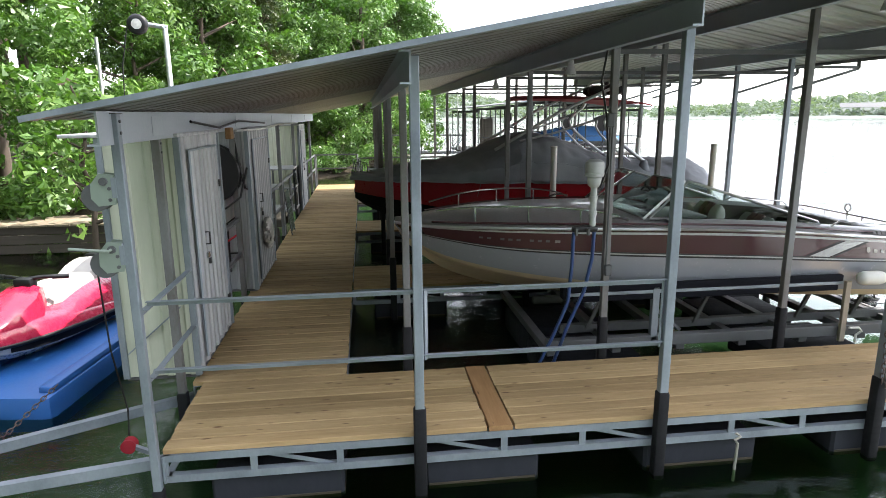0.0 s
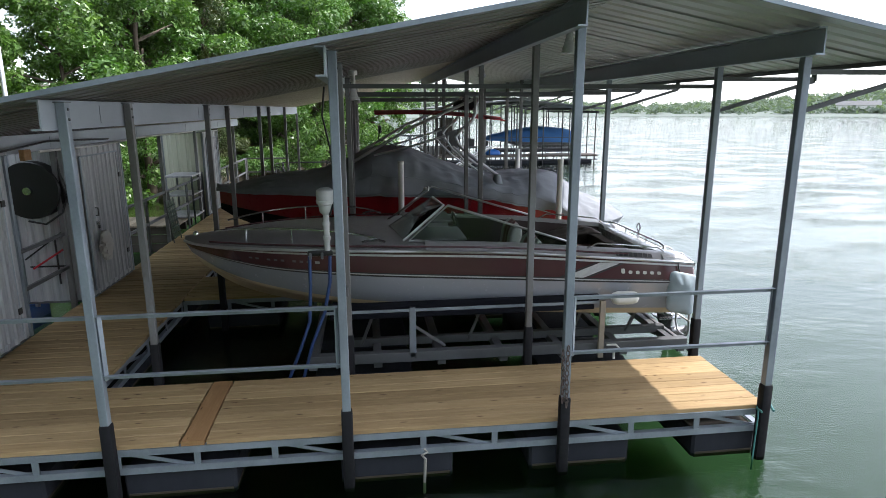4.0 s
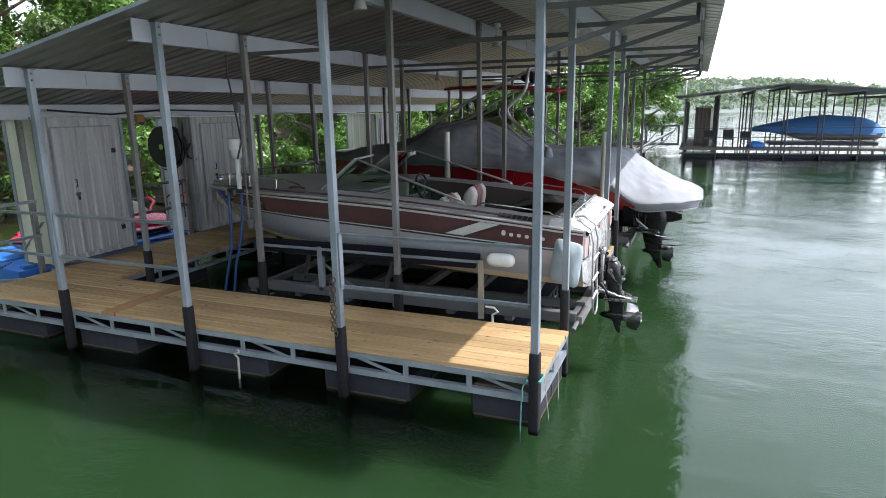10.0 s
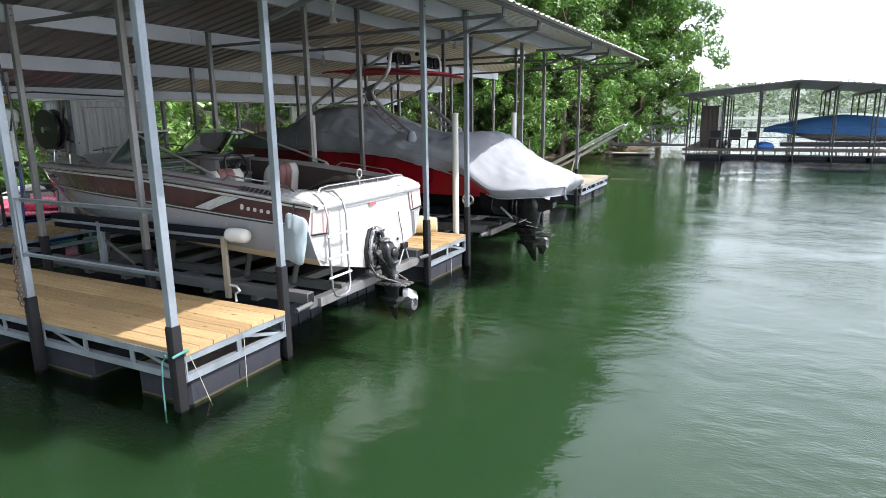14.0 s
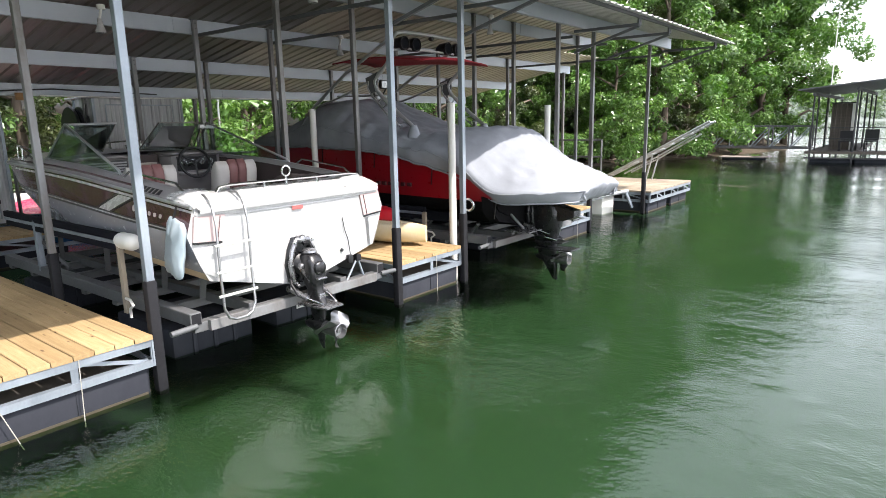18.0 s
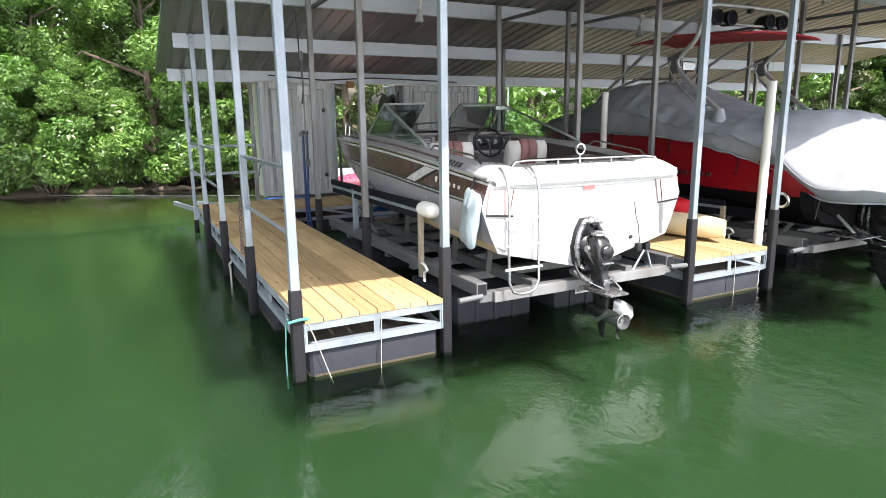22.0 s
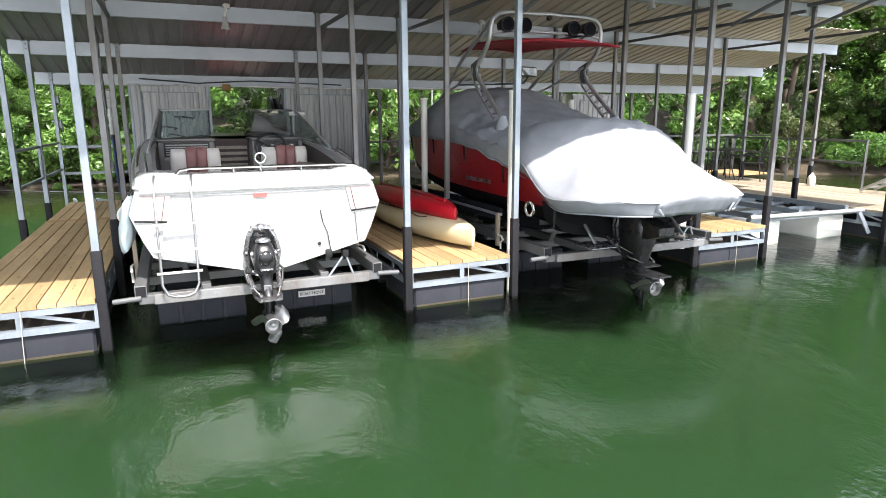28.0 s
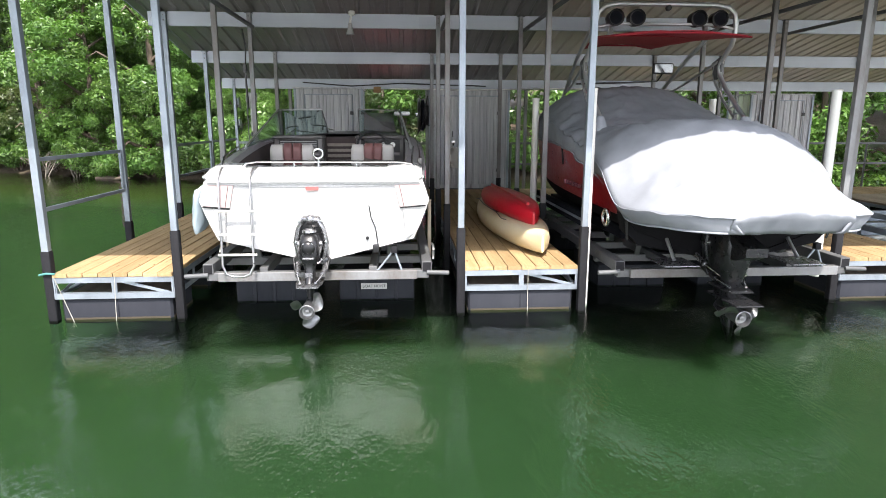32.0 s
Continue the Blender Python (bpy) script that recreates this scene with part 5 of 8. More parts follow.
# dash, consoles and cuddy door
for side in (-1, 1):
    ya, yb = sorted((B1Y + side * 0.22, B1Y + side * 0.87))
    dp = part("console", Mesh().box(3.10, 3.60, ya, yb, 1.0, 1.70, 0.04), DASH, boat, "dull grey dash console", 40)
    part("console_cap", Mesh().box(3.06, 3.66, ya - 0.01, yb + 0.01, 1.685, 1.72, 0.02), DASH, dp, "", 40)
    fa, fb = ya + 0.07, yb - 0.06
    part("dash_face", Mesh().box(3.60, 3.612, fa, fb, 1.50, 1.67, 0.004), BLACK, dp, "dark dash panel")
    if side < 0:
        for k in range(5):
            part("vent_slat", Mesh().box(3.612, 3.622, fa + 0.02, fb - 0.02, 1.52 + 0.029 * k, 1.535 + 0.029 * k, 0.002), DECK_GEL, dp)
    else:
        for k in range(4):
            part("gauge", Mesh().lathe([(0.0, 0.0), (0.036, 0.0), (0.036, 0.012), (0.030, 0.012), (0.028, 0.006), (0.0, 0.006)], (3.612, fa + 0.08 + 0.115 * k, 1.60), "x", 16), CHROME, dp, "", 50)
    part("glove_shelf", Mesh().box(3.60, 3.66, fa, fb, 1.455, 1.485, 0.01), DECK_GEL, dp, "", 40)
    y0 = B1Y + side * 0.48
    seat = part("bucket_seat", Mesh().box(3.98, 4.42, y0 - 0.25, y0 + 0.25, 1.12, 1.27, 0.05), VINYL, boat, "white vinyl bucket seat with maroon stripes", 40)
    for dy, w, mat, top in ((-0.175, 0.085, VINYL, 1.635), (-0.045, 0.06, VINYL_RED, 1.65), (0.065, 0.06, VINYL_RED, 1.65), (0.185, 0.075, VINYL, 1.635)):
        rows = []
        for i in range(10):
            t = i / 9
            z, lean = lerp(1.16, top, t), 0.07 * t
            end = math.sqrt(max(0.02, 1 - max(0, (t - 0.72) / 0.28) ** 2))
            rows.append([(4.42 + lean + (0.055 + 0.03 * end) * end * c * abs(c) ** -0.4, y0 + dy + w * (0.75 + 0.25 * end) * q * abs(q) ** -0.45, z) for c, q in [(math.cos(a), math.sin(a)) for a in [0.1 + k * math.tau / 18 for k in range(18)]]])
        part("bolster", Mesh().loft(rows, True, True), mat, seat, "maroon vinyl bolster" if mat is VINYL_RED else "off-white vinyl bolster", 50)
    part("seat_base", Mesh().box(4.05, 4.42, y0 - 0.2, y0 + 0.2, 1.0, 1.12, 0.01), BLACK, seat)
door = part("cuddy_door", Mesh().box(3.28, 3.32, B1Y - 0.215, B1Y + 0.215, 1.02, 1.70, 0.006), CARPET, boat, "dark louvred door between the consoles", 30)
for k in range(7):
    part("louvre", Mesh().box(3.32, 3.335, B1Y - 0.19, B1Y + 0.19, 1.12 + 0.075 * k, 1.16 + 0.075 * k, 0.004), GREY_WOOD, door)
part("step", Mesh().box(3.34, 3.62, B1Y - 0.21, B1Y + 0.21, 1.002, 1.16, 0.02), CARPET, boat, "", 40)
wheel = Mesh()
wc = Vector((3.74, B1Y + 0.44, 1.60))
wheel.tube([wc + Vector((-0.05 * math.sin(a), 0.19 * math.cos(a), 0.17 * math.sin(a))) for a in [k * math.tau / 24 for k in range(24)]], 0.016, 6, True)
for a in (0.5, 2.6, 4.7):
    wheel.tube([wc, wc + Vector((-0.05 * math.sin(a), 0.19 * math.cos(a), 0.17 * math.sin(a)))], 0.011, 5)
wheel.tube([wc, wc + Vector((-0.16, 0, -0.04))], 0.025, 8)
part("steering_wheel", wheel, BLACK, boat, "black three-spoke steering wheel", 60)
bench = part("bench_seat", Mesh().box(5.30, 5.70, B1Y - 0.8, B1Y + 0.8, 1.0, 1.24, 0.04), VINYL_RED, boat, "maroon vinyl rear bench", 40)
part("bench_back", Mesh().box(5.62, 5.765, B1Y - 0.8, B1Y + 0.8, 1.20, 1.39, 0.03), BROWN_CANVAS, bench, "", 40)

# crumpled cover left lying over the rear bench
heap = Mesh()
rows = []
for i in range(25):
    x = lerp(4.92, 5.66, i / 24)
    row = []
    for k in range(29):
        y = B1Y + 0.62 + 0.22 * (k / 14 - 1)
        e = min(1, (1 - abs(k / 14 - 1)) * 6) * min(1, min(i, 24 - i) / 4)
        row.append((x, y, curve([(4.92, 1.33), (5.3, 1.44), (5.66, 1.46)], x) + e * (0.03 + 0.06 * abs(noise.noise((x * 5, y * 4, 1.0))) + 0.015 * noise.noise((x * 12, y * 9, 4.0)))))
    rows.append(row[::-1])
heap.loft(rows, False)
hp = single("folded_boat_cover", heap, BROWN_CANVAS, "crumpled dark brown canvas over the rear bench", "cover", smooth=80)
hs_mod = hp.modifiers.new("thickness", "SOLIDIFY")
hs_mod.thickness = 0.01
# windshield with walk-through gap
screen = part("windshield", Mesh().tube([(2.98, B1Y - 0.86, 1.70), (3.42, B1Y - 0.80, 2.06), (3.36, B1Y - 0.24, 2.07)], 0.013, 6), ALU, boat, "framed wrap-around windshield, centre open", 60)


def pane(a, b, c, d, parent, metal=FRAME_BRONZE, thick=0.011):
    q = [Vector(p) for p in (a, b, c, d)]
    n = (q[1] - q[0]).cross(q[3] - q[0]).normalized() * 0.004
    me = Mesh().add([p + n for p in q] + [p - n for p in q], [(0, 1, 2, 3), (7, 6, 5, 4), (0, 4, 5, 1), (1, 5, 6, 2), (2, 6, 7, 3), (3, 7, 4, 0)])
    g = part("pane", me, GLASS, parent, "tinted glass pane")
    g.visible_shadow = False
    fr = part("pane_frame", Mesh().tube(q, thick, 6, True), metal, parent, "dull metal pane frame", 60)
    return fr


for s in (-1, 1):
    y = lambda v: B1Y + s * v
    pane((2.86, y(0.22), 1.745), (3.0, y(0.84), 1.70), (3.42, y(0.78), 2.06), (3.36, y(0.25), 2.07), screen)
    pane((3.04, y(0.87), 1.70), (4.86, y(0.94), 1.60), (4.83, y(0.935), 1.63), (3.46, y(0.81), 2.06), screen, ALU, 0.014)
# bow fittings
for s in (-1, 1):
    br = Mesh()
    rail_pts = [(lerp(0.95, 2.7, i / 14), B1Y + s * (max(0.05, curve(SHEER_B, lerp(0.95, 2.7, i / 14))) - 0.12), curve(SHEER_Z, lerp(0.95, 2.7, i / 14)) + 0.06 + 0.13 * math.sin(math.pi * min(1, 0.12 + i / 16.5)) ** 0.5) for i in range(15)]
    br.tube(rail_pts, 0.011, 6)
    for i in (3, 7, 11):
        p = rail_pts[i]
        br.tube([p, (p[0], p[1] + s * 0.01, p[2] - 0.17)], 0.009, 6)
    part("bow_rail", br, CHROME, boat, "chrome bow rail", 60)
    cl = part("cleat", Mesh().tube([(2.55, B1Y + s * 0.92, 1.71), (2.62, B1Y + s * 0.925, 1.73), (2.72, B1Y + s * 0.93, 1.73), (2.79, B1Y + s * 0.935, 1.71)], 0.014, 6), CHROME, boat, "", 60)
part("bow_light", Mesh().lathe([(0.03, 0), (0.03, 0.03), (0.015, 0.05)], (0.66, B1Y, 1.655)), CHROME, boat, "chrome bow light", 50)
# stern rail, lifting ring and mirror
sr = Mesh().tube([(5.98, 6.05, 1.45), (5.98, 6.10, 1.51), (5.98, 6.2, 1.525), (5.98, 7.55, 1.52), (5.98, 7.68, 1.505), (5.98, 7.74, 1.44)], 0.013, 6)
for y in (6.55, 7.15):
    sr.tube([(5.98, y, 1.44), (5.98, y, 1.522)], 0.010, 6)
part("stern_rail", sr, CHROME, boat, "white-capped chrome stern rail", 60)
for s in (-1, 1):
    gr = [(lerp(4.95, 5.9, i / 8), B1Y + s * (curve(SHEER_B, lerp(4.95, 5.9, i / 8)) - 0.10), curve(SHEER_Z, lerp(4.95, 5.9, i / 8)) + (0.05 if i in (0, 8) else 0.12)) for i in range(9)]
    part("side_rail", Mesh().tube(gr, 0.010, 6), CHROME, boat, "", 60)
ring = Mesh().tube([(5.985, 6.785 + 0.045 * math.cos(a), 1.60 + 0.045 * math.sin(a)) for a in [k * math.tau / 20 for k in range(20)]], 0.010, 6, True)
ring.tube([(5.985, 6.785, 1.555), (5.985, 6.785, 1.43)], 0.011, 6)
part("ski_tow_ring", ring, CHROME, boat, "chrome tow ring on a stem", 60)
mirror = Mesh().box(3.36, 3.42, 7.50, 7.72, 1.985, 2.045, 0.02)
part("mirror", mirror, WHITE_GEL, boat, "small white mirror", 40)
# boarding ladder
WORN_STEEL = surf("dull_chrome", (0.50, 0.50, 0.51), (0.28, 0.28, 0.29), 0.25, 0.9, 40, 5)
lad = Mesh()
for y in (5.885, 6.175):
    lad.tube([(5.95, y + 0.02, 1.46), (6.08, y + 0.01, 1.475), (6.20, y, 1.40), (6.235, y, 1.25), (6.235, y, 0.80)], 0.011, 7)
lad.tube([(6.235, 5.885, 0.85), (6.25, 5.885, 0.56), (6.255, 5.92, 0.48), (6.255, 5.98, 0.455), (6.255, 6.08, 0.455), (6.255, 6.14, 0.48), (6.25, 6.175, 0.56), (6.235, 6.175, 0.85)], 0.012, 7)
ladder = part("boarding_ladder", lad, WORN_STEEL, boat, "chrome folding boarding ladder", 60)
for z in (0.665, 0.86, 1.08):
    part("rung", Mesh().tube([(6.245, 5.85, z), (6.245, 6.21, z)], 0.012, 7), PVC, ladder, "", 60)


# stern drive
PROP = surf("worn_propeller", (0.34, 0.345, 0.35), (0.12, 0.12, 0.125), 0.3, 0.9, 30, 10)


def propeller(parent, c, r, tilt, material):
    """Barrel hub with a flared open end and three broad, pitched blades."""
    c = Vector(c)
    hub = part("propeller", Mesh().lathe([(0.030, -0.10), (0.056, -0.095), (0.060, -0.02), (0.062, 0.06), (0.070, 0.105), (0.064, 0.108), (0.050, 0.06), (0.022, 0.055), (0.020, 0.085), (0.0, 0.088)], c, "x", 22), material, parent, "three-bladed silver propeller", 50)
    for k in range(3):
        a0 = k * math.tau / 3 + tilt
        rows = []
        for i in range(9):
            t = i / 8
            rad = lerp(0.052, r, t)
            half = lerp(0.50, 0.62, t) * (1 - max(0, t - 0.55) ** 2 * 3.6)
            row = []
            for j in range(7):
                u = j / 6 - 0.5
                a = a0 + 2 * half * u + 0.30 * t
                row.append(c + Vector((-0.085 * 2 * u * (1 - 0.35 * t) + 0.02 - 0.03 * t, rad * math.cos(a), rad * math.sin(a))))
            rows.append(row)
        me = Mesh().loft(rows, False)
        me.loft([[p + Vector((0.007, 0, 0)) for p in row[::-1]] for row in rows], False)
        part("blade", me, material, hub, "", 50)
    return hub


def shell(outline, x0, x1, shrink):
    """A plate with a bevelled rim: outline of (y, z) about its middle, from x0 to x1."""
    cy, cz = sum(p[0] for p in outline) / len(outline), sum(p[1] for p in outline) / len(outline)
    rows = []
    for x, k in ((x0, 1.0), (lerp(x0, x1, 0.6), 1.0), (x1, shrink)):
        rows.append([(x, cy + (y - cy) * k, cz + (z - cz) * k) for y, z in outline])
    return Mesh().loft(rows, True, True)


def stern_drive(parent, x, y, z, dark, light):
    """Transom shield, gimbal ring, bellows, upper case, leg and lower unit; z is the propeller's height."""
    hexa = [(y - 0.075, z + 0.80), (y - 0.125, z + 0.70), (y - 0.155, z + 0.56), (y - 0.125, z + 0.40), (y - 0.07, z + 0.345), (y + 0.07, z + 0.345), (y + 0.125, z + 0.40), (y + 0.155, z + 0.56), (y + 0.125, z + 0.70), (y + 0.075, z + 0.80)]
    dr = part("stern_drive", shell(hexa, x - 0.01, x + 0.045, 0.88), dark, parent, "black and silver stern drive with three-bladed propeller", 30)
    cz = z + 0.565
    ringp = [(x + 0.075, y + (p[0] - y) * 0.93, cz + (p[1] - cz) * 0.90) for p in hexa]
    ring = part("gimbal_ring", Mesh().tube(ringp, 0.024, 7, True), light, dr, "worn silver gimbal ring", 45)
    for dy, dz in ((-0.10, 0.20), (0.10, 0.20), (-0.14, 0.0), (0.14, 0.0), (-0.09, -0.17), (0.09, -0.17)):
        part("bolt", Mesh().lathe([(0.014, 0.0), (0.014, 0.014), (0.0, 0.016)], (x + 0.092, y + dy, cz + dz), "x", 6), CHROME, ring)
    part("top_pivot", Mesh().lathe([(0.045, 0.0), (0.05, 0.015), (0.042, 0.05), (0.02, 0.065), (0.0, 0.066)], (x + 0.06, y, z + 0.755), "z", 14), light, dr, "", 50)
    part("steering_arm", Mesh().bar((x + 0.02, y, z + 0.80), (x + 0.13, y, z + 0.74), 0.05, 0.025), dark, dr)
    part("bellows", Mesh().lathe([(0.085, 0.0), (0.105, 0.02), (0.085, 0.04), (0.105, 0.06), (0.085, 0.08), (0.105, 0.10), (0.085, 0.12)], (x + 0.04, y, z + 0.55), "x", 18), BLACK, dr, "", 60)
    sect = [(0.675, 0.045, 0.12, 0.20), (0.645, 0.075, 0.10, 0.25), (0.58, 0.092, 0.09, 0.285), (0.50, 0.098, 0.09, 0.30), (0.43, 0.090, 0.10, 0.30), (0.385, 0.062, 0.12, 0.285), (0.34, 0.050, 0.13, 0.29), (0.26, 0.048, 0.13, 0.32), (0.215, 0.046, 0.13, 0.35), (0.14, 0.030, 0.15, 0.33), (0.04, 0.028, 0.17, 0.32), (-0.06, 0.020, 0.20, 0.31), (-0.17, 0.008, 0.24, 0.30), (-0.21, 0.004, 0.27, 0.30)]
    rows = []
    for dz, w, xa, xb in sect:
        m = (xa + xb) / 2
        rows.append([(x + m + (xb - xa) / 2 * c * abs(c) ** -0.35, y + w * q * abs(q) ** -0.35, z + dz) for c, q in [(math.cos(a), math.sin(a)) for a in [0.13 + k * math.tau / 16 for k in range(16)]]])
    case = part("drive_case", Mesh().loft(rows, True, True), dark, dr, "", 40)
    part("case_cap", Mesh().lathe([(0.055, 0.0), (0.068, 0.008), (0.064, 0.026), (0.03, 0.042), (0.0, 0.044)], (x + 0.165, y, z + 0.665), "z", 18), light, case, "", 50)
    part("rear_cap", Mesh().lathe([(0.062, 0.0), (0.066, 0.012), (0.055, 0.03), (0.02, 0.04), (0.0, 0.041)], (x + 0.285, y, z + 0.545), "x", 18), dark, case, "", 50)
    for k in range(4):
        a = math.pi / 4 + k * math.pi / 2
        part("bolt", Mesh().lathe([(0.010, 0.0), (0.010, 0.012), (0.0, 0.014)], (x + 0.300, y + 0.052 * math.cos(a), z + 0.545 + 0.052 * math.sin(a)), "x", 6), CHROME, case)
    part("rear_step", Mesh().box(x + 0.29, x + 0.325, y - 0.055, y + 0.055, z + 0.44, z + 0.458, 0.006), light, case)
    for d in (-1, 1):
        part("case_lug", Mesh().lathe([(0.028, -0.02), (0.032, 0.0), (0.028, 0.02)], (x + 0.16, y + d * 0.095, z + 0.56), "y", 12), light, case, "", 50)
        part("lug_brace", Mesh().bar((x + 0.16, y + d * 0.10, z + 0.54), (x + 0.25, y + d * 0.075, z + 0.44), 0.02, 0.03), light, case)
    part("anode", Mesh().box(x + 0.285, x + 0.312, y - 0.035, y + 0.035, z + 0.26, z + 0.31, 0.006), light, case)
    part("cavitation_plate", shell([(y - 0.12, z + 0.205), (y + 0.12, z + 0.205), (y + 0.12, z + 0.220), (y - 0.12, z + 0.220)], x + 0.10, x + 0.47, 0.8), light, dr)
    for d in (-1, 1):
        part("ram_pivot", Mesh().lathe([(0.03, -0.022), (0.03, 0.022)], (x + 0.03, y + d * 0.135, z + 0.34), "y", 12), light, dr, "", 50)
        part("trim_ram", Mesh().tube([(x + 0.03, y + d * 0.135, z + 0.34), (x + 0.08, y + d * 0.13, z + 0.325), (x + 0.24, y + d * 0.115, z + 0.28)], 0.026, 12), light, dr, "", 60)
        part("ram_rod", Mesh().tube([(x + 0.24, y + d * 0.115, z + 0.28), (x + 0.40, y + d * 0.07, z + 0.24)], 0.012, 8), CHROME, dr, "", 60)
        part("hose", Mesh().tube([(x + 0.01, y + d * 0.10, z + 0.46), (x + 0.10, y + d * 0.17, z + 0.40), (x + 0.16, y + d * 0.15, z + 0.30), (x + 0.10, y + d * 0.11, z + 0.34)], 0.012, 7), BLACK, dr, "", 60)
    part("gearcase", Mesh().lathe([(0.0, -0.24), (0.035, -0.19), (0.055, -0.08), (0.058, 0.04), (0.052, 0.06)], (x + 0.28, y, z), "x", 18), dark, dr, "", 50)
    propeller(dr, (x + 0.42, y, z), 0.17, 0.5, PROP)
    return dr


DRIVE = surf("drive_metal", (0.008, 0.008, 0.009), (0.018, 0.018, 0.020), 0.22, 0.0, 25, 7, spec=0.45)
WORN = surf("worn_drive_silver", (0.36, 0.36, 0.37), (0.09, 0.09, 0.10), 0.2, 0.85, 30, 9)
stern_drive(boat, 6.16, 6.72, 0.22, DRIVE, WORN)

# white boat bumper and cushion hanging at the stern
fender = Mesh().lathe([(0.0, -0.15), (0.03, -0.148), (0.06, -0.125), (0.072, -0.085), (0.072, 0.085), (0.06, 0.125), (0.03, 0.148), (0.0, 0.15)], (5.33, 5.60, 1.07), "x", 20)
single("boat_fender", fender, PVC, "white cylindrical vinyl boat fender on a hoist guide", "fender", smooth=50)
bag = Mesh()
rows = []
cu, cv, cn = Vector((0.80, -0.10, -0.16)).normalized(), Vector((0.26, 0.10, 0.95)).normalized(), Vector((0.15, -0.98, 0.08)).normalized()
for i in range(13):
    t = i / 12
    puff = (math.sin(math.pi * (0.03 + 0.94 * t))) ** 0.35
    row = []
    for k in range(40):
        a = k * math.tau / 40
        r = 0.5 * (abs(math.cos(a)) ** 7 + abs(math.sin(a)) ** 7) ** (-1 / 7)
        u, v = 0.31 * r * math.cos(a) * puff, 0.45 * r * math.sin(a) * puff
        crease = 0.016 * noise.noise((u * 16, v * 9, 3.0 + t)) + 0.010 * noise.noise((u * 34, v * 20, 7.0))
        row.append(Vector((6.02, 5.655, 1.075)) - cu * 0.16 * (v + 0.1) + cu * u + cv * v + cn * (0.12 * (t - 0.5) * (1 - 1.6 * abs(u)) + crease))
    rows.append(row)
bag.loft(rows, True, True)
single("hanging_cushion", bag, CUSHION, "dirty pale blue-white seat cushion hanging from the boat's quarter", "cushion", smooth=45)
single("cushion_strap", Mesh().tube([(5.98, 5.66, 1.24), (5.97, 5.72, 1.40), (5.99, 5.80, 1.47)], 0.009, 5), BLACK, "black strap holding the cushion to the boat", "strap")


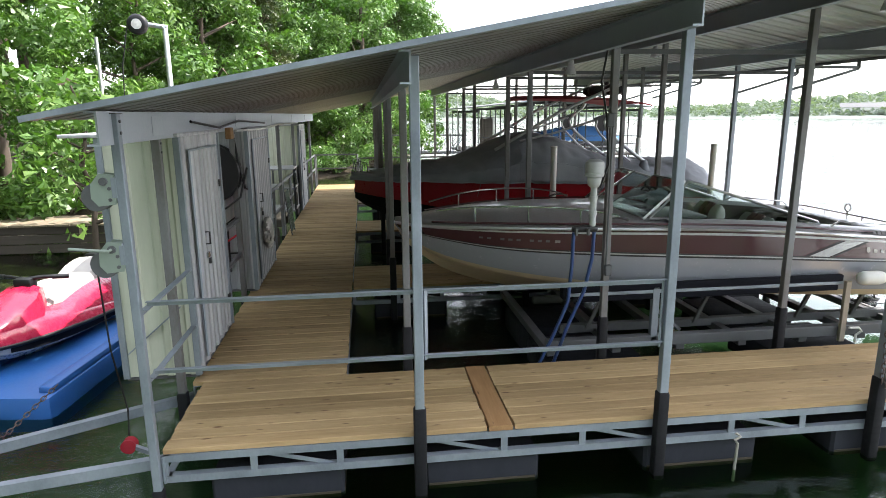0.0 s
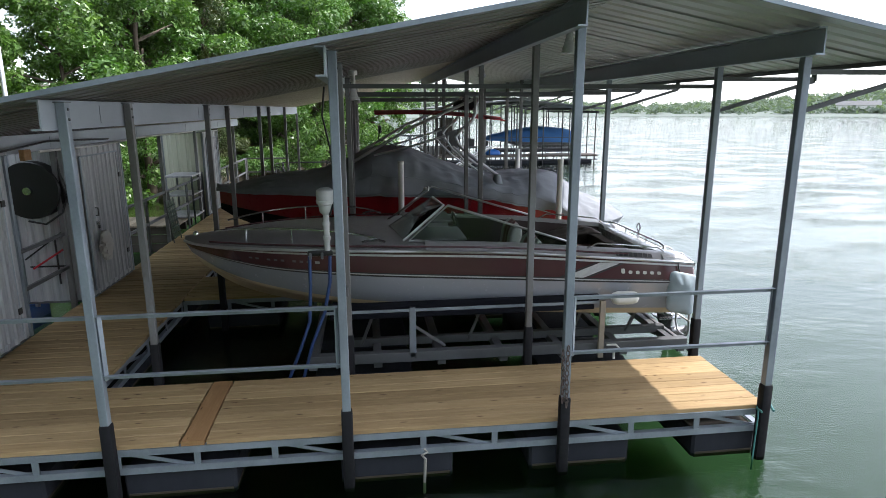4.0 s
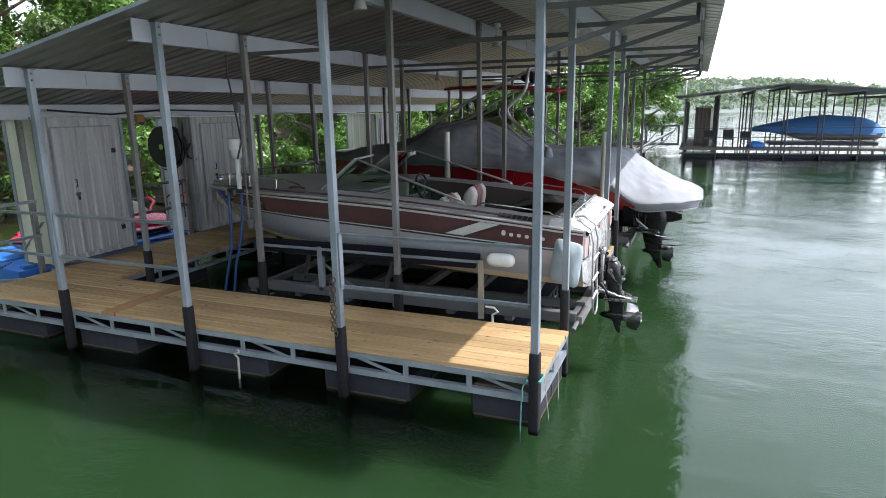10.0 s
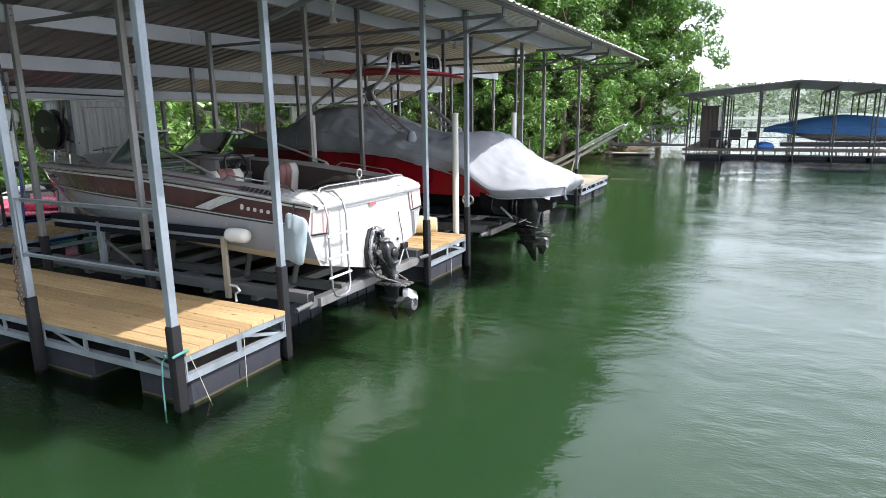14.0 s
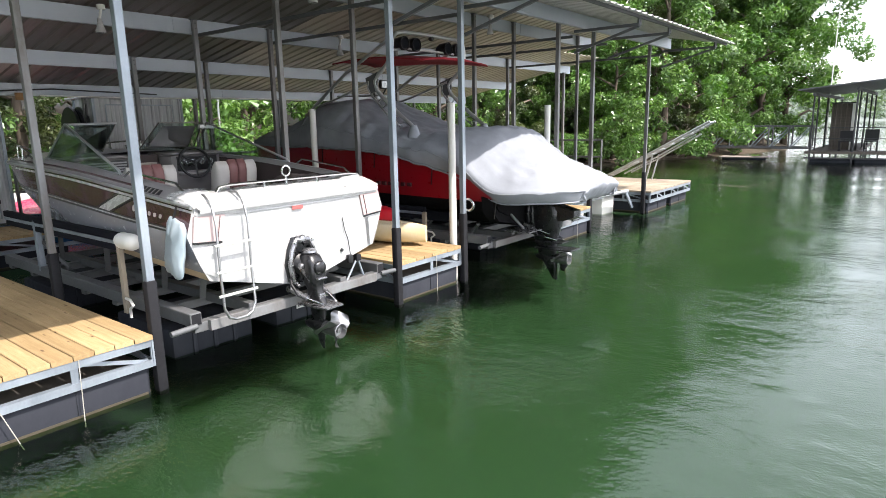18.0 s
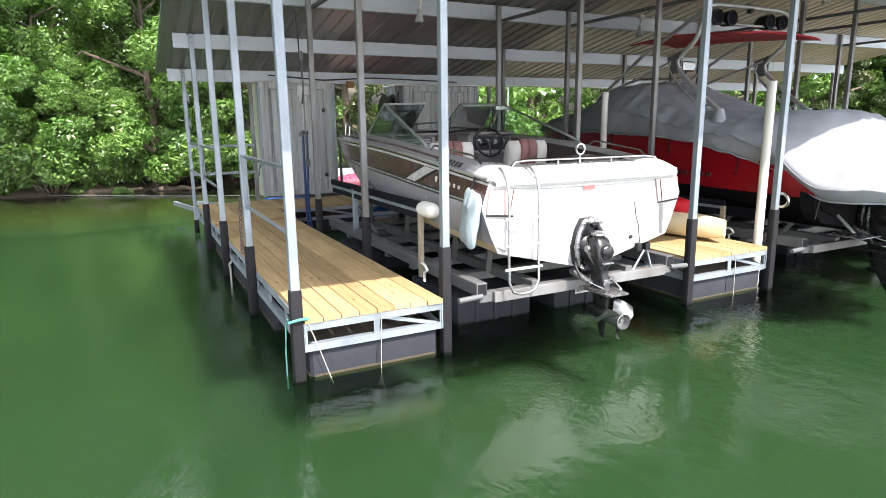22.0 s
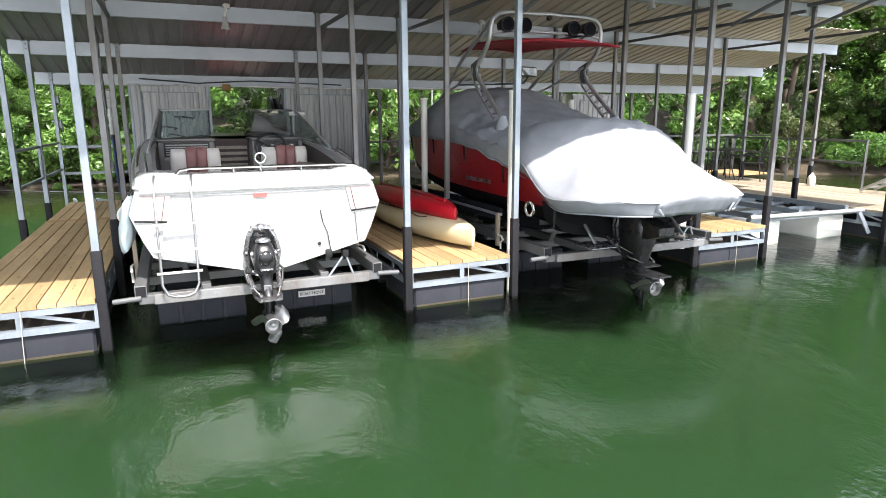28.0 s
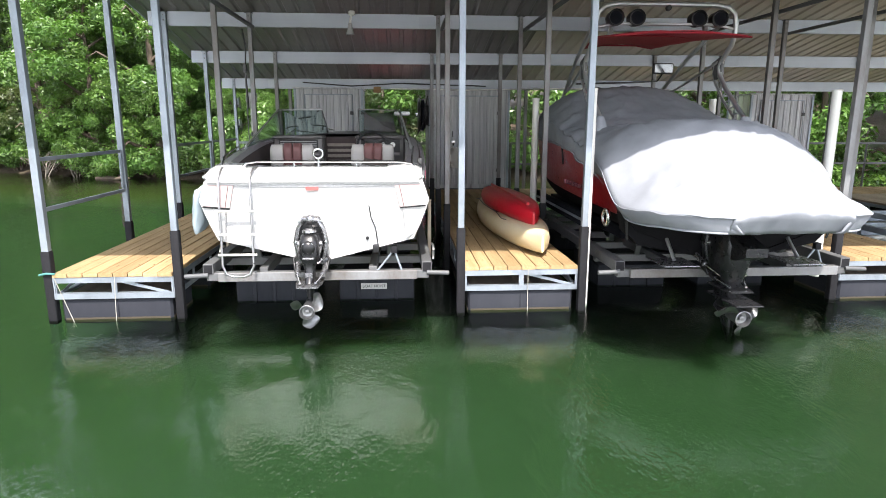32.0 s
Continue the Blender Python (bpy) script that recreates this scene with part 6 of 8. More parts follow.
# ---- boat hoists ----
def hoist(yc, half, x0, x1, bunk_z, label, sign, back=0.0):
    h = thing("boat_hoist", ((x0 + x1) / 2, yc, -0.2), label, "boat hoist", "boat hoists")
    z = 0.44
    for s in (-1, 1):
        y = yc + s * half
        part("side_rail", Mesh().box(x0, x1, y - 0.05, y + 0.05, z, z + 0.11, 0.008), SHADED_HOIST_STEEL, h)
        # thin dark plate on the solid end imitates the shade inside an open tube
        part("rail_end", Mesh().box(x1 + 0.0005, x1 + 0.003, y - 0.040, y + 0.040, z + 0.010, z + 0.100), SLEEVE, h, "dark plate in place of the tube's shaded inside")
        part("inner_rail", Mesh().box(x0 + 0.3, x1, yc + s * half * 0.5 - 0.04, yc + s * half * 0.5 + 0.04, z - 0.02, z + 0.07, 0.006), SHADED_HOIST_STEEL, h)
        yb = yc + s * (half - 0.22)
        bunk = part("bunk", Mesh().box(x0 + 0.25, x1 - 0.8, yb - s * 0.12 - 0.06, yb - s * 0.12 + 0.06, bunk_z, bunk_z + 0.14, 0.02), NAVY, h, "black carpeted bunk board", 40)
        guide = part("guide_bunk", Mesh().box(x0 + 0.2, x1 - 1.05, yc + s * (half + 0.02) - 0.03, yc + s * (half + 0.02) + 0.03, bunk_z + 0.17, bunk_z + 0.24, 0.012), NAVY, h, "black side guide", 40)
        part("guide_pad", Mesh().box(x0 + 0.25, x1 - 1.1, yc + s * (half + 0.02) - 0.028, yc + s * (half + 0.02) + 0.028, bunk_z + 0.075, bunk_z + 0.132, 0.01), NAVY, guide, "", 40)
        part("guide_rail", Mesh().box(x0 + 0.2, x1 - 1.05, yc + s * (half + 0.02) - 0.025, yc + s * (half + 0.02) + 0.025, bunk_z + 0.135, bunk_z + 0.168, 0.004), GALV, guide)
        part("stern_stake", Mesh().box(x1 - 1.05, x1 - 0.99, y + s * 0.075 - 0.02, y + s * 0.075 + 0.02, z - 0.05, bunk_z + 0.18, 0.005), POST_WOOD, h, "weathered wooden guide stake")
        part("hook", Mesh().tube([(x1 - 0.96, y + s * 0.10, z + 0.10), (x1 - 0.86, y + s * 0.11, z + 0.10), (x1 - 0.82, y + s * 0.11, z + 0.06), (x1 - 0.88, y + s * 0.11, z + 0.02), (x1 - 0.88, y + s * 0.11, z - 0.06)], 0.013, 7), PVC, h, "white bent hook", 60)
        for x in (x0 + 1.1,):
            part("guide_post", Mesh().box(x - 0.035, x + 0.035, y + s * 0.02 - 0.03, y + s * 0.02 + 0.03, z + 0.05, bunk_z + 0.2, 0.006), GALV, h)
            part("guide_brace", Mesh().bar((x, y, bunk_z - 0.02), (x + 0.36, y - s * 0.12, z + 0.1), 0.03, 0.03), SHADED_HOIST_STEEL, h)
        for x in (x0 + 0.7, x0 + 1.9, x0 + 3.1, x1 - 0.4):
            part("bunk_bracket", Mesh().bar((x, yb - s * 0.12, bunk_z + 0.01), (x - 0.14, yb - s * 0.16, z + 0.06), 0.05, 0.03), SHADED_HOIST_STEEL, h)
        for x in (x0 + 0.4, x1 - 0.9 - back):
            tank = Mesh().box(x - 0.7 + 0.35, x + 0.7, yc + s * half * 0.52 - 0.42, yc + s * half * 0.52 + 0.40, -0.04, 0.25, 0.03)
            tp = part("tank", tank, FLOAT, h, "black flotation tank", 40)
            for k in range(1, 4):
                yy = yc + s * half * 0.52 - 0.42 + 0.205 * k
                part("tank_rib", Mesh().box(x + 0.69, x + 0.715, yy - 0.02, yy + 0.02, -0.03, 0.23, 0.006), FLOAT, tp)
        # swing arms at the stern
        part("swing_arm", Mesh().tube([(x1 + 0.0, yc + s * half, z + 0.0), (x1, yc + s * (half + 0.22), z - 0.01)], 0.024, 10), GALV_DARK, h, "", 60)
        if s > 0:
            for dy, dz in ((-0.17, 0.02), (0.08, 0.0)):
                part("arm_link", Mesh().tube([(x1, yc + half - 0.32 + dy, z + dz), (x1 - 0.01, yc + half - 0.32, z + 0.23)], 0.011, 7), GALV, h, "", 60)
            part("arm_pivot", Mesh().box(x1 - 0.04, x1 + 0.02, yc + half - 0.35, yc + half - 0.29, z + 0.20, z + 0.27, 0.008), SLEEVE, h, "dark pivot bracket", 40)
    for k in range(7):
        x = lerp(x0 + 0.05, x1 - 0.05, k / 6)
        part("cross_beam", Mesh().box(x - 0.045, x + 0.045, yc - half - 0.02, yc + half + 0.02, z - 0.06, z + 0.02, 0.006), SHADED_HOIST_STEEL, h)
    part("end_channel", Mesh().box(x1 - 0.01, x1 + 0.04, yc - half + 0.1, yc + half - 0.1, z - 0.06, z + 0.03, 0.006), GALV_OLD, h, "dull galvanised rear channel")
    if sign:
        sg = part("sign", Mesh().box(x1 - 0.175 - back, x1 - 0.168 - back, yc + 0.37, yc + 0.65, 0.12, 0.185, 0.002), WHITE_GEL, h, "small white sign reading BOAT HOIST")
        txt = bpy.data.curves.new("sign_text", "FONT")
        txt.body, txt.size, txt.align_x, txt.align_y = "BOAT HOIST", 0.043, "CENTER", "CENTER"
        txt.extrude = 0.001
        txt.materials.append(BLACK)
        to = new("sign_text", txt)
        to.parent = sg
        to.matrix_basis = Matrix.Translation(Vector((x1 - 0.164 - back, yc + 0.51, 0.152)) - BASE[sg.name]) @ pose(0, 0, 0, 90, 0, 90)
    return h


hoist(B1Y, 1.06, 1.95, 6.12, 0.86, "galvanised boat hoist with black tanks under the motor boat", True, 0.4)
hoist(10.93, 1.18, 1.9, 6.22, 0.62, "galvanised boat hoist under the covered red boat", False, 0.9)


# ---- the covered red boat ----
B2Y = 10.80
B2END = 7.3
TOP = [(0.0, 1.755), (0.5, 1.80), (1.1, 1.91), (1.7, 1.97), (2.2, 2.14), (2.72, 2.36), (3.3, 2.37), (3.8, 2.20), (4.2, 2.04), (4.7, 1.91), (5.1, 1.89), (5.8, 1.93), (6.08, 1.88), (6.3, 1.73), (6.6, 1.53), (6.9, 1.40), (7.15, 1.27), (7.3, 1.17)]
WIDE = [(0.0, 0.03), (0.4, 0.38), (1.0, 0.72), (2.0, 1.02), (3.2, 1.14), (5.0, 1.18), (6.0, 1.18), (6.4, 1.15), (6.7, 1.07), (6.95, 0.95), (7.15, 0.78), (7.3, 0.52)]
SKIRT = [(0.0, 1.66), (1.0, 1.67), (2.5, 1.66), (4.0, 1.62), (4.73, 1.555), (5.36, 1.42), (5.93, 1.25), (6.17, 1.09), (6.40, 0.98), (6.85, 0.985), (7.3, 1.0)]
red_boat = thing("covered_boat", (3.4, B2Y, 0.5), "red wake boat under a grey canvas cover on its hoist", "boat")
rows = []
for i in range(141):
    x = B2END * i / 140
    top, hb, sk = curve(TOP, x), max(0.02, curve(WIDE, x)), curve(SKIRT, x)
    row = []
    for k in range(-32, 33):
        t = abs(k) / 32
        aft_part = min(1, max(0, (x - 5.2) / 0.9))
        edge = lerp(lerp(top, sk, 0.55), min(top - 0.04, sk + 0.135), aft_part)
        if t < 0.8:
            u = t / 0.8
            b = hb * u
            z = lerp(top, edge, u ** lerp(3.4, 2.0, aft_part))
        else:
            u = (t - 0.8) / 0.2
            b = hb * (1 + 0.015 * math.sin(u * 3)) + 0.012 * u - 0.12 * u * aft_part
            z = lerp(edge, sk, u)
        sgn = 1 if k >= 0 else -1
        side = min(1, t * 1.6)
        f1 = noise.noise((x * 3.2 + 0.5 * b * sgn, b * sgn * 0.7, 11.0))
        f2 = noise.noise((x * 7.5 - 1.0 * b * sgn, b * sgn * 1.1, 5.0))
        fold = side * (0.034 * (abs(f1) * 2 - 0.5) + 0.016 * f2) + 0.025 * noise.noise((x * 1.3, b * sgn * 1.7, 7.0))
        fold += 0.018 * noise.noise((b * sgn * 5.5 + 0.6 * x, x * 1.1, 21.0)) * min(1, max(0, (x - 5.3) / 1.3))
        f3 = noise.noise((x * 5.0 + 2.2 * b * sgn, b * sgn * 6.0 - x, 31.0))
        f4 = noise.noise((x * 13.0 - 4.0 * b * sgn, b * sgn * 4.0, 41.0))
        fold += 0.022 * (0.35 - abs(f3)) + 0.009 * f4
        f5 = noise.noise((x * 1.7 + 2.6 * b * sgn, b * sgn * 3.4 - x * 0.8, 51.0))
        f6 = noise.noise((x * 2.3 - 1.9 * b * sgn, b * sgn * 4.6 + x * 0.6, 61.0))
        fold += 0.020 * max(0, 1 - 5 * abs(f5)) + 0.014 * max(0, 1 - 6 * abs(f6))
        hang = (0.030 * noise.noise((x * 4.0, sgn * 3.0, z * 0.8)) + 0.016 * noise.noise((x * 9.0, sgn * 5.0, z * 1.5))) * max(0, t - 0.7) * 3.3
        hang *= lerp(1, 0.45, aft_part)
        row.append((x - 0.03 * (t > 0.8), B2Y + sgn * (b + hang), z + fold * (lerp(1, 0.3, aft_part * min(1, max(0, t - 0.62) * 6)) if t < 0.95 else lerp(0.4, 0.15, aft_part))))
    rows.append(row[::-1])
cover = Mesh().loft(rows, False)
last = rows[-1]
tail = []
for j in range(6):
    s = j / 5
    tail.append([(p[0] + 0.03 * min(1, 4 * s) - 0.14 * s + 0.022 * s * noise.noise((i * 0.30, 1.5, s)), B2Y + (p[1] - B2Y) * (1 + 0.02 * math.sin(math.pi * s)), lerp(p[2], 0.985 + 0.008 * noise.noise((i * 0.12, 1.0, 2.0)), s)) for i, p in enumerate(last)])
cover.loft(tail, False)
seams = [[Vector(p) + Vector((0, 0, 0.006)) for p in rows[i]] for i in (52,)]
seams += [[Vector(r[k]) + Vector((0, (0.006 if r[k][1] > B2Y else -0.006), 0.006)) for r in rows[4:138]] for k in (6, 58)]
hem = [[Vector(r[k]) + Vector((0, (0.008 if r[k][1] > B2Y else -0.008), 0.0)) for r in rows[2:140]] for k in (0, 64)]
cover_ob = part("canvas_cover", cover, COVER, red_boat, "wrinkled grey canvas boat cover", 60)
sol = cover_ob.modifiers.new("thickness", "SOLIDIFY")
sol.thickness = 0.006
for pts in seams:
    part("seam", Mesh().tube(pts, 0.005, 5), COVER, cover_ob, "", 60)
for pts in hem:
    part("hem", Mesh().tube(pts, 0.010, 6), COVER, cover_ob, "", 60)
for sgn in (0, 64):
    for i in (40, 62, 84, 104, 122):
        p = Vector(rows[i][sgn])
        q = Vector((p.x - 0.05, B2Y + (p.y - B2Y) * 0.97, p.z - 0.22))
        part("tie_strap", Mesh().bar(p, q, 0.022, 0.004, (1, 0, 0)), BLACK, cover_ob)
for s in (-1, 1):
    side_rows, low_rows = [], []
    for i in range(41):
        x = 0.05 + 6.25 * i / 40
        hb, sk = max(0.02, curve(WIDE, x)) * 0.975, curve(SKIRT, x) + 0.05
        low = lerp(1.35, 0.86, min(1, x / 3.2) ** 0.7)
        ch = lerp(0.02, 0.90, min(1, x / 3.4) ** 0.8) * hb / max(hb, 0.4)
        keel = lerp(1.45, 0.52, min(1, x / 2.6) ** 0.55)
        low = max(low, keel)
        mid = max(low + 0.01, curve([(0, 1.46), (1.0, 1.32), (2.0, 1.16), (3.2, 1.04), (6.5, 0.98)], x))
        r1 = [(x, B2Y + s * lerp(hb * 0.9, hb, t), lerp(mid, max(sk, mid + 0.01), t)) for t in (0, 0.5, 1)]
        r2 = [(x, B2Y, keel), (x, B2Y + s * hb * 0.45, lerp(keel, low, 0.55)), (x, B2Y + s * hb * 0.82, low), (x, B2Y + s * hb * 0.9, mid)]
        side_rows.append(r1 if s < 0 else r1[::-1])
        low_rows.append(r2 if s < 0 else r2[::-1])
    part("hull_side", Mesh().loft(side_rows, False), RED_GEL, red_boat, "glossy red hull side", 40)
    part("hull_bottom", Mesh().loft(low_rows, False), HULL_BLACK, red_boat, "black hull bottom", 40)
    ex = Mesh().tube([(5.95 + 0.085 * math.cos(a), B2Y + s * 1.13, 0.95 + 0.075 * math.sin(a)) for a in [k * math.tau / 18 for k in range(18)]], 0.022, 7, True)
    part("exhaust_ring", ex, CHROME, red_boat, "chrome exhaust ring", 60)
    for k in range(6):
        x = 4.3 + 0.12 * k
        part("lettering_bar", Mesh().box(x, x + 0.07, B2Y + s * 1.118 - 0.012, B2Y + s * 1.118 + 0.012, 1.14, 1.19), MAROON, red_boat)
part("stern", Mesh().loft([[(6.12 + 0.16 * t, B2Y + y * 0.95, z) for y, z in ((-1.14, 1.06), (-1.10, 0.86), (-0.95, 0.72), (0.0, 0.54), (0.95, 0.72), (1.10, 0.86), (1.14, 1.06))] for t in (0, 1)], True, True), HULL_BLACK, red_boat, "black stern", 40)
for dy, tz in ((-0.62, 0.58), (0.62, 0.58)):
    part("trim_plate", Mesh().box(6.28, 6.66, B2Y + dy - 0.17, B2Y + dy + 0.17, tz, tz + 0.012, 0.004), WORN, red_boat, "aluminium trim plate")
    part("trim_cylinder", Mesh().tube([(6.28, B2Y + dy, 0.78), (6.48, B2Y + dy, 0.61)], 0.018, 10), ALU, red_boat, "", 60)
big_drive = stern_drive(red_boat, 6.32, 10.68, 0.20, DRIVE, DRIVE)
grow = Vector((6.32, 10.68, 0.78)) - BASE[red_boat.name]
for ob in [big_drive] + big_drive.children_recursive:
    for vert in ob.data.vertices:
        vert.co = grow + (vert.co - grow) * 1.1
fin = []
for z, xa, xb, w in ((0.94, 6.30, 6.70, 0.15), (0.80, 6.30, 6.78, 0.16), (0.66, 6.32, 6.78, 0.15), (0.52, 6.36, 6.74, 0.12), (0.36, 6.38, 6.70, 0.075), (0.18, 6.44, 6.70, 0.055), (0.0, 6.56, 6.71, 0.035), (-0.16, 6.66, 6.72, 0.012)):
    m, hl = (xa + xb) / 2, (xb - xa) / 2
    fin.append([(m + hl * c * abs(c) ** -0.4, 10.68 + w * q * abs(q) ** -0.3, z) for c, q in [(math.cos(a), math.sin(a)) for a in [0.13 + k * math.tau / 16 for k in range(16)]]])
shroud = part("drive_shroud", Mesh().loft(fin[::-1], True, True), DRIVE, red_boat, "black drive housing and leg", 40)
part("cavitation_plate", Mesh().box(6.42, 6.98, 10.55, 10.81, 0.275, 0.292, 0.006), DRIVE, shroud)
part("platform_bracket", Mesh().loft([[(x, 10.68 + dy, z) for dy, z in ((-0.10, zl), (0.10, zl), (0.10, zh), (-0.10, zh))] for x, zl, zh in ((6.62, 0.66, 0.92), (6.84, 0.68, 0.86), (7.0, 0.74, 0.82))], True, True), DRIVE, shroud)
for dy in (-0.2, 0.2):
    part("trim_ram", Mesh().tube([(6.30, 10.68 + dy, 0.62), (6.46, 10.68 + dy * 0.9, 0.56)], 0.026, 10), WORN, shroud, "silver trim ram", 60)
    part("ram_rod", Mesh().tube([(6.46, 10.68 + dy * 0.9, 0.56), (6.66, 10.68 + dy * 0.6, 0.49)], 0.012, 8), CHROME, shroud, "", 60)
# tower
TY = 10.80
tower = part("tower", Mesh().tube([(4.44, TY - 0.87, 2.94), (4.46, TY - 0.865, 3.08), (4.46, TY - 0.84, 3.19), (4.46, TY - 0.76, 3.26), (4.46, TY - 0.6, 3.285), (4.46, TY, 3.29), (4.46, TY + 0.6, 3.285), (4.46, TY + 0.76, 3.26), (4.46, TY + 0.84, 3.19), (4.46, TY + 0.865, 3.08), (4.44, TY + 0.87, 2.94)], 0.030, 10), ALU, red_boat, "tubular aluminium wakeboard tower", 60)
part("speaker_bar", Mesh().tube([(4.44, TY - 0.86, 3.02), (4.46, TY - 0.6, 3.06), (4.46, TY + 0.6, 3.06), (4.44, TY + 0.86, 3.02)], 0.018, 8), ALU, tower, "", 60)
for s in (-1, 1):
    y = TY + s * 0.88
    part("tower_leg", Mesh().tube([(4.42, y - s * 0.06, 3.20), (3.4, y - s * 0.10, 2.76), (2.35, y - s * 0.16, 2.16)], 0.026, 8), ALU, tower, "", 60)
    part("tower_leg", Mesh().tube([(4.10, y - s * 0.02, 2.66), (3.3, y - s * 0.08, 2.42), (2.75, y - s * 0.10, 2.30)], 0.018, 8), ALU, tower, "", 60)
    part("tower_leg", Mesh().tube([(4.44, y - s * 0.01, 2.95), (4.38, y, 2.84), (4.20, y, 2.70), (4.12, y, 2.60), (4.16, y, 2.48), (4.34, y, 2.31), (4.62, y, 2.10), (4.86, y, 1.93)], 0.030, 10), ALU, tower, "", 60)
    part("tower_leg", Mesh().tube([(4.00, y, 2.62), (3.98, y, 2.52), (4.06, y, 2.40), (4.30, y, 2.17), (4.60, y, 1.95)], 0.018, 8), ALU, tower, "", 60)
    for k in range(5):
        t = 0.18 + 0.17 * k
        part("leg_rung", Mesh().tube([(lerp(4.16, 4.86, t), y, lerp(2.48, 1.93, t) + 0.02), (lerp(4.06, 4.60, t), y, lerp(2.40, 1.95, t) - 0.02)], 0.010, 6), ALU, tower)
    part("gusset", Mesh().add([(3.94, y - s * 0.012, 2.66), (4.20, y - s * 0.012, 2.74), (4.16, y - s * 0.012, 2.46), (4.02, y - s * 0.012, 2.44), (3.94, y + s * 0.012, 2.66), (4.20, y + s * 0.012, 2.74), (4.16, y + s * 0.012, 2.46), (4.02, y + s * 0.012, 2.44)], [(0, 1, 2, 3), (7, 6, 5, 4), (0, 4, 5, 1), (1, 5, 6, 2), (2, 6, 7, 3), (3, 7, 4, 0)]), GALV_DARK, tower, "dark hinge plate")
    part("leg_boot", Mesh().lathe([(0.10, 0.0), (0.085, 0.05), (0.065, 0.12), (0.045, 0.17)], (4.84, y, 1.80), "z", 14), COVER, tower, "grey canvas boot round the leg", 60)
    for k, dy in enumerate((0.38, 0.64)):
        pod = part("speaker", Mesh().lathe([(0.0, -0.15), (0.05, -0.14), (0.088, -0.07), (0.098, 0.06), (0.098, 0.08), (0.088, 0.082), (0.078, 0.06), (0.0, 0.045)], (4.44, TY + s * dy, 3.125), "x", 20), BLACK, tower, "round black tower speaker", 40)
        part("speaker_cone", Mesh().lathe([(0.0, 0.0), (0.045, 0.005), (0.074, 0.025)], (4.48, TY + s * dy, 3.125), "x", 16), NAVY, pod, "", 50)
part("tow_pylon", Mesh().lathe([(0.02, -0.03), (0.035, 0.0), (0.03, 0.04)], (4.47, TY, 3.24), "x", 12), BLACK, tower, "", 50)
bim = []
for i in range(11):
    t = i / 10
    x, hw = lerp(2.80, 4.98, t), lerp(0.50, 0.80, min(1, t * 1.5))
    bim.append([(x + 0.02 * math.sin(k), TY + hw * k / 10, lerp(2.97, 2.86, t) + 0.05 * math.sin(math.pi * t) + 0.06 * (1 - (abs(k) / 10) ** 2) + 0.010 * noise.noise((x * 3, k * 0.7, 1))) for k in range(-10, 11)][::-1])
bo = part("bimini_top", Mesh().loft(bim, False), RED_CLOTH, red_boat, "dark red canvas bimini top", 80)
bs = bo.modifiers.new("thickness", "SOLIDIFY")
bs.thickness = 0.012
for x, hw, z in ((2.82, 0.50, 2.965), (3.9, 0.76, 2.96), (4.96, 0.80, 2.855)):
    part("bimini_bow", Mesh().tube([(x, TY - hw, z), (x, TY - 0.5 * hw, z + 0.04), (x, TY + 0.5 * hw, z + 0.04), (x, TY + hw, z)], 0.011, 6), RED_CLOTH, bo, "", 60)
mir = part("tower_mirror", Mesh().box(2.86, 2.92, 11.30, 11.62, 2.60, 2.76, 0.03), BLACK, red_boat, "wide tower mirror in a black frame", 40)
part("mirror_glass", Mesh().box(2.921, 2.926, 11.325, 11.595, 2.62, 2.74, 0.002), MIRROR, mir)
part("mirror_arm", Mesh().tube([(2.88, 11.46, 2.60), (2.86, 11.40, 2.50), (3.0, 10.9, 2.47), (3.12, 10.1, 2.44)], 0.012, 6), BLACK, mir, "", 60)


# ---- guide poles, kayaks and things on the fingers ----
def pole(x, y, z0, z1, r=0.048):
    me = Mesh().lathe([(r, 0), (r, z1 - z0 - 0.02), (r + 0.006, z1 - z0 - 0.02), (r + 0.006, z1 - z0 - 0.005), (r * 0.8, z1 - z0), (0, z1 - z0)], (x, y, z0), "z", 18)
    single("guide_pole", me, PVC, "white PVC guide pole at the side of a boat slip", "pole", "guide poles", smooth=50)


for x, y in ((5.82, 9.51), (3.17, 9.52), (5.74, 12.14), (3.10, 12.16)):
    pole(x, y, 0.24 if y > 12 else -0.03, 2.24)


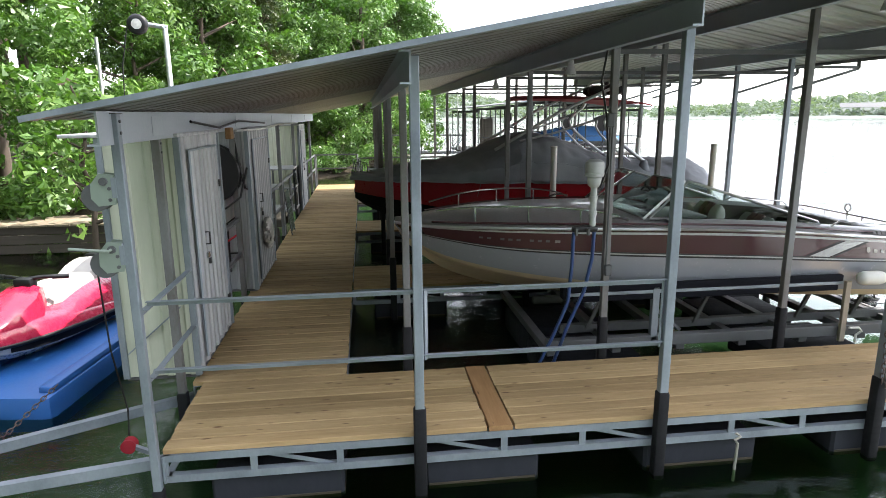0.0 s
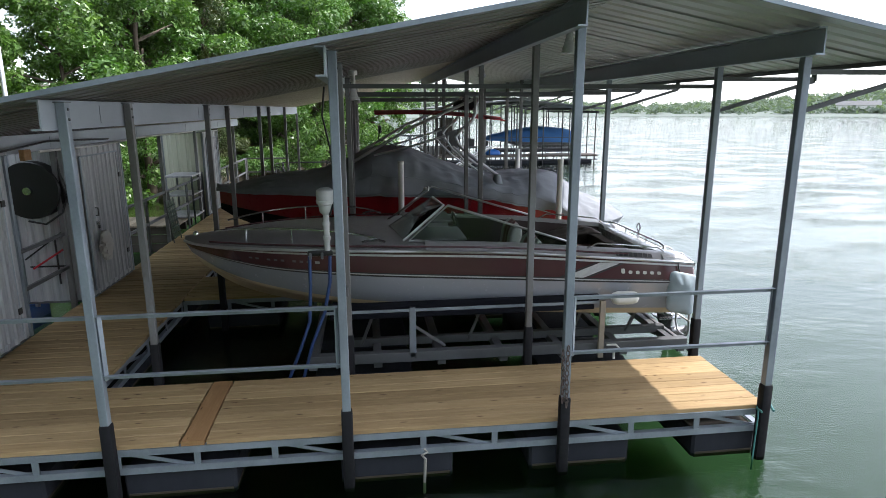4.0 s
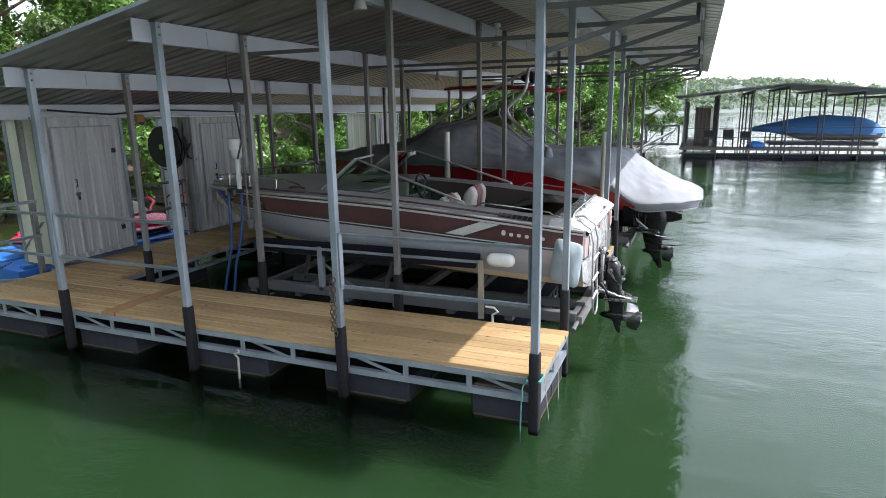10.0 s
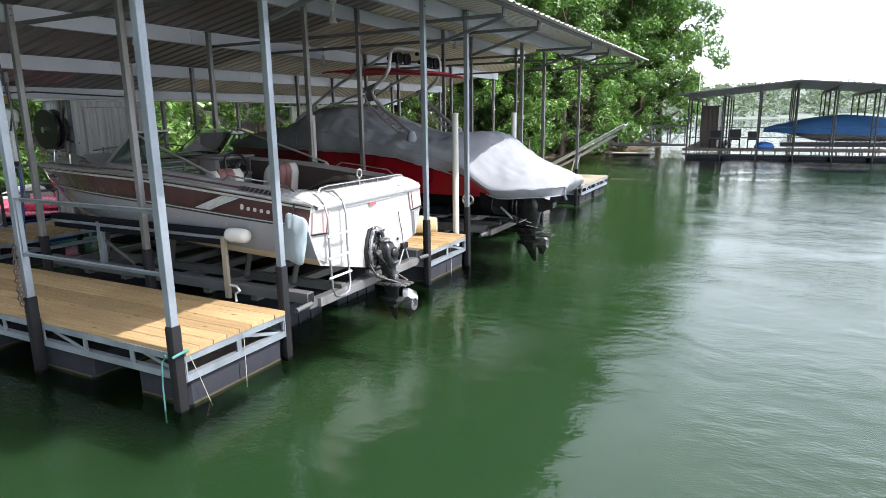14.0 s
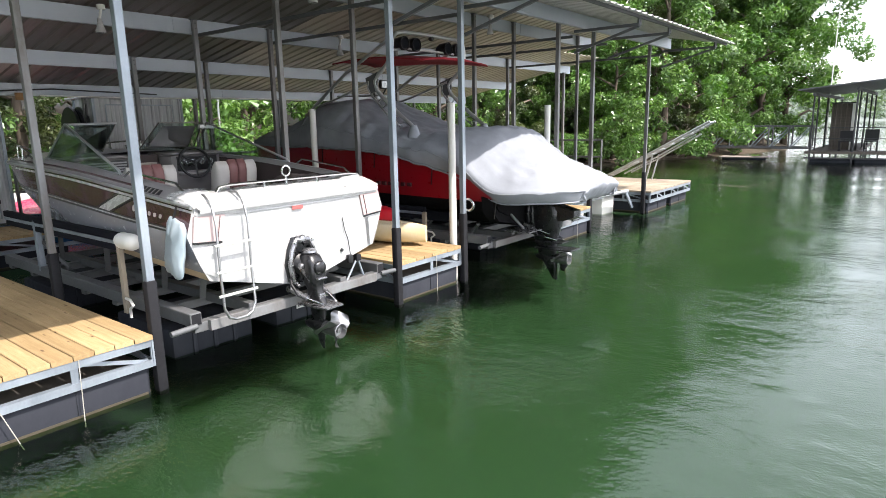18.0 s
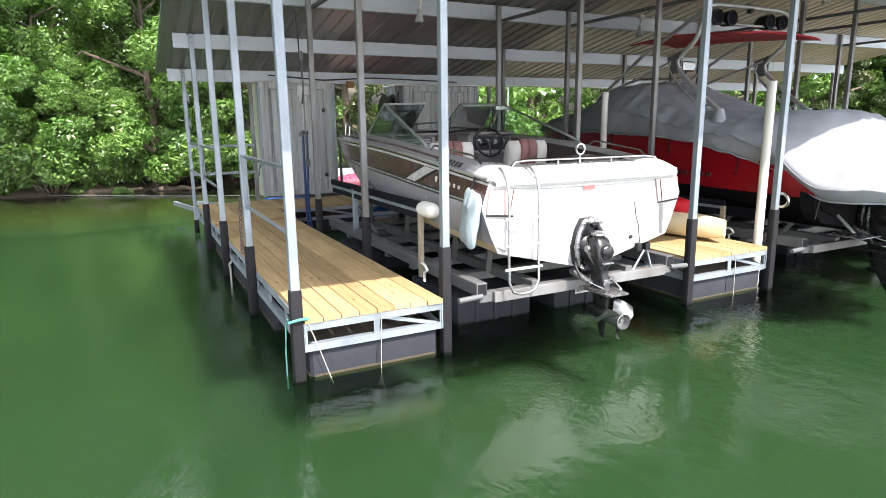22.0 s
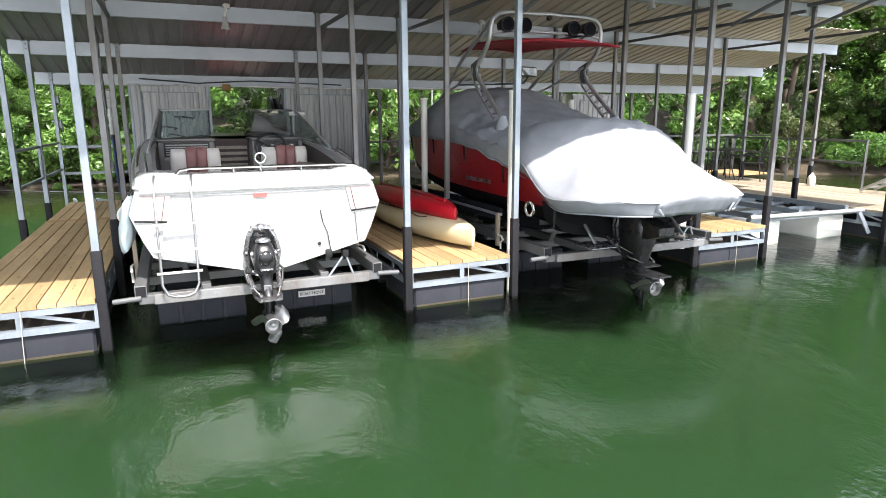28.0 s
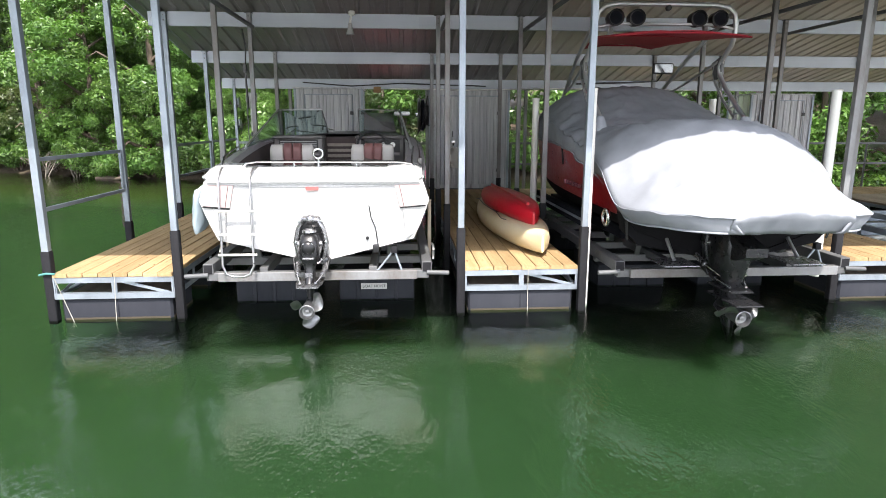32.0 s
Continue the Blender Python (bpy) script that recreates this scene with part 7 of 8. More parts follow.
def kayak(name, x0, x1, yc, z0, half, depth, material, flip, label, rise=0.1):
    me = Mesh()
    rows = []
    for i in range(31):
        t = i / 30
        b = half * (math.sin(math.pi * min(1, max(0, 0.002 + 0.996 * t))) ** 0.62)
        end = abs(2 * t - 1) ** 4
        zb = z0 + rise * end
        row = []
        for k in range(14):
            a = k * math.tau / 14
            c, s = math.cos(a), math.sin(a)
            zz = depth * (0.5 + 0.5 * (abs(s) ** 0.7) * (1 if s > 0 else -1))
            row.append((lerp(x0, x1, t), yc + (0.10 * (t - 0.5)) + b * c * abs(c) ** -0.25 if abs(c) > 0.01 else yc + 0.10 * (t - 0.5), zb + zz * (1 - 0.30 * end)))
        rows.append(row)
    me.loft(rows, True, True)
    k = thing(name, ((x0 + x1) / 2, yc, z0), label, "kayak", "kayaks")
    part("kayak_hull", me, material, k, "", 50)
    if not flip:
        part("cockpit", Mesh().box(lerp(x0, x1, 0.4), lerp(x0, x1, 0.58), yc - half * 0.6, yc + half * 0.6, z0 + depth - 0.02, z0 + depth + 0.012, 0.01), BLACK, k, "black seat well")
        for t in (0.2, 0.68):
            part("hatch", Mesh().lathe([(0.10, 0), (0.10, 0.015), (0.08, 0.02)], (lerp(x0, x1, t), yc + 0.1 * (t - 0.5), z0 + depth - 0.004), "z", 16), BLACK, k, "black deck hatch", 50)
        for s in (-1, 1):
            part("deck_line", Mesh().tube([(lerp(x0, x1, t), yc + 0.1 * (t - 0.5) + s * half * 0.7, z0 + depth * 0.93 + (0.03 if j % 2 else 0.0)) for j, t in enumerate((0.15, 0.25, 0.35, 0.62, 0.72, 0.8))], 0.006, 5), BLACK, k)
    else:
        part("keel_ridge", Mesh().tube([(lerp(x0, x1, t / 10), yc + 0.10 * (t / 10 - 0.5), z0 + depth * 0.98 + rise * abs(t / 5 - 1) ** 4 * 0.4) for t in range(1, 10)], 0.02, 6), material, k, "", 60)
    return k


kayak("kayak", 2.05, 5.72, 9.03, DECK + 0.002, 0.36, 0.30, KAYAK_TAN, False, "tan and white sit-on kayak lying on the pine pier", 0.06)
kayak("kayak", 2.35, 5.24, 9.03, DECK + 0.275, 0.30, 0.22, KAYAK_RED, True, "bright red kayak stacked upside down on another", 0.0)

# blower and hoses for the hoist
blow = thing("hoist_blower", (2.30, 5.56, 1.2), "white blower unit with blue air hoses on a roof post", "blower")
part("motor_cover", Mesh().lathe([(0.0, 0.0), (0.032, 0.0), (0.055, 0.02), (0.062, 0.05), (0.064, 0.09), (0.082, 0.10), (0.086, 0.12), (0.086, 0.13), (0.082, 0.135), (0.084, 0.20), (0.078, 0.225), (0.05, 0.245), (0.0, 0.25)], (2.29, 5.57, 2.10), "z", 24), PVC_GREY, blow, "greyed white motor cover", 40)
part("pipe", Mesh().lathe([(0.028, 0.0), (0.028, 0.10), (0.038, 0.10), (0.038, 0.14), (0.028, 0.14), (0.028, 0.24), (0.036, 0.24), (0.036, 0.27), (0.028, 0.27), (0.028, 0.35)], (2.29, 5.57, 1.755), "z", 16), PVC_GREY, blow, "", 50)
valve = part("manifold", Mesh().box(2.10, 2.34, 5.545, 5.595, 1.70, 1.755, 0.02), BLACK, blow, "dark valve manifold", 40)
for x in (2.13, 2.24):
    part("valve_lever", Mesh().box(x - 0.012, x + 0.012, 5.515, 5.545, 1.68, 1.74, 0.004), GALV_DARK, valve)
part("hose", Mesh().tube([(2.12, 5.57, 1.70), (2.115, 5.57, 1.4), (2.09, 5.575, 1.05), (1.98, 5.6, 0.75), (1.80, 5.66, 0.30), (1.75, 5.7, -0.15)], 0.017, 9), BLUE_HOSE, blow, "blue air hose", 60)
part("hose", Mesh().tube([(2.31, 5.57, 1.70), (2.30, 5.57, 1.45), (2.24, 5.575, 1.15), (2.10, 5.6, 0.8), (1.97, 5.66, 0.35), (1.95, 5.7, -0.15)], 0.017, 9), BLUE_HOSE, blow, "blue air hose", 60)
part("cable", Mesh().tube([(2.33, 5.53, 2.1), (2.40, 5.54, 2.3), (2.36, 5.52, 2.7), (2.30, 5.53, 3.0), (2.33, 5.5, 3.25)], 0.010, 6), BLACK, blow, "", 60)
part("junction_box", Mesh().box(2.41, 2.47, 5.51, 5.56, 1.30, 1.40, 0.01), GALV_DARK, blow)
ctrl = thing("control_box", (2.36, 5.55, 2.0), "grey electrical control box on the blower post", "electrical box")
part("box_body", Mesh().box(2.36, 2.43, 5.50, 5.55, 2.62, 2.74, 0.012), GALV_DARK, ctrl)
part("conduit", Mesh().tube([(2.42, 5.53, 2.62), (2.42, 5.53, 1.40)], 0.010, 8), GALV_DARK, ctrl, "", 60)
for unit in (blow, ctrl):
    unit.location.x -= 0.06
    unit.location.y -= 0.24


# ---- lamps under the roof ----
def lamp(x, y):
    z = roof_z(x) - 0.06
    l = thing("dock_light", (x, y, z - 0.4), "white floodlight hanging under the dock roof", "lamp", "dock lights")
    part("mount", Mesh().lathe([(0.05, 0), (0.05, 0.05), (0.03, 0.06)], (x, y, z - 0.02), "z", 14), PVC, l, "", 50)
    part("arm", Mesh().tube([(x, y, z), (x + 0.01, y - 0.02, z - 0.08), (x, y - 0.03, z - 0.14)], 0.016, 8), PVC, l, "", 60)
    part("bulb", Mesh().lathe([(0.025, 0.0), (0.03, -0.04), (0.045, -0.10), (0.062, -0.15), (0.06, -0.165), (0.0, -0.175)], (x, y - 0.03, z - 0.13), "z", 16), WHITE_GEL, l, "", 50)


for x, y in ((4.30, 4.72), (4.32, 8.7), (4.3, 12.7), (2.5, 6.9), (2.5, 10.8)):
    lamp(x, y)


# ---- sheds along the walkway ----
def ribbed(p, u, v, width, height, material, name, parent, rib=0.19, label=""):
    """A ribbed steel panel: p corner, u along, v up, ribs upright."""
    p, u, v = Vector(p), Vector(u).normalized(), Vector(v).normalized()
    n = u.cross(v)
    prof, a = [], 0.0
    while a < width - 0.02:
        s = min(rib, width - a)
        prof += [(a, 0), (a + s * 0.55, 0), (a + s * 0.66, 0.018), (a + s * 0.88, 0.018)]
        a += rib
    prof.append((width, 0))
    rows = []
    for h in (0, height):
        rows.append([p + u * a + n * b + v * h for a, b in prof] + [p + u * a + n * (b - 0.005) + v * h for a, b in reversed(prof)])
    return part(name, Mesh().loft(rows, True, True), material, parent, label)


def shed(x0, x1, y0, y1, z0, z1, label, front, handle_side=1):
    s = thing("storage_shed", ((x0 + x1) / 2, (y0 + y1) / 2, z0), label, "shed", "storage sheds")
    ribbed((x1, y0, z0), (0, 1, 0), (0, 0, 1), y1 - y0, z1 - z0, WHITE_STEEL, "front_panel", s)
    ribbed((x0, y0, z0), (1, 0, 0), (0, 0, 1), x1 - x0, z1 - z0, front, "side_panel", s, 0.21, "pale ribbed side panel")
    ribbed((x1, y1, z0), (-1, 0, 0), (0, 0, 1), x1 - x0, z1 - z0, WHITE_STEEL, "side_panel", s)
    ribbed((x0, y1, z0), (0, -1, 0), (0, 0, 1), y1 - y0, z1 - z0, WHITE_STEEL, "back_panel", s)
    part("roof_panel", Mesh().box(x0 - 0.28, x1 + 0.03, y0 - 0.05, y1 + 0.04, z1 + 0.002, z1 + 0.03, 0.006), WHITE_STEEL, s)
    for x, y in ((x0, y0), (x1, y0), (x1, y1), (x0, y1)):
        part("corner_trim", Mesh().box(x - 0.026, x + 0.026, y - 0.024, y + 0.024, z0 - 0.01, z1 - 0.002, 0.004), GALV, s)
    part("floor_pan", Mesh().box(x0, x1, y0, y1, z0 - 0.03, z0 - 0.011), GALV_DARK, s)
    # door leaf
    d0, d1 = y0 + 0.2, y1 - 0.2
    door = ribbed((x1 + 0.024, d0, z0 + 0.08), (0, 1, 0), (0, 0, 1), d1 - d0, z1 - z0 - 0.2, WHITE_STEEL, "door", s, 0.15, "ribbed steel door")
    for a, b in (((d0, z0 + 0.08), (d0, z1 - 0.12)), ((d1, z0 + 0.08), (d1, z1 - 0.12)), ((d0, z1 - 0.12), (d1, z1 - 0.12))):
        part("door_frame", Mesh().bar((x1 + 0.035, a[0], a[1]), (x1 + 0.035, b[0], b[1]), 0.016, 0.02), GALV, door)
    hy = d0 + 0.26
    part("door_handle", Mesh().tube([(x1 + 0.04, hy, 1.71), (x1 + 0.08, hy, 1.71), (x1 + 0.08, hy, 1.60), (x1 + 0.04, hy, 1.60)], 0.009, 6), BLACK, door, "black pull handle", 60)
    part("hasp", Mesh().box(x1 + 0.04, x1 + 0.06, hy - 0.02, hy + 0.05, 1.47, 1.52, 0.004), CHROME, door)
    part("padlock", Mesh().box(x1 + 0.05, x1 + 0.075, hy + 0.0, hy + 0.035, 1.41, 1.465, 0.008), BLACK, door)
    part("hinge", Mesh().box(x1 + 0.042, x1 + 0.056, d1 - 0.05, d1 + 0.02, 2.05, 2.12, 0.004), BLACK, door)
    part("hinge", Mesh().box(x1 + 0.042, x1 + 0.056, d1 - 0.05, d1 + 0.02, 0.85, 0.92, 0.004), BLACK, door)
    return s


shed_a = shed(-1.88, -1.28, 5.42, 6.80, 0.53, 2.58, "white ribbed-steel storage closet standing beside the walkway", GREEN_STEEL)
part("shed_brace", Mesh().bar((-1.84, 5.405, 0.75), (-1.38, 5.405, 1.15), 0.05, 0.012), GALV, shed_a)
shed_b = shed(-2.02, -1.24, 8.24, 9.9, 0.50, 2.56, "wide white ribbed-steel shed with a hose reel on its side", WHITE_STEEL)
shed_c = shed(-2.25, -1.31, 15.3, 16.7, 0.50, 2.50, "white ribbed-steel shed further along the walkway", GREEN_STEEL)

# hose reel on the side of the second shed
reel = thing("hose_reel", (-1.72, 8.1, 1.7), "large round black hose reel mounted on the shed wall", "hose reel")
RC = (-1.67, 8.08, 2.05)
part("rim", Mesh().lathe([(0.30, -0.10), (0.36, -0.10), (0.37, -0.07), (0.36, -0.05), (0.28, -0.04), (0.28, 0.06), (0.36, 0.07), (0.37, 0.09), (0.36, 0.12), (0.30, 0.12)], RC, "y", 30), BLACK, reel, "", 40)
part("disc", Mesh().lathe([(0.0, -0.092), (0.31, -0.085), (0.31, -0.07), (0.0, -0.07)], RC, "y", 30), BLACK, reel, "", 40)
part("hub", Mesh().lathe([(0.05, -0.15), (0.05, -0.09)], RC, "y", 14), CHROME, reel, "", 50)
part("hose_coil", Mesh().lathe([(0.26, -0.04), (0.33, -0.02), (0.33, 0.03), (0.26, 0.05)], RC, "y", 26), NAVY, reel, "", 50)
hs = Mesh().tube([(-1.38, 8.18, 2.45), (-1.33, 8.12, 2.15), (-1.28, 8.15, 1.85), (-1.25, 8.3, 1.8), (-1.27, 8.42, 1.95), (-1.30, 8.45, 2.4)], 0.016, 7)
single("garden_hose", hs, BLACK, "black hose looping down the shed corner", "hose", smooth=60)
single("garden_hose", Mesh().tube([(-1.72, 7.98, 1.66), (-1.5, 7.95, 1.62), (-1.32, 8.02, 1.75), (-1.25, 8.2, 2.1)], 0.014, 7), BLACK, "black hose trailing from the reel", "hose", smooth=60)
tool = thing("hand_tool_rack", (-1.65, 8.2, 1.2), "dark metal bars and a red-handled tool on the shed side", "rack")
for a, b in (((-1.95, 8.20, 1.10), (-1.40, 8.20, 1.50)), ((-1.90, 8.20, 1.0), (-1.40, 8.20, 1.0)), ((-1.55, 8.20, 0.75), (-1.55, 8.20, 1.4))):
    part("bar", Mesh().bar(a, b, 0.02, 0.02), BLACK, tool)
part("tool_handle", Mesh().tube([(-1.85, 8.17, 0.98), (-1.42, 8.17, 1.25)], 0.014, 7), KAYAK_RED, tool, "red tool handle", 60)
bagw = Mesh()
rows = []
for i in range(14):
    t = i / 13
    r = 0.13 * math.sin(math.pi * (0.12 + 0.75 * t)) + 0.02
    rows.append([(-1.13 + r * 0.5 * math.cos(a) * (1 + 0.5 * noise.noise((a * 2.0, i * 0.7, 2.0))), 8.75 + r * math.sin(a) * (1 + 0.6 * noise.noise((a * 2.4, i * 0.9, 5.0))), 0.95 + 0.42 * t + 0.03 * noise.noise((a, i, 9.0))) for a in [k * math.tau / 20 for k in range(20)]])
bagw.loft(rows, True, True)
single("plastic_bag", bagw, VINYL, "crumpled pale plastic bag hanging on the shed door", "bag", smooth=30)


# ---- winches on the corner post, braces and mooring arms ----
def winch(z, label):
    w = thing("hand_winch", (-1.40, 4.22, z - 0.1), label, "winch", "hand winches")
    for y in (4.165, 4.255):
        plate = [(-1.315, z + 0.085), (-1.40, z + 0.095), (-1.455, z + 0.03), (-1.46, z - 0.06), (-1.42, z - 0.11), (-1.315, z - 0.10)]
        part("side_plate", Mesh().loft([[(p[0], yy, p[1]) for p in plate] for yy in (y - 0.004, y + 0.004)], True, True), GREEN_PAINT, w)
    part("drum", Mesh().lathe([(0.0, -0.044), (0.085, -0.044), (0.088, -0.038), (0.085, -0.032), (0.045, -0.03), (0.045, 0.03), (0.085, 0.032), (0.088, 0.038), (0.085, 0.044), (0.0, 0.044)], (-1.435, 4.213, z - 0.055), "y", 22), GALV_DARK, w, "worn steel cable drum", 50)
    part("gear", Mesh().lathe([(0.0, -0.012), (0.024, -0.012), (0.026, 0.0), (0.024, 0.02)], (-1.375, 4.155, z + 0.045), "y", 12), GALV_DARK, w, "", 50)
    for dz in (-0.07, 0.0):
        part("bolt", Mesh().lathe([(0.012, -0.01), (0.012, 0.0)], (-1.345, 4.163, z + dz), "y", 6), GALV_DARK, w)
    part("bracket", Mesh().box(-1.335, -1.302, 4.16, 4.26, z - 0.06, z + 0.07, 0.004), GALV, w)
    return w


winch(2.31, "pale green hand winch bolted to the corner post")
w2 = winch(1.88, "pale green hand winch with a crank handle on the post")
part("crank", Mesh().tube([(-1.375, 4.15, 1.925), (-1.375, 4.10, 1.925), (-1.60, 4.09, 1.95)], 0.010, 7), GREEN_PAINT, w2, "", 60)
single("winch_cable", Mesh().tube([(-1.50, 4.21, 1.80), (-1.52, 4.3, 1.2), (-1.58, 4.6, 0.62), (-1.62, 4.65, 0.32)], 0.006, 5), BLACK, "thin dark winch cable", "cable", "cables")
mast = thing("wheel_davit", (-2.3, 9.2, 0.3), "pipe davit with a small black wheel behind the shed", "davit")
part("mast", Mesh().tube([(-2.30, 9.0, 0.2), (-2.30, 9.0, 3.86), (-2.34, 9.0, 3.90)], 0.035, 8), ALU, mast, "", 60)
part("arm", Mesh().tube([(-2.27, 9.0, 3.88), (-2.62, 9.0, 3.93)], 0.03, 8), ALU, mast, "", 60)
whl = part("wheel", Mesh().lathe([(0.05, -0.04), (0.10, -0.045), (0.13, -0.02), (0.13, 0.02), (0.10, 0.045), (0.05, 0.04)], (-2.62, 8.95, 3.91), "y", 22), BLACK, mast, "black rubber wheel", 50)
part("wheel_hub", Mesh().lathe([(0.0, -0.05), (0.065, -0.045), (0.065, 0.045), (0.0, 0.05)], (-2.62, 8.95, 3.91), "y", 16), PVC, whl, "", 50)
part("cable", Mesh().tube([(-2.75, 8.95, 3.9), (-2.86, 8.95, 3.4), (-2.9, 8.95, 2.6)], 0.008, 5), BLACK, mast)
arms = thing("channel_beam", (-3.5, 4.4, -0.2), "galvanised channel arm bracing the dock to the bank", "beam", "bracing beams")
part("channel", Mesh().bar((-1.30, 5.47, 0.30), (-3.5, 4.42, 0.24), 0.06, 0.08), GALV, arms)
arms2 = thing("channel_beam", (-3.5, 3.6, -0.2), "galvanised channel arm reaching from the corner to the bank", "beam", "bracing beams")
part("channel", Mesh().bar((-1.30, 4.40, 0.29), (-3.6, 4.00, 0.25), 0.06, 0.08), GALV, arms2)
roller = thing("cable_roller", (-1.58, 4.58, 0.25), "red plastic cable roller beside the corner post", "roller")
part("roller", Mesh().lathe([(0.0, -0.035), (0.055, -0.035), (0.055, -0.02), (0.035, 0.0), (0.055, 0.02), (0.055, 0.035), (0.0, 0.035)], (-1.60, 4.60, 0.33), "y", 18), RED_CLOTH, roller, "", 50)
part("bracket", Mesh().bar((-1.60, 4.60, 0.33), (-1.38, 4.52, 0.28), 0.03, 0.03), GALV, roller)


def chain(pts, link, name_label):
    """A chain as one mesh of oval links along a path."""
    me = Mesh()
    pts = [Vector(p) for p in pts]
    step = 0
    for a, b in zip(pts, pts[1:]):
        d = b - a
        n = max(1, int(d.length / (link * 0.72)))
        for i in range(n):
            c = a + d * ((i + 0.5) / n)
            u = d.normalized()
            s = u.orthogonal().normalized()
            if step % 2:
                s = u.cross(s)
            me.tube([c + u * math.cos(k * math.tau / 8) * link * 0.5 + s * math.sin(k * math.tau / 8) * link * 0.28 for k in range(8)], link * 0.09, 4, True)
            step += 1
    return single("chain", me, ROCK, name_label, "chain", "chains")


chain([(4.215, 4.135, 1.16), (4.21, 4.13, 0.9), (4.215, 4.125, 0.62)], 0.055, "rusty chain hanging from a roof post")
chain([(4.175, 4.15, 1.12), (4.18, 4.13, 0.9), (4.18, 4.13, 0.66)], 0.055, "rusty chain hanging doubled from a roof post")
chain([(-2.55, 5.6, 0.42), (-2.75, 5.2, 0.22), (-2.95, 4.7, 0.05), (-3.1, 4.3, -0.08)], 0.06, "rusty mooring chain at the blue float")
tie = Mesh().tube([(6.10, 4.12, 0.46), (6.12, 4.20, 0.48), (6.10, 4.26, 0.47), (6.04, 4.25, 0.46), (5.99, 4.19, 0.455), (6.0, 4.13, 0.45)], 0.011, 6)
tie.tube([(5.99, 4.17, 0.455), (5.965, 4.13, 0.40), (5.955, 4.12, 0.2), (5.95, 4.12, -0.1)], 0.007, 6)
single("mooring_rope", tie, ROPE_TEAL, "teal rope knotted round the corner post", "rope", smooth=60)
for x, y, y2 in ((6.115, 4.82, 4.80), (6.115, 4.26, 4.42), (6.05, 8.86, 8.86), (5.885, 13.0, 13.0)):
    single("string", Mesh().tube([(x, y, 0.44), (x + 0.008, lerp(y, y2, 0.5), 0.2), (x + 0.01, y2, -0.05)], 0.0035, 5), STRING, "thin white string hanging off the pier's end", "string", "strings")
rag = Mesh().tube([(3.02, 4.17, 0.30), (3.05, 4.15, 0.28), (3.0, 4.14, 0.26), (3.03, 4.15, 0.22), (3.02, 4.15, -0.1)], 0.012, 6)
single("rope_end", rag, STRING, "frayed pale rope end tied under the pier", "rope", smooth=60)


pipe = Mesh().tube([(-4.70, 12.9, -0.4), (-4.69, 12.9, 1.6), (-4.66, 12.9, 4.2)], [0.036, 0.034, 0.032], 10)
single("mooring_pipe", pipe, ALU, "pale steel mooring pipe standing in the shallows", "pipe", smooth=60)
sapling = make_tree("sapling", 33, 4.4, 1.7, 1500, 0.10, BARK, LEAF_LIGHT, 0.34, "young large-leaved sapling growing beside the gangway")
sapling.matrix_basis = pose(-5.05, 12.75, ground_height(-5.05, 12.75) + 0.3)

# ---- the jet ski on its blue float ----
ski_float = thing("drive_on_float", (-3.5, 7.7, -0.2), "blue plastic drive-on float for a jet ski", "float")
AX = Matrix.Translation((-3.50, 7.75, 0)) @ Matrix.Rotation(radians(-7), 4, "Z")


def turned(mesh, m=AX):
    mesh.v = [tuple(m @ Vector(p)) for p in mesh.v]
    return mesh


for s in (-1, 1):
    part("float_wing", turned(Mesh().box(s * 0.54 - 0.46, s * 0.54 + 0.46, -1.85, 1.75, -0.15, 0.22, 0.06)), BLUE_PLASTIC, ski_float, "", 40)
    part("float_lip", turned(Mesh().box(s * 0.90 - 0.07, s * 0.90 + 0.07, -1.75, 1.65, 0.19, 0.28, 0.03)), BLUE_PLASTIC, ski_float, "", 40)
part("float_keelway", turned(Mesh().box(-0.12, 0.12, -1.7, 1.6, -0.1, 0.16, 0.03)), BLUE_PLASTIC, ski_float, "", 40)
SKI_AX = Matrix.Translation((0, 0, -0.13)) @ AX


def set_ski(mesh):
    return turned(mesh, SKI_AX)


ski = thing("jet_ski", (-3.5, 7.75, 0.2), "red and white jet ski on a blue drive-on float", "jet ski")
ST = [(-1.45, 0.03, 0.62, 0.66), (-1.25, 0.22, 0.46, 0.74), (-0.9, 0.40, 0.36, 0.82), (-0.3, 0.50, 0.31, 0.78), (0.4, 0.52, 0.30, 0.70), (1.0, 0.50, 0.31, 0.64), (1.40, 0.46, 0.36, 0.60)]


def ski_row(y, b, z0, z1, low):
    if low:
        return [(-b * 0.9, y, lerp(z0, z1, 0.48)), (-b * 0.86, y, lerp(z0, z1, 0.25)), (-b * 0.45, y, z0 + 0.03), (0, y, z0), (b * 0.45, y, z0 + 0.03), (b * 0.86, y, lerp(z0, z1, 0.25)), (b * 0.9, y, lerp(z0, z1, 0.48))]
    return [(b * 0.9, y, lerp(z0, z1, 0.48)), (b, y, lerp(z0, z1, 0.55)), (b * 0.9, y, lerp(z0, z1, 0.74)), (b * 0.45, y, z1), (0, y, z1 + 0.02), (-b * 0.45, y, z1), (-b * 0.9, y, lerp(z0, z1, 0.74)), (-b, y, lerp(z0, z1, 0.55)), (-b * 0.9, y, lerp(z0, z1, 0.48))]


def ski_table(y, j):
    return curve([(r[0], r[j]) for r in ST], y)


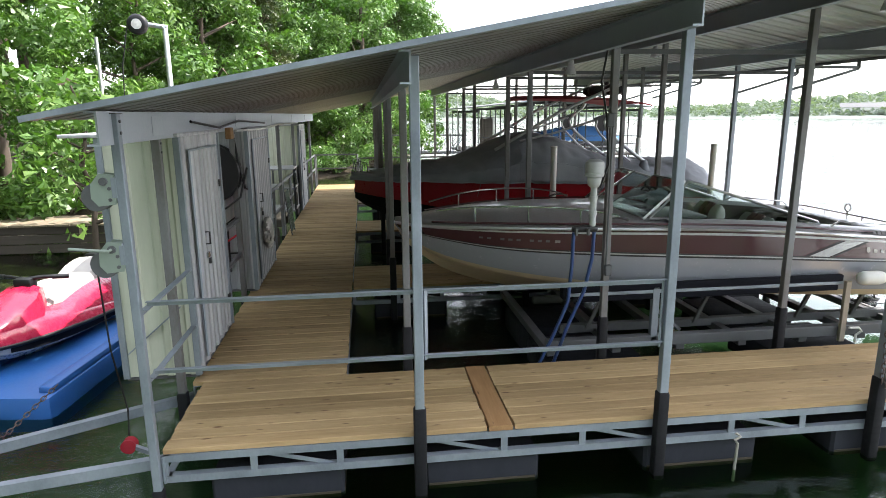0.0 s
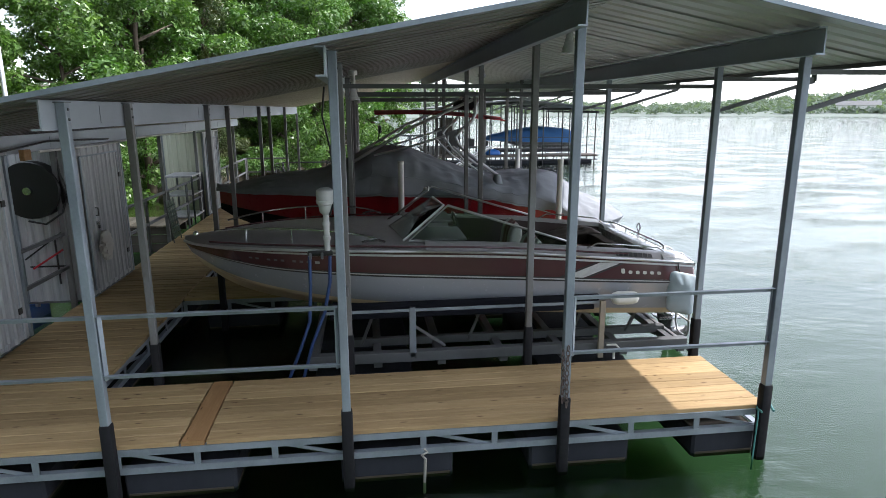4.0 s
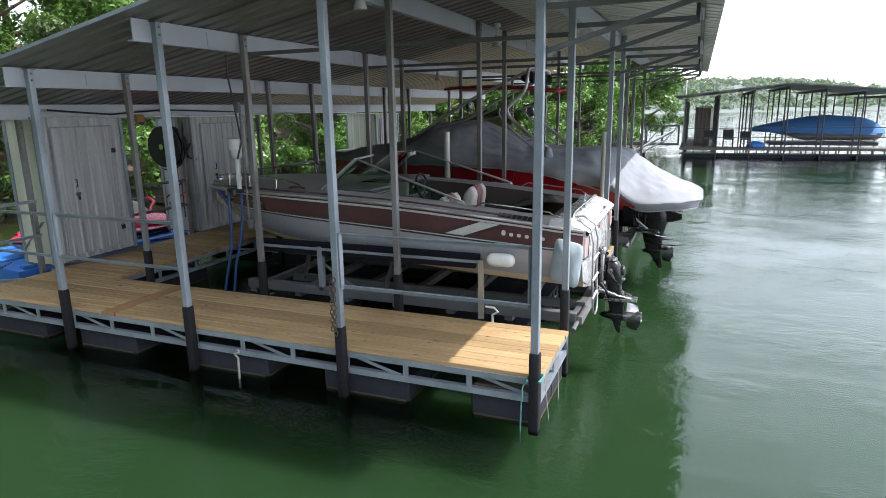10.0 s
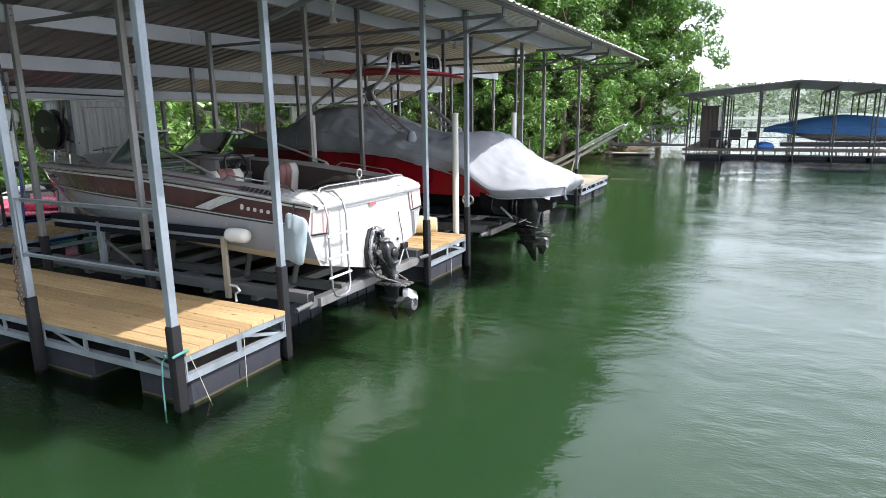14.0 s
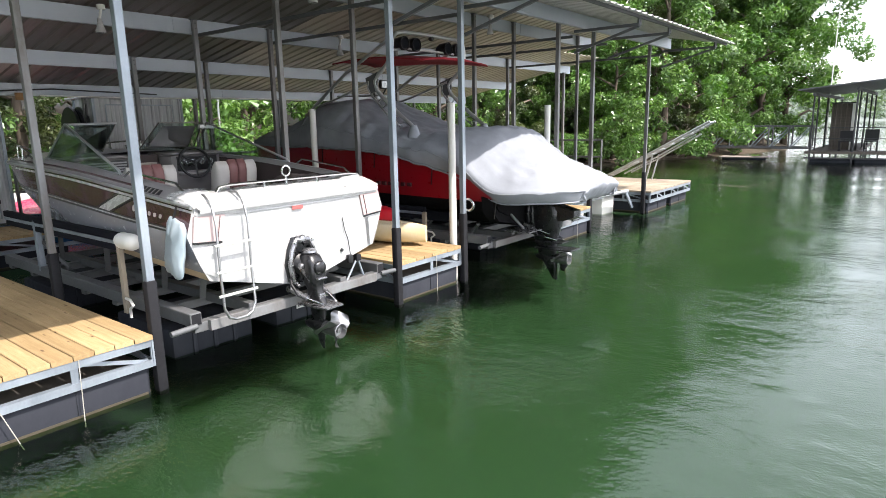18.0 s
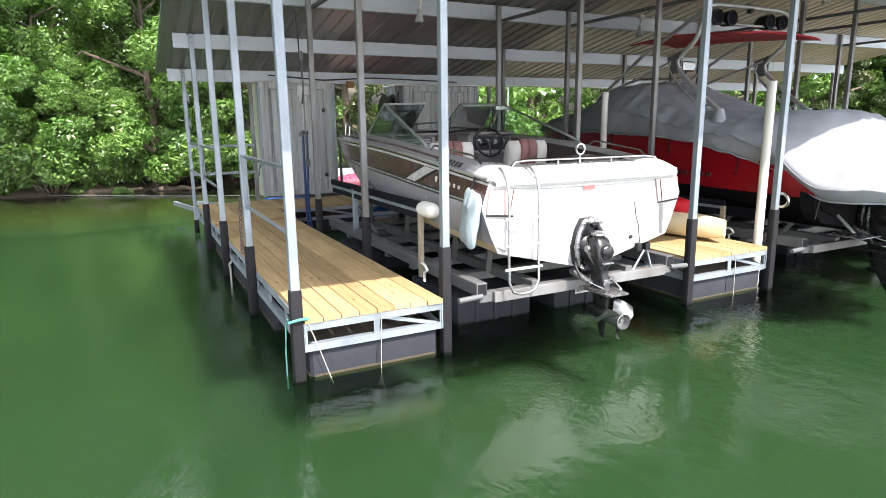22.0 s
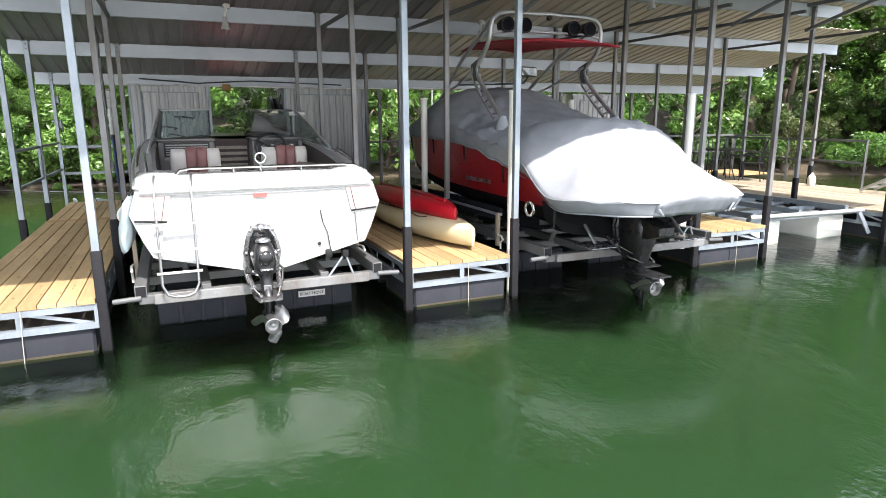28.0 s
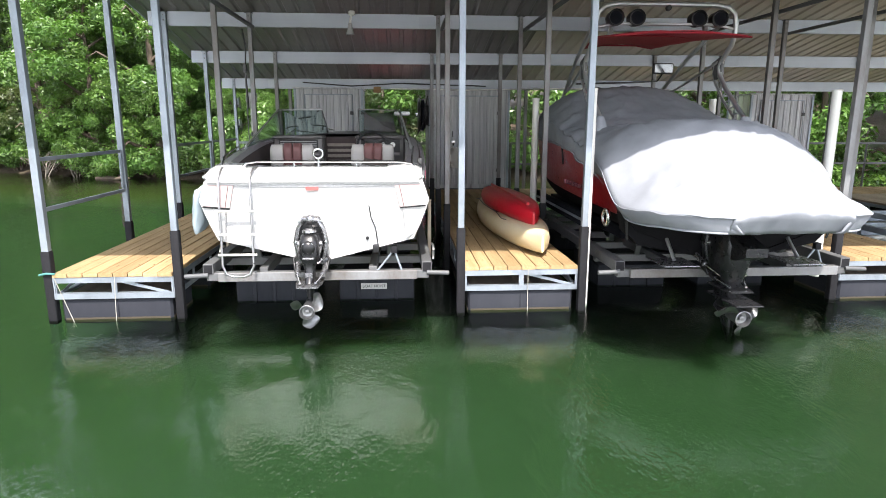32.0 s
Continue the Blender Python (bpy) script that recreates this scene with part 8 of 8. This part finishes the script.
lo_rows = [ski_row(y, ski_table(y, 1), ski_table(y, 2), ski_table(y, 3), True) for y in [lerp(-1.45, 1.4, i / 22) for i in range(23)]]
hi_rows = [ski_row(y, ski_table(y, 1), ski_table(y, 2), ski_table(y, 3), False) for y in [lerp(-1.45, 1.4, i / 22) for i in range(23)]]
part("lower_hull", set_ski(Mesh().loft(lo_rows, False)), GREY_GEL, ski, "grey lower hull", 40)
for s0 in (-1, 1):
    part("side_panel", set_ski(Mesh().loft([[(s0 * (ski_table(y, 1) * 0.9 + 0.012), y, lerp(ski_table(y, 2), ski_table(y, 3), f)) for f in (0.30, 0.46)] for y in [lerp(-1.2, 1.36, i / 16) for i in range(17)]], False)), NAVY, ski, "navy side stripe", 40)
part("upper_hull", set_ski(Mesh().loft(hi_rows, False)), PINK_GEL, ski, "glossy pink-red upper hull", 40)
part("stern_plate", set_ski(Mesh().box(-0.44, 0.44, 1.36, 1.42, 0.34, 0.62, 0.03)), PINK_GEL, ski, "", 40)
for s in (-1, 1):
    part("bumper", set_ski(Mesh().tube([(s * ski_table(y, 1) * 1.0, y, lerp(ski_table(y, 2), ski_table(y, 3), 0.52)) for y in [lerp(-1.42, 1.4, i / 20) for i in range(21)]], 0.02, 6)), BLACK, ski, "", 60)
    part("foot_rail", set_ski(Mesh().loft([[(s * 0.24, y, 0.74 + 0.13 * math.sin(math.pi * (y + 0.5) / 1.9)), (s * 0.40, y, 0.70 + 0.03 * math.sin(math.pi * (y + 0.5) / 1.9)), (s * 0.47, y, 0.60)] for y in [lerp(-0.5, 1.4, i / 12) for i in range(13)]], False)), PINK_GEL, ski, "", 50)
    for k in range(5):
        part("lettering_bar", set_ski(Mesh().box(s * 0.465 - 0.006, s * 0.465 + 0.006, 0.45 + 0.11 * k, 0.53 + 0.11 * k, 0.42, 0.48)), NAVY, ski)
seat_rows = []
for i in range(17):
    t = i / 16
    y = lerp(-0.45, 1.15, t)
    z = curve([(0, 0.86), (0.25, 0.98), (0.5, 0.95), (0.62, 1.03), (0.85, 1.06), (1.0, 0.86)], t)
    w = 0.19 + 0.05 * math.sin(math.pi * t)
    seat_rows.append([(w, y, 0.72), (w, y, z - 0.08), (w * 0.8, y, z - 0.015), (0, y, z), (-w * 0.8, y, z - 0.015), (-w, y, z - 0.08), (-w, y, 0.72)])
part("seat", set_ski(Mesh().loft(seat_rows, False, False)), VINYL, ski, "white stepped saddle seat", 45)
part("seat_back_pad", set_ski(Mesh().box(-0.20, 0.20, 0.98, 1.14, 0.90, 1.08, 0.05)), BLACK, ski, "black seat bolster", 40)
part("grab_rail", set_ski(Mesh().tube([(-0.22, 1.05, 0.72), (-0.23, 1.25, 1.0), (0, 1.30, 1.06), (0.23, 1.25, 1.0), (0.22, 1.05, 0.72)], 0.035, 8)), PINK_GEL, ski, "", 60)
hood_rows = [[(w, y, 0.74), (w * 0.8, y, z), (0, y, z + 0.04), (-w * 0.8, y, z), (-w, y, 0.74)] for y, w, z in ((-1.3, 0.08, 0.74), (-1.0, 0.26, 0.84), (-0.7, 0.30, 0.96), (-0.52, 0.22, 1.04), (-0.40, 0.16, 1.0))]
part("hood", set_ski(Mesh().loft(hood_rows, False)), PINK_GEL, ski, "", 45)
bars = Mesh().tube([(-0.36, -0.36, 1.12), (-0.18, -0.46, 1.14), (0, -0.50, 1.12), (0.18, -0.46, 1.14), (0.36, -0.36, 1.12)], 0.022, 8)
hb = part("handlebar", set_ski(bars), BLACK, ski, "black handlebar", 60)
for s in (-1, 1):
    part("grip", set_ski(Mesh().tube([(s * 0.26, -0.42, 1.13), (s * 0.40, -0.34, 1.115)], 0.028, 8)), BLACK, hb, "", 60)
part("steering_pad", set_ski(Mesh().box(-0.10, 0.10, -0.56, -0.42, 1.02, 1.14, 0.03)), BLACK, hb, "", 40)


# ---- furniture and clutter further along ----
def patio_chair(x, y, turn):
    c = thing("patio_chair", (0, 0, 0), "black wrought-iron patio chair on the swim platform", "chair", "patio chairs")
    for sx in (-0.22, 0.22):
        part("leg", Mesh().tube([(sx, -0.22, 0), (sx, -0.2, 0.42), (sx, -0.22, 0.62), (sx, 0.1, 0.64)], 0.012, 6), BLACK, c, "", 60)
        part("leg", Mesh().tube([(sx, 0.24, 0), (sx, 0.18, 0.42), (sx, 0.26, 0.95)], 0.012, 6), BLACK, c, "", 60)
    part("seat", Mesh().box(-0.24, 0.24, -0.23, 0.22, 0.40, 0.425, 0.008), BLACK, c)
    for k in range(6):
        part("back_slat", Mesh().bar((-0.2 + 0.08 * k, 0.185, 0.44), (-0.2 + 0.08 * k, 0.255, 0.92), 0.012, 0.008), BLACK, c)
    part("back_rail", Mesh().tube([(-0.22, 0.26, 0.95), (0, 0.265, 1.0), (0.22, 0.26, 0.95)], 0.012, 6), BLACK, c, "", 60)
    c.matrix_basis = pose(x, y, DECK, 0, 0, turn)
    return c


ch = patio_chair(0.22, 18.72, 60)
copy_thing(ch, pose(1.30, 18.62, DECK, 0, 0, -60))
copy_thing(ch, pose(0.30, 17.72, DECK, 0, 0, 140))
table = thing("patio_table", (0.78, 18.2, DECK), "round black wrought-iron patio table", "table")
part("tabletop", Mesh().lathe([(0.0, 0.70), (0.46, 0.70), (0.47, 0.715), (0.46, 0.73), (0.0, 0.73)], (0.78, 18.2, DECK), "z", 28), BLACK, table, "", 40)
for k in range(4):
    a = k * math.tau / 4 + 0.4
    part("leg", Mesh().tube([(0.78 + 0.1 * math.cos(a), 18.2 + 0.1 * math.sin(a), DECK + 0.7), (0.78 + 0.34 * math.cos(a), 18.2 + 0.34 * math.sin(a), DECK + 0.01)], 0.014, 6), BLACK, table, "", 60)
fr = thing("walkway_rail", (-1.36, 13.0, DECK), "weathered steel rail along the outer edge of the walkway", "railing", "", "structure")
for ya, yb in ((6.90, 8.2), (9.96, 15.25), (16.75, 21.0)):
    for z in (1.45, 1.0):
        part("rail_bar", Mesh().bar((-1.40, ya, z), (-1.40, yb, z), 0.035, 0.045), GALV_DARK, fr)
    n = max(1, int((yb - ya) / 1.3))
    for k in range(n + 1):
        yy = lerp(ya + 0.03, yb - 0.03, k / n)
        part("rail_post", Mesh().bar((-1.40, yy, 0.25), (-1.40, yy, 1.46), 0.04, 0.04), GALV_DARK, fr)
er = thing("end_rail", (2.0, 19.5, DECK), "weathered steel rail along the back of the platform", "railing", "", "structure")
for z in (1.45, 1.0):
    part("rail_bar", Mesh().bar((-1.38, 21.0, z), (-0.02, 21.0, z), 0.035, 0.045), GALV_DARK, er)
    part("rail_bar", Mesh().bar((0.05, 19.13, z), (3.6, 19.13, z), 0.035, 0.045), GALV_DARK, er)
for x, y in ((-1.36, 21.0), (0.0, 21.0), (0.06, 19.13), (1.8, 19.13), (3.58, 19.13)):
    part("rail_post", Mesh().bar((x, y, 0.25), (x, y, 1.46), 0.04, 0.04), GALV_DARK, er)
shelf = thing("shelf_rack", (-1.6, 14.7, 0.45), "white steel shelf rack standing beside the walkway", "shelf")
for x in (-1.95, -1.36):
    for y in (14.18, 15.1):
        part("upright", Mesh().angle((x, y, 0.47), (x, y, 1.58), 0.04, 0.004, (1, 0, 0)), GALV, shelf)
for z in (0.62, 1.12, 1.55):
    part("shelf", Mesh().box(-1.96, -1.35, 14.16, 15.12, z, z + 0.035, 0.004), WHITE_STEEL, shelf)
lawn = thing("folded_chair", (-1.3, 12.3, DECK), "dark green webbed lawn chair folded against the rail", "chair")
for y in (12.05, 12.55):
    part("tube", Mesh().tube([(-1.20, y, DECK + 0.012), (-1.30, y, DECK + 0.85)], 0.011, 7), GALV_DARK, lawn, "", 60)
for k in range(7):
    t = 0.12 + 0.12 * k
    part("web_strap", Mesh().bar((lerp(-1.20, -1.30, t), 12.05, DECK + 0.85 * t), (lerp(-1.20, -1.30, t), 12.55, DECK + 0.85 * t), 0.05, 0.006, (0.2, 0, 1)), LEAF_WEB, lawn, "dark green webbing")
for k in range(4):
    y = 12.12 + 0.12 * k
    part("web_strap", Mesh().bar((-1.205, y, DECK + 0.10), (-1.29, y, DECK + 0.84), 0.03, 0.006, (0, 1, 0)), GREEN_PAINT, lawn, "pale webbing")
jug = Mesh().lathe([(0.0, 0), (0.075, 0.0), (0.08, 0.03), (0.08, 0.17), (0.055, 0.22), (0.024, 0.25), (0.024, 0.28), (0.0, 0.28)], (2.7, 18.8, DECK + 0.002), "z", 18)
single("white_jug", jug, PVC, "white plastic jug standing on the platform", "jug", smooth=50)
# third slip: white lift tank and its arms
tank = thing("white_hoist", (4.6, 15.0, -0.2), "white-tanked boat hoist in the empty slip, algae at the waterline", "boat hoist")
for y in (14.1, 15.6):
    for k in range(3):
        part("tank", Mesh().box(2.1 + 1.05 * k, 3.1 + 1.05 * k, y, y + 0.62, -0.04, 0.36, 0.04), PVC, tank, "white plastic tank", 40)
for k in range(6):
    part("cross_beam", Mesh().box(2.2 + 0.6 * k, 2.28 + 0.6 * k, 13.95, 16.2, 0.37, 0.44, 0.006), GALV, tank)
for y in (14.0, 15.0, 16.1):
    part("side_rail", Mesh().box(2.0, 5.3, y - 0.04, y + 0.04, 0.442, 0.52, 0.006), GALV, tank)
part("swing_arm", Mesh().tube([(5.3, 13.9, 0.46), (5.5, 16.2, 0.46)], 0.04, 10), ALU, tank, "", 60)
part("arm_link", Mesh().bar((5.5, 16.1, 0.46), (5.6, 16.25, 0.1), 0.05, 0.05), GALV, tank)
# gangway propped on the platform
gang = thing("gang_ladder", (5.2, 19.4, DECK), "aluminium ladder ramp rising over the water from the platform", "ladder")
for dy in (0.0, 0.46):
    part("side_bar", Mesh().tube([(3.95, 18.5 + dy, DECK + 0.04), (5.2, 18.5 + dy, 1.18), (6.5, 18.5 + dy, 1.90)], 0.032, 7), ALU, gang, "", 60)
    part("lower_bar", Mesh().tube([(4.5, 18.5 + dy, DECK + 0.16), (5.2, 18.5 + dy, 1.0), (6.2, 18.5 + dy, 1.6)], 0.02, 7), ALU, gang, "", 60)
    part("prop_leg", Mesh().tube([(5.05, 18.5 + dy, DECK), (5.2, 18.5 + dy, 1.1)], 0.022, 7), ALU, gang, "", 60)
for k in range(12):
    t = k / 11
    z = lerp(DECK + 0.1, 1.18, t * 2) if t < 0.5 else lerp(1.18, 1.88, t * 2 - 1)
    part("rung", Mesh().tube([(lerp(4.02, 6.46, t), 18.5, z), (lerp(4.02, 6.46, t), 18.96, z)], 0.022, 6), ALU, gang, "", 60)


# ---- the neighbouring dock across the cove ----
def far_dock():
    d = thing("neighbour_dock", (14, 38, 0), "grey covered boat dock across the cove", "dock")
    x0, x1, y0, y1 = 6.5, 15.7, 34.0, 44.0
    peak, eave = 3.52, 3.02
    xm = (x0 + x1) / 2
    for xa, xb, za, zb in ((x0 - 0.6, xm, eave, peak), (xm, x1 + 0.6, peak, eave)):
        rows = [[(lerp(xa, xb, t), y, lerp(za, zb, t) + dz) for t in (0, 1) for dz in (0, 0.05)] for y in (y0 - 0.4, y1)]
        r = [[a[0], a[2], a[3], a[1]] for a in rows]
        part("roof", Mesh().loft(r, True, True), GALV_DARK, d, "ribbed grey roof slope")
    n = 7
    for row, y in enumerate((y0, 35.3, 38.2, 41.0, y1 - 0.2)):
        for k in range(n):
            x = lerp(x0, x1, k / (n - 1))
            part("post", Mesh().bar((x, y, -0.15), (x, y, lerp(eave, peak, 1 - abs(x - xm) / (xm - x0)) - 0.12), 0.05, 0.05), BACKLIT_STEEL, d)
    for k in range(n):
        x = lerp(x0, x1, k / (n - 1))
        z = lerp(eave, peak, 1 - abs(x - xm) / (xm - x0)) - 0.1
        part("girder", Mesh().box(x - 0.04, x + 0.04, y0 - 0.3, y1, z - 0.13, z, 0.0), BACKLIT_STEEL, d)
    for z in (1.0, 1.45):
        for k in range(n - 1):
            part("rail_bar", Mesh().bar((lerp(x0, x1, k / 6) + 0.05, y0, z), (lerp(x0, x1, (k + 1) / 6) - 0.05, y0, z), 0.035, 0.035), BACKLIT_STEEL, d)
    # deck colour darkened along with the backlit steel
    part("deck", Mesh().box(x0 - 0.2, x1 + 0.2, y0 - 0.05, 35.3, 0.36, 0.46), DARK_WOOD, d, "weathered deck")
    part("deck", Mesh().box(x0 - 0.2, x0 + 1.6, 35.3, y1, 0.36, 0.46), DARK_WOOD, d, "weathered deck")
    part("chord", Mesh().box(x0 - 0.2, x1 + 0.2, y0 - 0.06, y0, 0.16, 0.22), BACKLIT_STEEL, d)
    for k in range(20):
        x = lerp(x0, x1, k / 19)
        part("upright", Mesh().box(x - 0.03, x + 0.03, y0 - 0.065, y0 - 0.02, 0.2, 0.36), BACKLIT_STEEL, d)
    for k in range(6):
        x = lerp(x0, x1 - 1.8, k / 5)
        part("float", Mesh().box(x, x + 1.7, y0 + 0.05, 35.2, -0.14, 0.15, 0.04), FLOAT, d)
    fp = thing("flag_pole", (6.3, 40.3, 0.46), "slim white flag pole beside the far dock", "flag pole")
    part("pole", Mesh().tube([(6.3, 40.3, 0.46), (6.36, 40.3, 7.2)], [0.035, 0.02], 8), PVC, fp, "", 60)
    sh = thing("dock_shed", (7.2, 38.0, 0.46), "grey storage shed on the neighbouring dock", "shed")
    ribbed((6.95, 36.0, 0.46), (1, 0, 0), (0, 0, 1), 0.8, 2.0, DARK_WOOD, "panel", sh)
    ribbed((7.76, 36.0, 0.46), (0, 1, 0), (0, 0, 1), 1.6, 2.0, BACKLIT_STEEL, "panel", sh)
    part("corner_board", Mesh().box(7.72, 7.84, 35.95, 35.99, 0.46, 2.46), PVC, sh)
    part("top", Mesh().box(6.9, 7.8, 36.0, 37.6, 2.47, 2.52), BACKLIT_STEEL, sh)
    b = thing("blue_covered_boat", (13.5, 37.0, 0.9), "boat under a blue cover on the neighbouring dock", "boat")
    rows = []
    for i in range(25):
        t = i / 24
        x = lerp(9.8, 15.7, t)
        hb = 1.15 * min(1, (t * 3.2) ** 0.6) * (1 if t < 0.92 else 1 - (t - 0.92) * 5)
        top = curve([(0, 1.40), (0.25, 1.75), (0.5, 1.98), (0.7, 1.95), (0.9, 1.75), (1.0, 1.35)], t)
        rows.append([(x, 36.9 + hb * k / 6, lerp(top, 1.18 - 0.15 * t, (abs(k) / 6) ** 2.3) + 0.03 * noise.noise((x * 2, k * 0.5, 3))) for k in range(-6, 7)][::-1])
    part("cover", Mesh().loft(rows, False), surf("blue_canvas", (0.03, 0.13, 0.32), (0.02, 0.08, 0.22), 0.7, 0, 40, 1.5, relief=0.2), b, "blue canvas cover", 80)
    low = []
    for i in range(15):
        t = i / 14
        x = lerp(10.0, 15.5, t)
        hb = 1.1 * min(1, (t * 3.2) ** 0.6)
        kz = lerp(1.3, 0.72, min(1, t * 2.5))
        low.append([(x, 36.9 - hb, 1.22 - 0.1 * t), (x, 36.9 - hb * 0.7, lerp(kz, 1.2, 0.4)), (x, 36.9, kz), (x, 36.9 + hb * 0.7, lerp(kz, 1.2, 0.4)), (x, 36.9 + hb, 1.22 - 0.1 * t)])
    part("hull", Mesh().loft(low, False), WHITE_GEL, b, "white hull", 40)
    part("cradle", Mesh().box(10.6, 15.4, 36.0, 37.8, 0.5, 0.66), BACKLIT_STEEL, b)
    for x, y, h in ((8.6, 34.7, 0.9), (9.4, 34.6, 0.8), (7.7, 34.8, 0.85)):
        cyl = thing("dock_chair", (x, y, 0.46), "dark folding chair on the neighbouring dock", "chair", "dock chairs")
        part("seat", Mesh().box(x - 0.25, x + 0.25, y - 0.25, y + 0.25, 0.86, 0.92, 0.01), BLACK, cyl)
        part("back", Mesh().box(x - 0.25, x + 0.25, y + 0.22, y + 0.28, 0.92, 0.46 + h, 0.01), BLACK, cyl)
        for a in (-0.22, 0.22):
            for c in (-0.22, 0.22):
                part("leg", Mesh().bar((x + a, y + c, 0.46), (x + a, y + c, 0.86), 0.03, 0.03), BLACK, cyl)
    single("blue_tarp", Mesh().lathe([(0.42, 0), (0.45, 0.08), (0.36, 0.22), (0.15, 0.30), (0.0, 0.32)], (9.9, 34.75, 0.47), "z", 14), BLUE_PLASTIC, "heap of blue tarpaulin on the far dock", "tarpaulin", smooth=60)
    g = thing("truss_gangway", (3.5, 37, 0.3), "steel truss gangway from the bank to the far dock", "gangway")
    for dy in (0, 1.0):
        part("handrail", Mesh().bar((1.0, 36.3 + dy, 1.55), (6.2, 36.0 + dy, 1.5), 0.06, 0.06), GALV_DARK, g)
        part("lower_chord", Mesh().bar((1.0, 36.3 + dy, 0.55), (6.2, 36.0 + dy, 0.5), 0.08, 0.08), GALV_DARK, g)
        for k in range(6):
            x = 1.05 + 0.86 * k
            part("web", Mesh().bar((x, 36.28 + dy, 0.55), (x + 0.8, 36.24 + dy, 1.5), 0.045, 0.045), GALV, g)
            part("web_upright", Mesh().bar((x + 0.8, 36.26 + dy, 0.55), (x + 0.8, 36.26 + dy, 1.5), 0.05, 0.05), GALV_DARK, g)
    part("tread", Mesh().box(1.0, 6.2, 36.05, 37.25, 0.46, 0.51), DARK_WOOD, g)
    low_raft = thing("small_raft", (3.6, 36.0, 0), "low weathered wooden raft beside the gangway", "raft")
    part("raft_deck", Mesh().box(2.6, 4.6, 35.1, 35.9, 0.08, 0.13, 0.01), GREY_WOOD, low_raft)
    part("raft_float", Mesh().box(2.7, 4.5, 35.15, 35.85, -0.03, 0.078, 0.02), FLOAT, low_raft)


far_dock()

# cables and conduit along the girders
for pts, r, m in (
    ([(-1.20, 5.6, 2.70), (-1.19, 6.6, 2.63), (-1.19, 7.6, 2.69), (-1.18, 9.4, 2.64)], 0.012, BLACK),
    ([(-1.19, 7.4, 2.58), (-1.18, 9.0, 2.56), (-1.18, 11.0, 2.60), (-1.18, 14.0, 2.58)], 0.013, PVC),
):
    single("roof_cable", Mesh().tube(pts, r, 6), m, "electrical cable clipped along a roof girder", "cable", "cables", smooth=60)
single("wood_block", Mesh().box(-1.24, -1.18, 7.05, 7.2, 2.50, 2.62, 0.008), PINE_RED, "small brown wooden block fixed under the girder", "block")

single("shore_cable", Mesh().tube([(-11.2, -1.6, 0.12), (-9.8, 0.33, 0.03), (-7.12, 4.39, 0.02), (-5.2, 7.2, 0.06), (-2.1, 8.4, 0.3)], 0.010, 5), GALV_DARK, "thin steel mooring cable running along the bank", "cable", "cables", smooth=60)

# ---- gangway from the walkway to the bank ----
gangway = thing("shore_gangway", (-4.9, 14.0, -0.5), "narrow pine gangway on posts from the dock walkway to the bank", "gangway")
for y in (13.48, 14.0, 14.52):
    part("stringer", Mesh().box(-8.3, -1.50, y - 0.04, y + 0.04, 0.40, 0.558, 0.004), DARK_WOOD, gangway, "dark timber stringer")
for x in (-7.4, -5.6, -3.4):
    for y in (13.42, 14.58):
        part("support_post", Mesh().box(x - 0.045, x + 0.045, y - 0.02, y + 0.06, -0.62, 0.556, 0.006), PINE_GREY, gangway)
for k in range(46):
    x = -8.3 + 0.1475 * k
    part("plank", Mesh().box(x, x + 0.14, 13.38 + 0.008 * math.sin(k * 2.3), 14.62 + 0.008 * math.sin(k * 1.7), 0.56, 0.598, 0.004), PINE_GREY, gangway)
# dark boards added where only shade lies below the gangway
for z in (0.02, 0.215):
    part("skirt_board", Mesh().box(-8.0, -1.62, 13.365, 13.40, z, z + 0.18, 0.004), DARK_WOOD, gangway, "dark board in place of the shade under the gangway")


# ---- deck boards ----
def lay_finger(root, y0, y1, xs, rows, material=PINE):
    w = (y1 - y0) / rows
    for r in range(rows):
        for xa, xb in zip(xs, xs[1:]):
            plank(root, (xa + xb) / 2, y0 + w * (r + 0.5), xb - xa - 0.006, w, material)


lay_finger(fingers[0], 4.235, 5.355, (-1.24, 1.07), 8)
lay_finger(fingers[0], 4.235, 5.355, (1.27, 6.10), 8)
cross = Mesh().loft([[(a, e, DECK + b) for a, b in ((1.08, -0.038), (1.26, -0.038), (1.26, -0.004), (1.255, 0.001), (1.085, 0.001), (1.08, -0.004))] for e in (4.235, 5.355)], True, True)
part("cross_plank", cross, PINE_RED, fingers[0], "reddish plank laid crosswise")
lay_finger(fingers[1], 8.215, 9.375, (0.02, 6.05), 8)
lay_finger(fingers[2], 12.335, 13.535, (0.02, 5.88), 8)
lay_finger(platform, 16.325, 19.095, (0.02, 3.0, 5.98), 19, PINE_GREY)
y = 5.365
while y < 20.9:
    plank(walkway, -0.66, y + 0.07, 1.33, 0.14)
    y += 0.14
